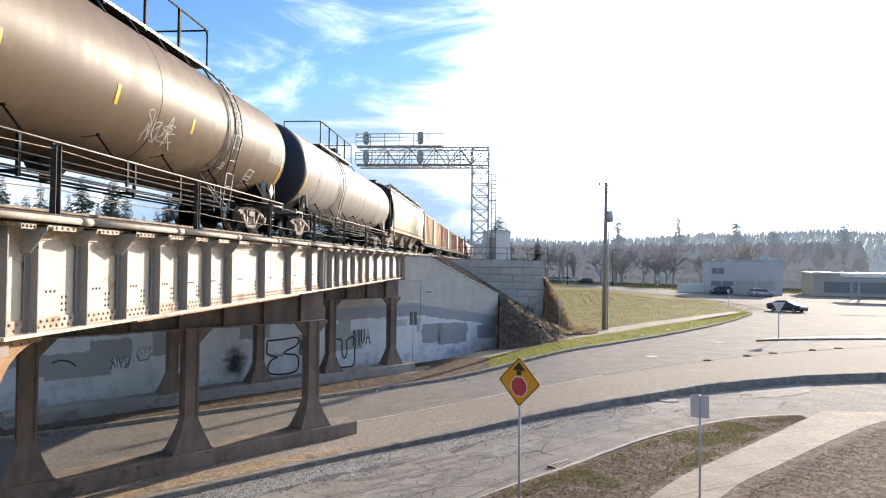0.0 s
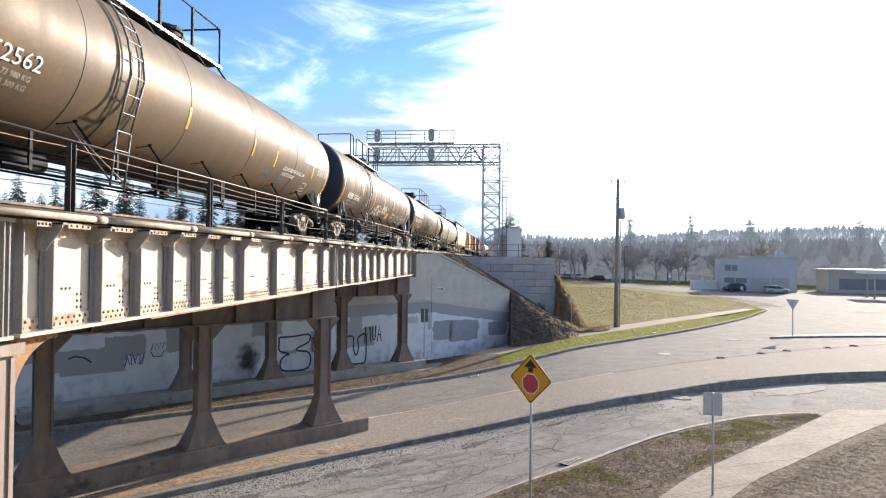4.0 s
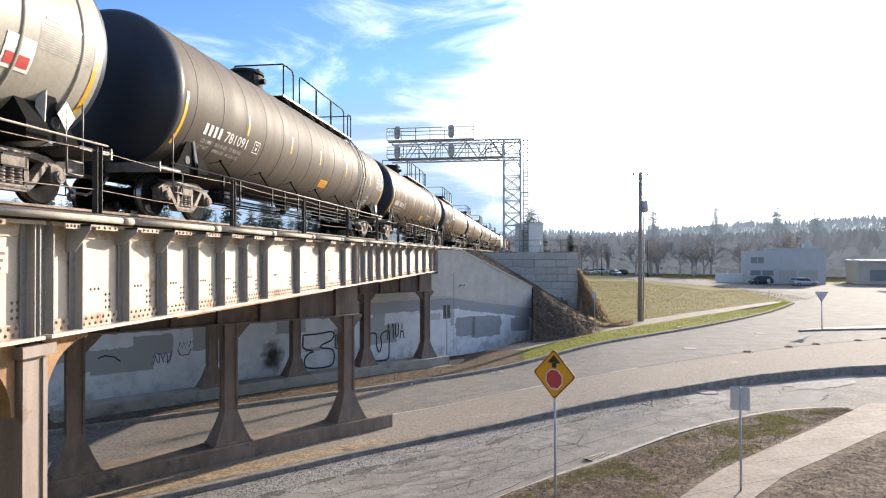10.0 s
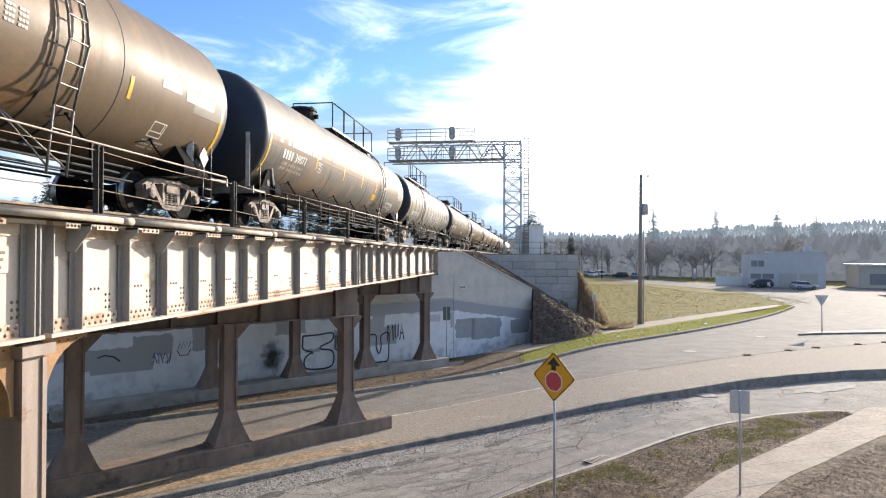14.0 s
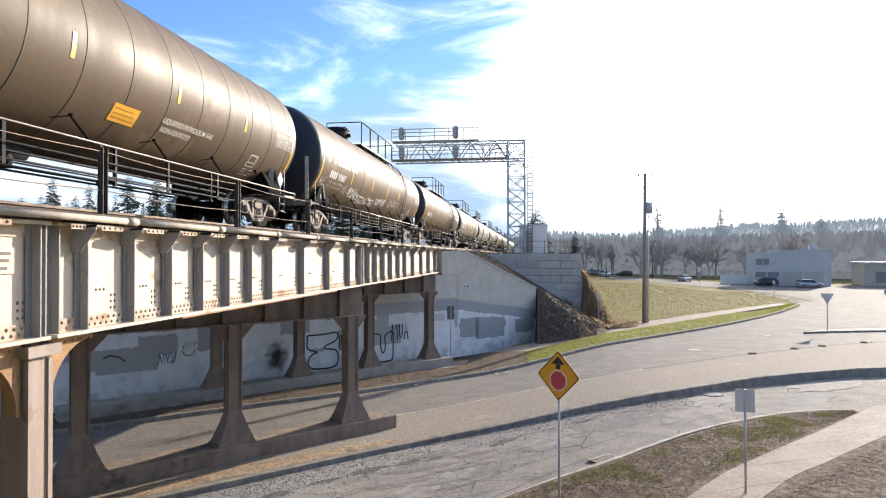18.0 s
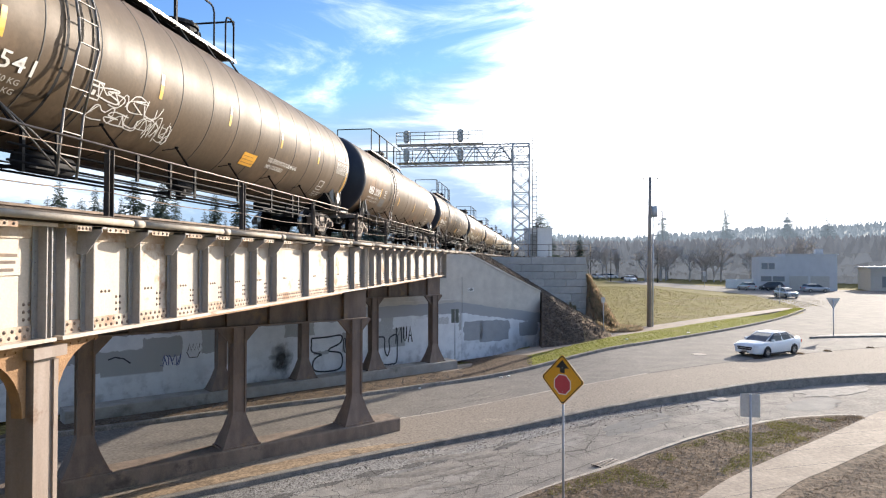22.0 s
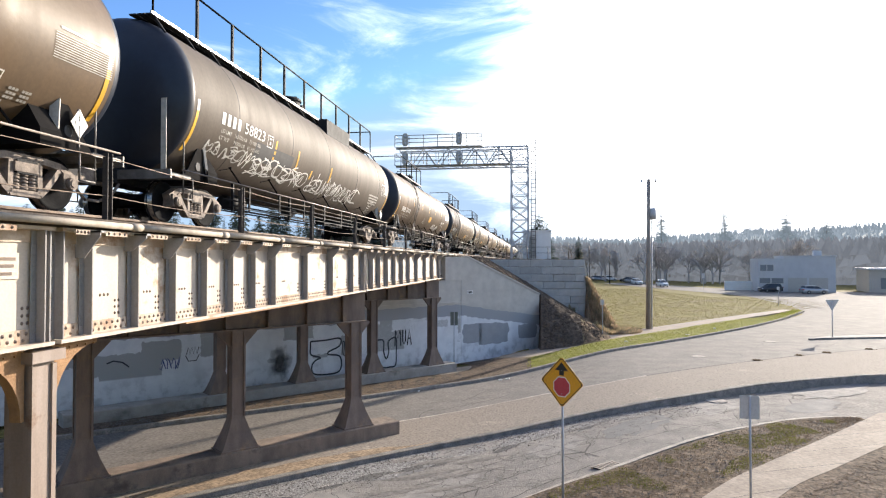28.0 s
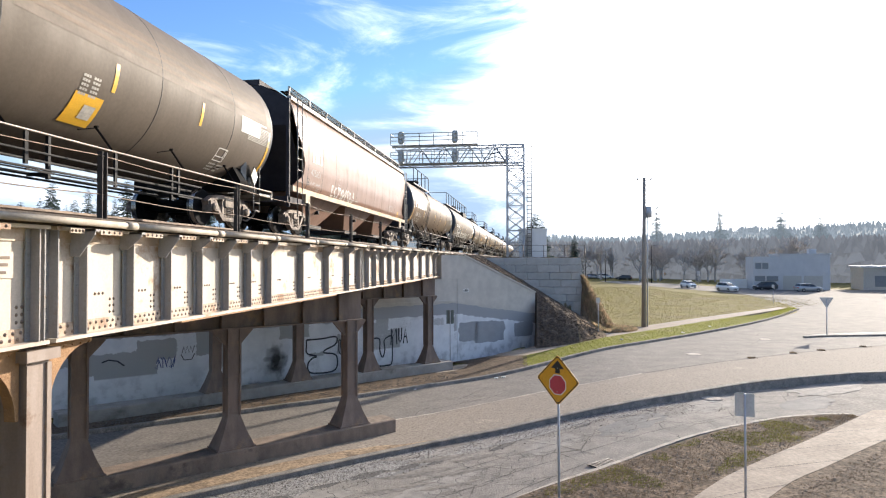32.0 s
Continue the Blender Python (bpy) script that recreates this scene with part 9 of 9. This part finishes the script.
def on_verge(r):
    k = r.randrange(80)
    p = vg_a[k].lerp(vg_b[k], r.uniform(0.03, 0.97)) + Vector((r.uniform(-0.3, 0.3), r.uniform(-0.3, 0.3)))
    return p.x, p.y, road_z(p.x, p.y) + 0.19


def on_field(r):
    x, y = r.uniform(2, 42), r.uniform(50, 150)
    if land_z(x, y) > road_z(x, y) + 0.3 or y < 49.5 + 1.18 * (x - 1.0) or (y > 116 and x > 30 - (y - 116) * 0.2) or (x - 9.69) ** 2 + (y - 59) ** 2 < 0.3:
        return None
    if y < 66 and x > 7.6 + (y - 57) * 0.78 and y < 57 + 1.28 * (x - 7.6) + 0.5:
        return None
    return x, y, land_z(x, y)


pl_a, pl_b = curve([(-4.8, 13.4), (-0.3, 17.85), (2.6, 20.1), (5.1, 22.4), (7.0, 24.15), (9.4, 25.9), (12.0, 26.7)], 60), curve([(1, 12), (4.3, 17.57), (6.8, 20.44), (8.0, 21.7), (9.2, 23.07), (10.4, 24.4), (12.0, 26.2)], 60)


def on_strip(r, green):
    k = r.randrange(60)
    p = pl_a[k].lerp(pl_b[k], r.uniform(0.06, 0.95)) + Vector((r.uniform(-0.15, 0.15), r.uniform(-0.15, 0.15)))
    n = noise.noise((p.x * 0.55, p.y * 0.55, 4))
    if green and n < 0.1:
        return None
    return p.x, p.y, road_z(p.x, p.y) + 0.13


def on_gravel(r):
    t, s = r.random(), r.random() ** 1.6
    a = curve_gravel_a[int(t * 59)]
    b = curve_gravel_b[int(t * 59)]
    p = a.lerp(b, 0.02 + s * 0.6) + Vector((r.uniform(-0.2, 0.2), r.uniform(-0.2, 0.2)))
    return p.x, p.y, road_z(p.x, p.y) + 0.145


curve_gravel_a = curve([(3.3, 13), (6.45, 17.7), (8.62, 19.95), (11.8, 23.0), (15, 25.8), (19, 27.4), (26, 28.8)], 60)
curve_gravel_b = curve([(16, 4), (20, 10), (24, 14), (28, 17), (32, 19), (36, 22), (40, 26)], 60)
rubble("lane_grit", "loose grit along the tall kerb", 7000, on_lane, (0.01, 0.035), STONE, 14)
tufts("verge_grass", "short green grass of the verge", 9000, on_verge, (0.03, 0.08), BLADES, 1, 4)
tufts("field_grass", "dry yellow green grass of the field", 22000, on_field, (0.04, 0.12), FIELD_BLADES, 2, 4)
tufts("field_grass_green", "green patches in the field", 4000, on_field, (0.04, 0.1), BLADES, 3, 4)
tufts("strip_grass", "patchy grass of the planting strip", 14000, lambda r: on_strip(r, True), (0.02, 0.055), MOSS, 4, 4)
tufts("strip_dry_grass", "dead grass of the planting strip", 4500, lambda r: on_strip(r, False), (0.02, 0.06), DEAD, 5, 4)
rubble("strip_stones", "small stones on the planting strip", 2200, lambda r: on_strip(r, False), (0.015, 0.05), STONE, 6)
rubble("gravel_stones", "loose stones on the bare earth", 16000, on_gravel, (0.006, 0.026), STONE, 7)
tufts("gravel_weeds", "dead weeds on the bare earth", 9000, on_gravel, (0.015, 0.04), DEAD, 8, 4)


def on_slope(r):
    x, y = r.uniform(-5, 5.0), r.uniform(46, 56.3)
    d = (Vector((x, y, 0)) - WALL0).dot(N)
    if (d > -0.9 and x < 0.4) or y > 56.2 or land_z(x, y) < road_z(x, y) + 0.2:
        return None
    return x, y, land_z(x, y) + 0.1


def on_bank_foot(r):
    x = r.uniform(1.0, 8.5)
    y = r.uniform(49.5, 60)
    if (Vector((x, y, 0)) - WALL0).dot(N) > -0.8 or x < 2.6 + (0 if y < 56 else 1.8) or land_z(x, y) > 5.5:
        return None
    if land_z(x, y) < 0.3 and r.random() < 0.6:
        return None
    return x, y, land_z(x, y) + 0.05


def on_wall_end(r):
    a, q = r.uniform(-1.4, 1.5), r.random() ** 0.7
    x, y = 4.15 + 4.6 * q * math.cos(a), 56.9 + 3.4 * q * math.sin(a)
    return x, y, land_z(x, y) + 0.02


def on_seam(r):
    k = r.randrange(38, 66)
    p = up_a[k] + Vector((r.gauss(0, 0.12), r.gauss(0, 0.12)))
    if noise.noise((k * 0.9, 0, 5)) < 0.05:
        return None
    return p.x, p.y, road_z(p.x, p.y) + 0.03


def on_median_dirt(r):
    k = r.randrange(4, 24)
    f = r.uniform(0.05, 0.95)
    p = curve_vd_a[k].lerp(curve_vd_a[k + 1], r.random()).lerp(curve_vd_b[k].lerp(curve_vd_b[k + 1], r.random()), f)
    return p.x, p.y, road_z(p.x, p.y) + 0.19 - 0.44 * smooth01(f * 1.2) * smooth01((-2.5 - p.x) / 2.5)


curve_vd_a, curve_vd_b = curve([(-20, 20.9), (-8.8, 31.4), (-5.2, 35.0), (-1.4, 38.2), (-0.4, 39.1)], 30), curve([(-22, 24.6), (-11.5, 37.0), (-7.0, 41.5), (-4.2, 44.4), (-0.5, 43.7)], 30)
rubble("slope_rocks", "dark broken rocks on the embankment", 8000, on_slope, (0.03, 0.09), SLOPE_ROCK, 9)
tufts("dry_brush", "tangled tan dead grass and brush on the bank", 9000, on_bank_foot, (0.15, 0.5), DRY, 10, 5)
tufts("wall_end_brush", "tangled tan brush at the end of the block wall", 6000, on_wall_end, (0.12, 0.4), TAN_BRUSH, 16, 4)
tufts("wall_end_stalks", "brown dead stalks at the end of the block wall", 1800, on_wall_end, (0.15, 0.5), DRY, 17, 3)
tufts("seam_weeds", "dead weeds in the paving seam", 1600, on_seam, (0.04, 0.12), DEAD, 18, 4)
rubble("kerb_stones", "gravel and debris beside the kerb", 2600, on_median_dirt, (0.02, 0.06), STONE, 11)

# ---- sprayed letters and soot on the far wall
SPRAY = mat("black_spray_paint", (0.03, 0.03, 0.033), (0.06, 0.06, 0.06), 6, 0.7, 0.7)
SPRAY_BLUE = mat("blue_spray_paint", (0.06, 0.08, 0.2), (0.1, 0.12, 0.22), 6, 0.7, 0.7)
SOOT = mat("soot", (0.03, 0.03, 0.03), (0.08, 0.078, 0.075), 5, 0.9, 0.95)


def wall_tag(strokes, w, material, label):
    """Strokes sprayed on the far wall: points of distance along it and height."""
    bm = bmesh.new()
    for pts in strokes:
        rows = []
        if len(pts) > 9:
            pts = [tuple(p) for p in curve(pts, 90)]
        for i, (s, z) in enumerate(pts):
            a, b = pts[max(0, i - 1)], pts[min(len(pts) - 1, i + 1)]
            d = Vector((b[0] - a[0], b[1] - a[1])).normalized()
            rows.append([turn_wall @ Vector((s - d.y * w / 2 * e, -0.012, z + d.x * w / 2 * e)) for e in (-1, 1)])
        quads(bm, rows)
    g = tagged(finish("wall_graffiti", bm, material), label, "graffiti", kind="stuff")
    return g


M0, Z0, Z1 = -4.78, 0.8, 1.85
wall_tag([[(M0, Z0), (M0 + 0.05, Z1), (M0 + 0.24, Z0 + 0.5), (M0 + 0.42, Z1), (M0 + 0.47, Z0)],
          [(M0 + 0.62, Z1), (M0 + 0.63, Z0 + 0.3), (M0 + 0.73, Z0 + 0.1), (M0 + 0.85, Z0 + 0.3), (M0 + 0.87, Z1)],
          [(M0 + 1.0, Z0), (M0 + 1.16, Z1), (M0 + 1.34, Z0)], [(M0 + 1.05, Z0 + 0.45), (M0 + 1.28, Z0 + 0.45)]], 0.1, SPRAY, "black sprayed letters on the painted wall")


def bubble(s0, z0, w, h, outline):
    return [[(s0 + w * x, z0 + h * z) for x, z in outline]]


BLOCK_B = [(0, 1), (0.5, 1.0), (1, 1.02), (0.98, 0.8), (0.62, 0.66), (0.6, 0.58), (1, 0.48), (1.03, 0.12), (0.78, 0.0), (0.14, 0.05), (0.05, 0.3), (0.2, 0.46), (0.35, 0.5), (0.02, 0.62), (0, 0.84), (0, 1)]
BLOCK_U = [(0, 0.98), (0.34, 0.94), (0.36, 0.55), (0.5, 0.3), (0.62, 0.55), (0.6, 0.9), (1.0, 1.0), (1.02, 0.5), (0.98, 0.05), (0.7, 0.0), (0.3, 0.02), (0.05, 0.2), (0.0, 0.6), (0, 0.98)]
wall_tag(bubble(-10.9, -0.45, 2.0, 2.05, BLOCK_B), 0.1, SPRAY, "large black outlined bubble letters")
wall_tag(bubble(-8.7, 0.55, 0.35, 0.9, BLOCK_U), 0.07, SPRAY, "small black outlined mark")
wall_tag(bubble(-6.2, -0.5, 1.5, 1.85, BLOCK_U), 0.1, SPRAY, "large black outlined bubble letters")
rnd = random.Random(3)
wall_tag([[(-19.3 + 0.2 * k + 0.12 * math.sin(t), 1.1 + 0.3 * math.sin(k * 1.3 + t * 1.4)) for t in range(5)] for k in range(5)], 0.045, SPRAY_BLUE, "blue sprayed tag on the wall")
wall_tag([[(-18.05 + 0.09 * k, 1.5 + (0.35 if k % 2 else 0.0)) for k in range(8)], [(-18.1, 1.45), (-17.95, 1.15), (-17.55, 1.15), (-17.4, 1.45)]], 0.05, SPRAY, "small black sprayed crown tag")
wall_tag([[(-21.8, 1.4), (-21.5, 1.5), (-21.1, 1.4), (-20.8, 1.15)]], 0.07, SPRAY, "thin black sprayed line tag")
nt = SOOT.node_tree                  # the stain thins out towards its rim
tcs = node("ShaderNodeTexCoord")
mps = node("ShaderNodeMapping")
mps.inputs["Location"].default_value = (-1, -1, -1)
mps.inputs["Scale"].default_value = (2, 2, 2)
link(tcs.outputs["Generated"], mps.inputs["Vector"])
flat = node("ShaderNodeVectorMath")
flat.operation = "MULTIPLY"
flat.inputs[1].default_value = (1, 0, 1)
link(mps.outputs["Vector"], flat.inputs[0])
far_ = node("ShaderNodeVectorMath")
far_.operation = "LENGTH"
link(flat.outputs["Vector"], far_.inputs[0])
ns = node("ShaderNodeTexNoise", Scale=2.2, Detail=5)
link(tcs.outputs["Object"], ns.inputs["Vector"])
edge = arith("ADD", far_.outputs["Value"], ramp(ns.outputs["Fac"], 0.3, 0.7, -0.3, 0.3))
link(ramp(edge, 0.2, 0.95, 0.92, 0.0), nt.nodes["Principled BSDF"].inputs["Alpha"])
bm = bmesh.new()
quads(bm, [[(-0.75, -0.01, -0.6), (0.75, -0.01, -0.6)], [(-0.75, -0.01, 1.7), (0.75, -0.01, 1.7)]])
soot = finish("wall_soot", bm, SOOT)
soot.matrix_basis = turn_wall @ Matrix.Translation((-12.8, 0, 0))
tagged(soot, "black soot stain on the wall", "stain")
t = thing("number_plate", "small white plate with dark bars on the wing wall", "plate", at=turn_wall @ Matrix.Translation((1.82, -0.01, 4.13)))
bm = bmesh.new()
box(bm, -0.28, 0.28, -0.02, 0.0, -0.12, 0.12)
part("panel", bm, WHITE, t)
for i in range(4):
    bm = bmesh.new()
    box(bm, -0.23 + 0.125 * i, -0.15 + 0.125 * i, -0.026, -0.021, -0.08, 0.08)
    part("bar", bm, SIGN_BLACK, t)
# litter on the near lane's edge
rnd = random.Random(8)
for x, y in ((-2.2, 36.7), (-1.8, 36.9), (-6.3, 33.6), (-9.4, 30.6), (12.0, 54.2), (15.4, 59.6), (6.4, 49.0)):
    turf = x > 4
    t = thing("litter", "crumpled pale litter on the grass" if turf else "crumpled pale litter in the gutter", "litter", "litter", at=pose(x, y, road_z(x, y) + (0.02 if not turf else 0.2 if y > 30 else 0.14), 0, 0, x * 40))
    bm = bmesh.new()
    for i in range(3):
        box(bm, -0.1 + 0.06 * i, 0.04 + 0.06 * i, -0.06, 0.06, 0, 0.03 + 0.015 * i, Matrix.Rotation(0.5 * i, 4, "Z"))
    part("scrap", bm, WHITE, t)


def motions():
    for c, y in moving:
        walk(c, [(0, pose(TRACK_X, y, RAIL_Z)), (32, pose(TRACK_X, y + SPEED * 32, RAIL_Z))])
    for ax, c, y in rolling:
        start = dict((id(a), b) for a, b in moving)[id(c)] + y * CAR_SIZE
        t0, t1 = max(0.0, (2 - start) / SPEED), min(32.0, (38 - start) / SPEED)
        rows = [(0.0, pose(0, y, 0.457))] if t0 > 0 else []
        if t1 - t0 > 0.5:
            t0 = math.ceil(t0 * FPS) / FPS
            n = int((t1 - t0) * FPS)
            rows += [(t0 + i / FPS, pose(0, y, 0.457, -math.degrees(SPEED / FPS * i / (0.457 * CAR_SIZE)))) for i in range(n + 1)]
            if rows[-1][0] < 31.9:
                rows.append((32.0, rows[-1][1]))
            walk(ax, rows)
    for c, rows in road_users:
        walk(c, rows)
    for w, c, x, y in spinning:
        if c is sedan:
            turn = [(19.5 + i / FPS, pose(x, y, 0.335, 0, math.degrees(8.4 / FPS * i / 0.335))) for i in range(int(7.5 * FPS))]
            walk(w, [(0.0, turn[0][1])] + turn + [(32.0, turn[-1][1])])


motions()
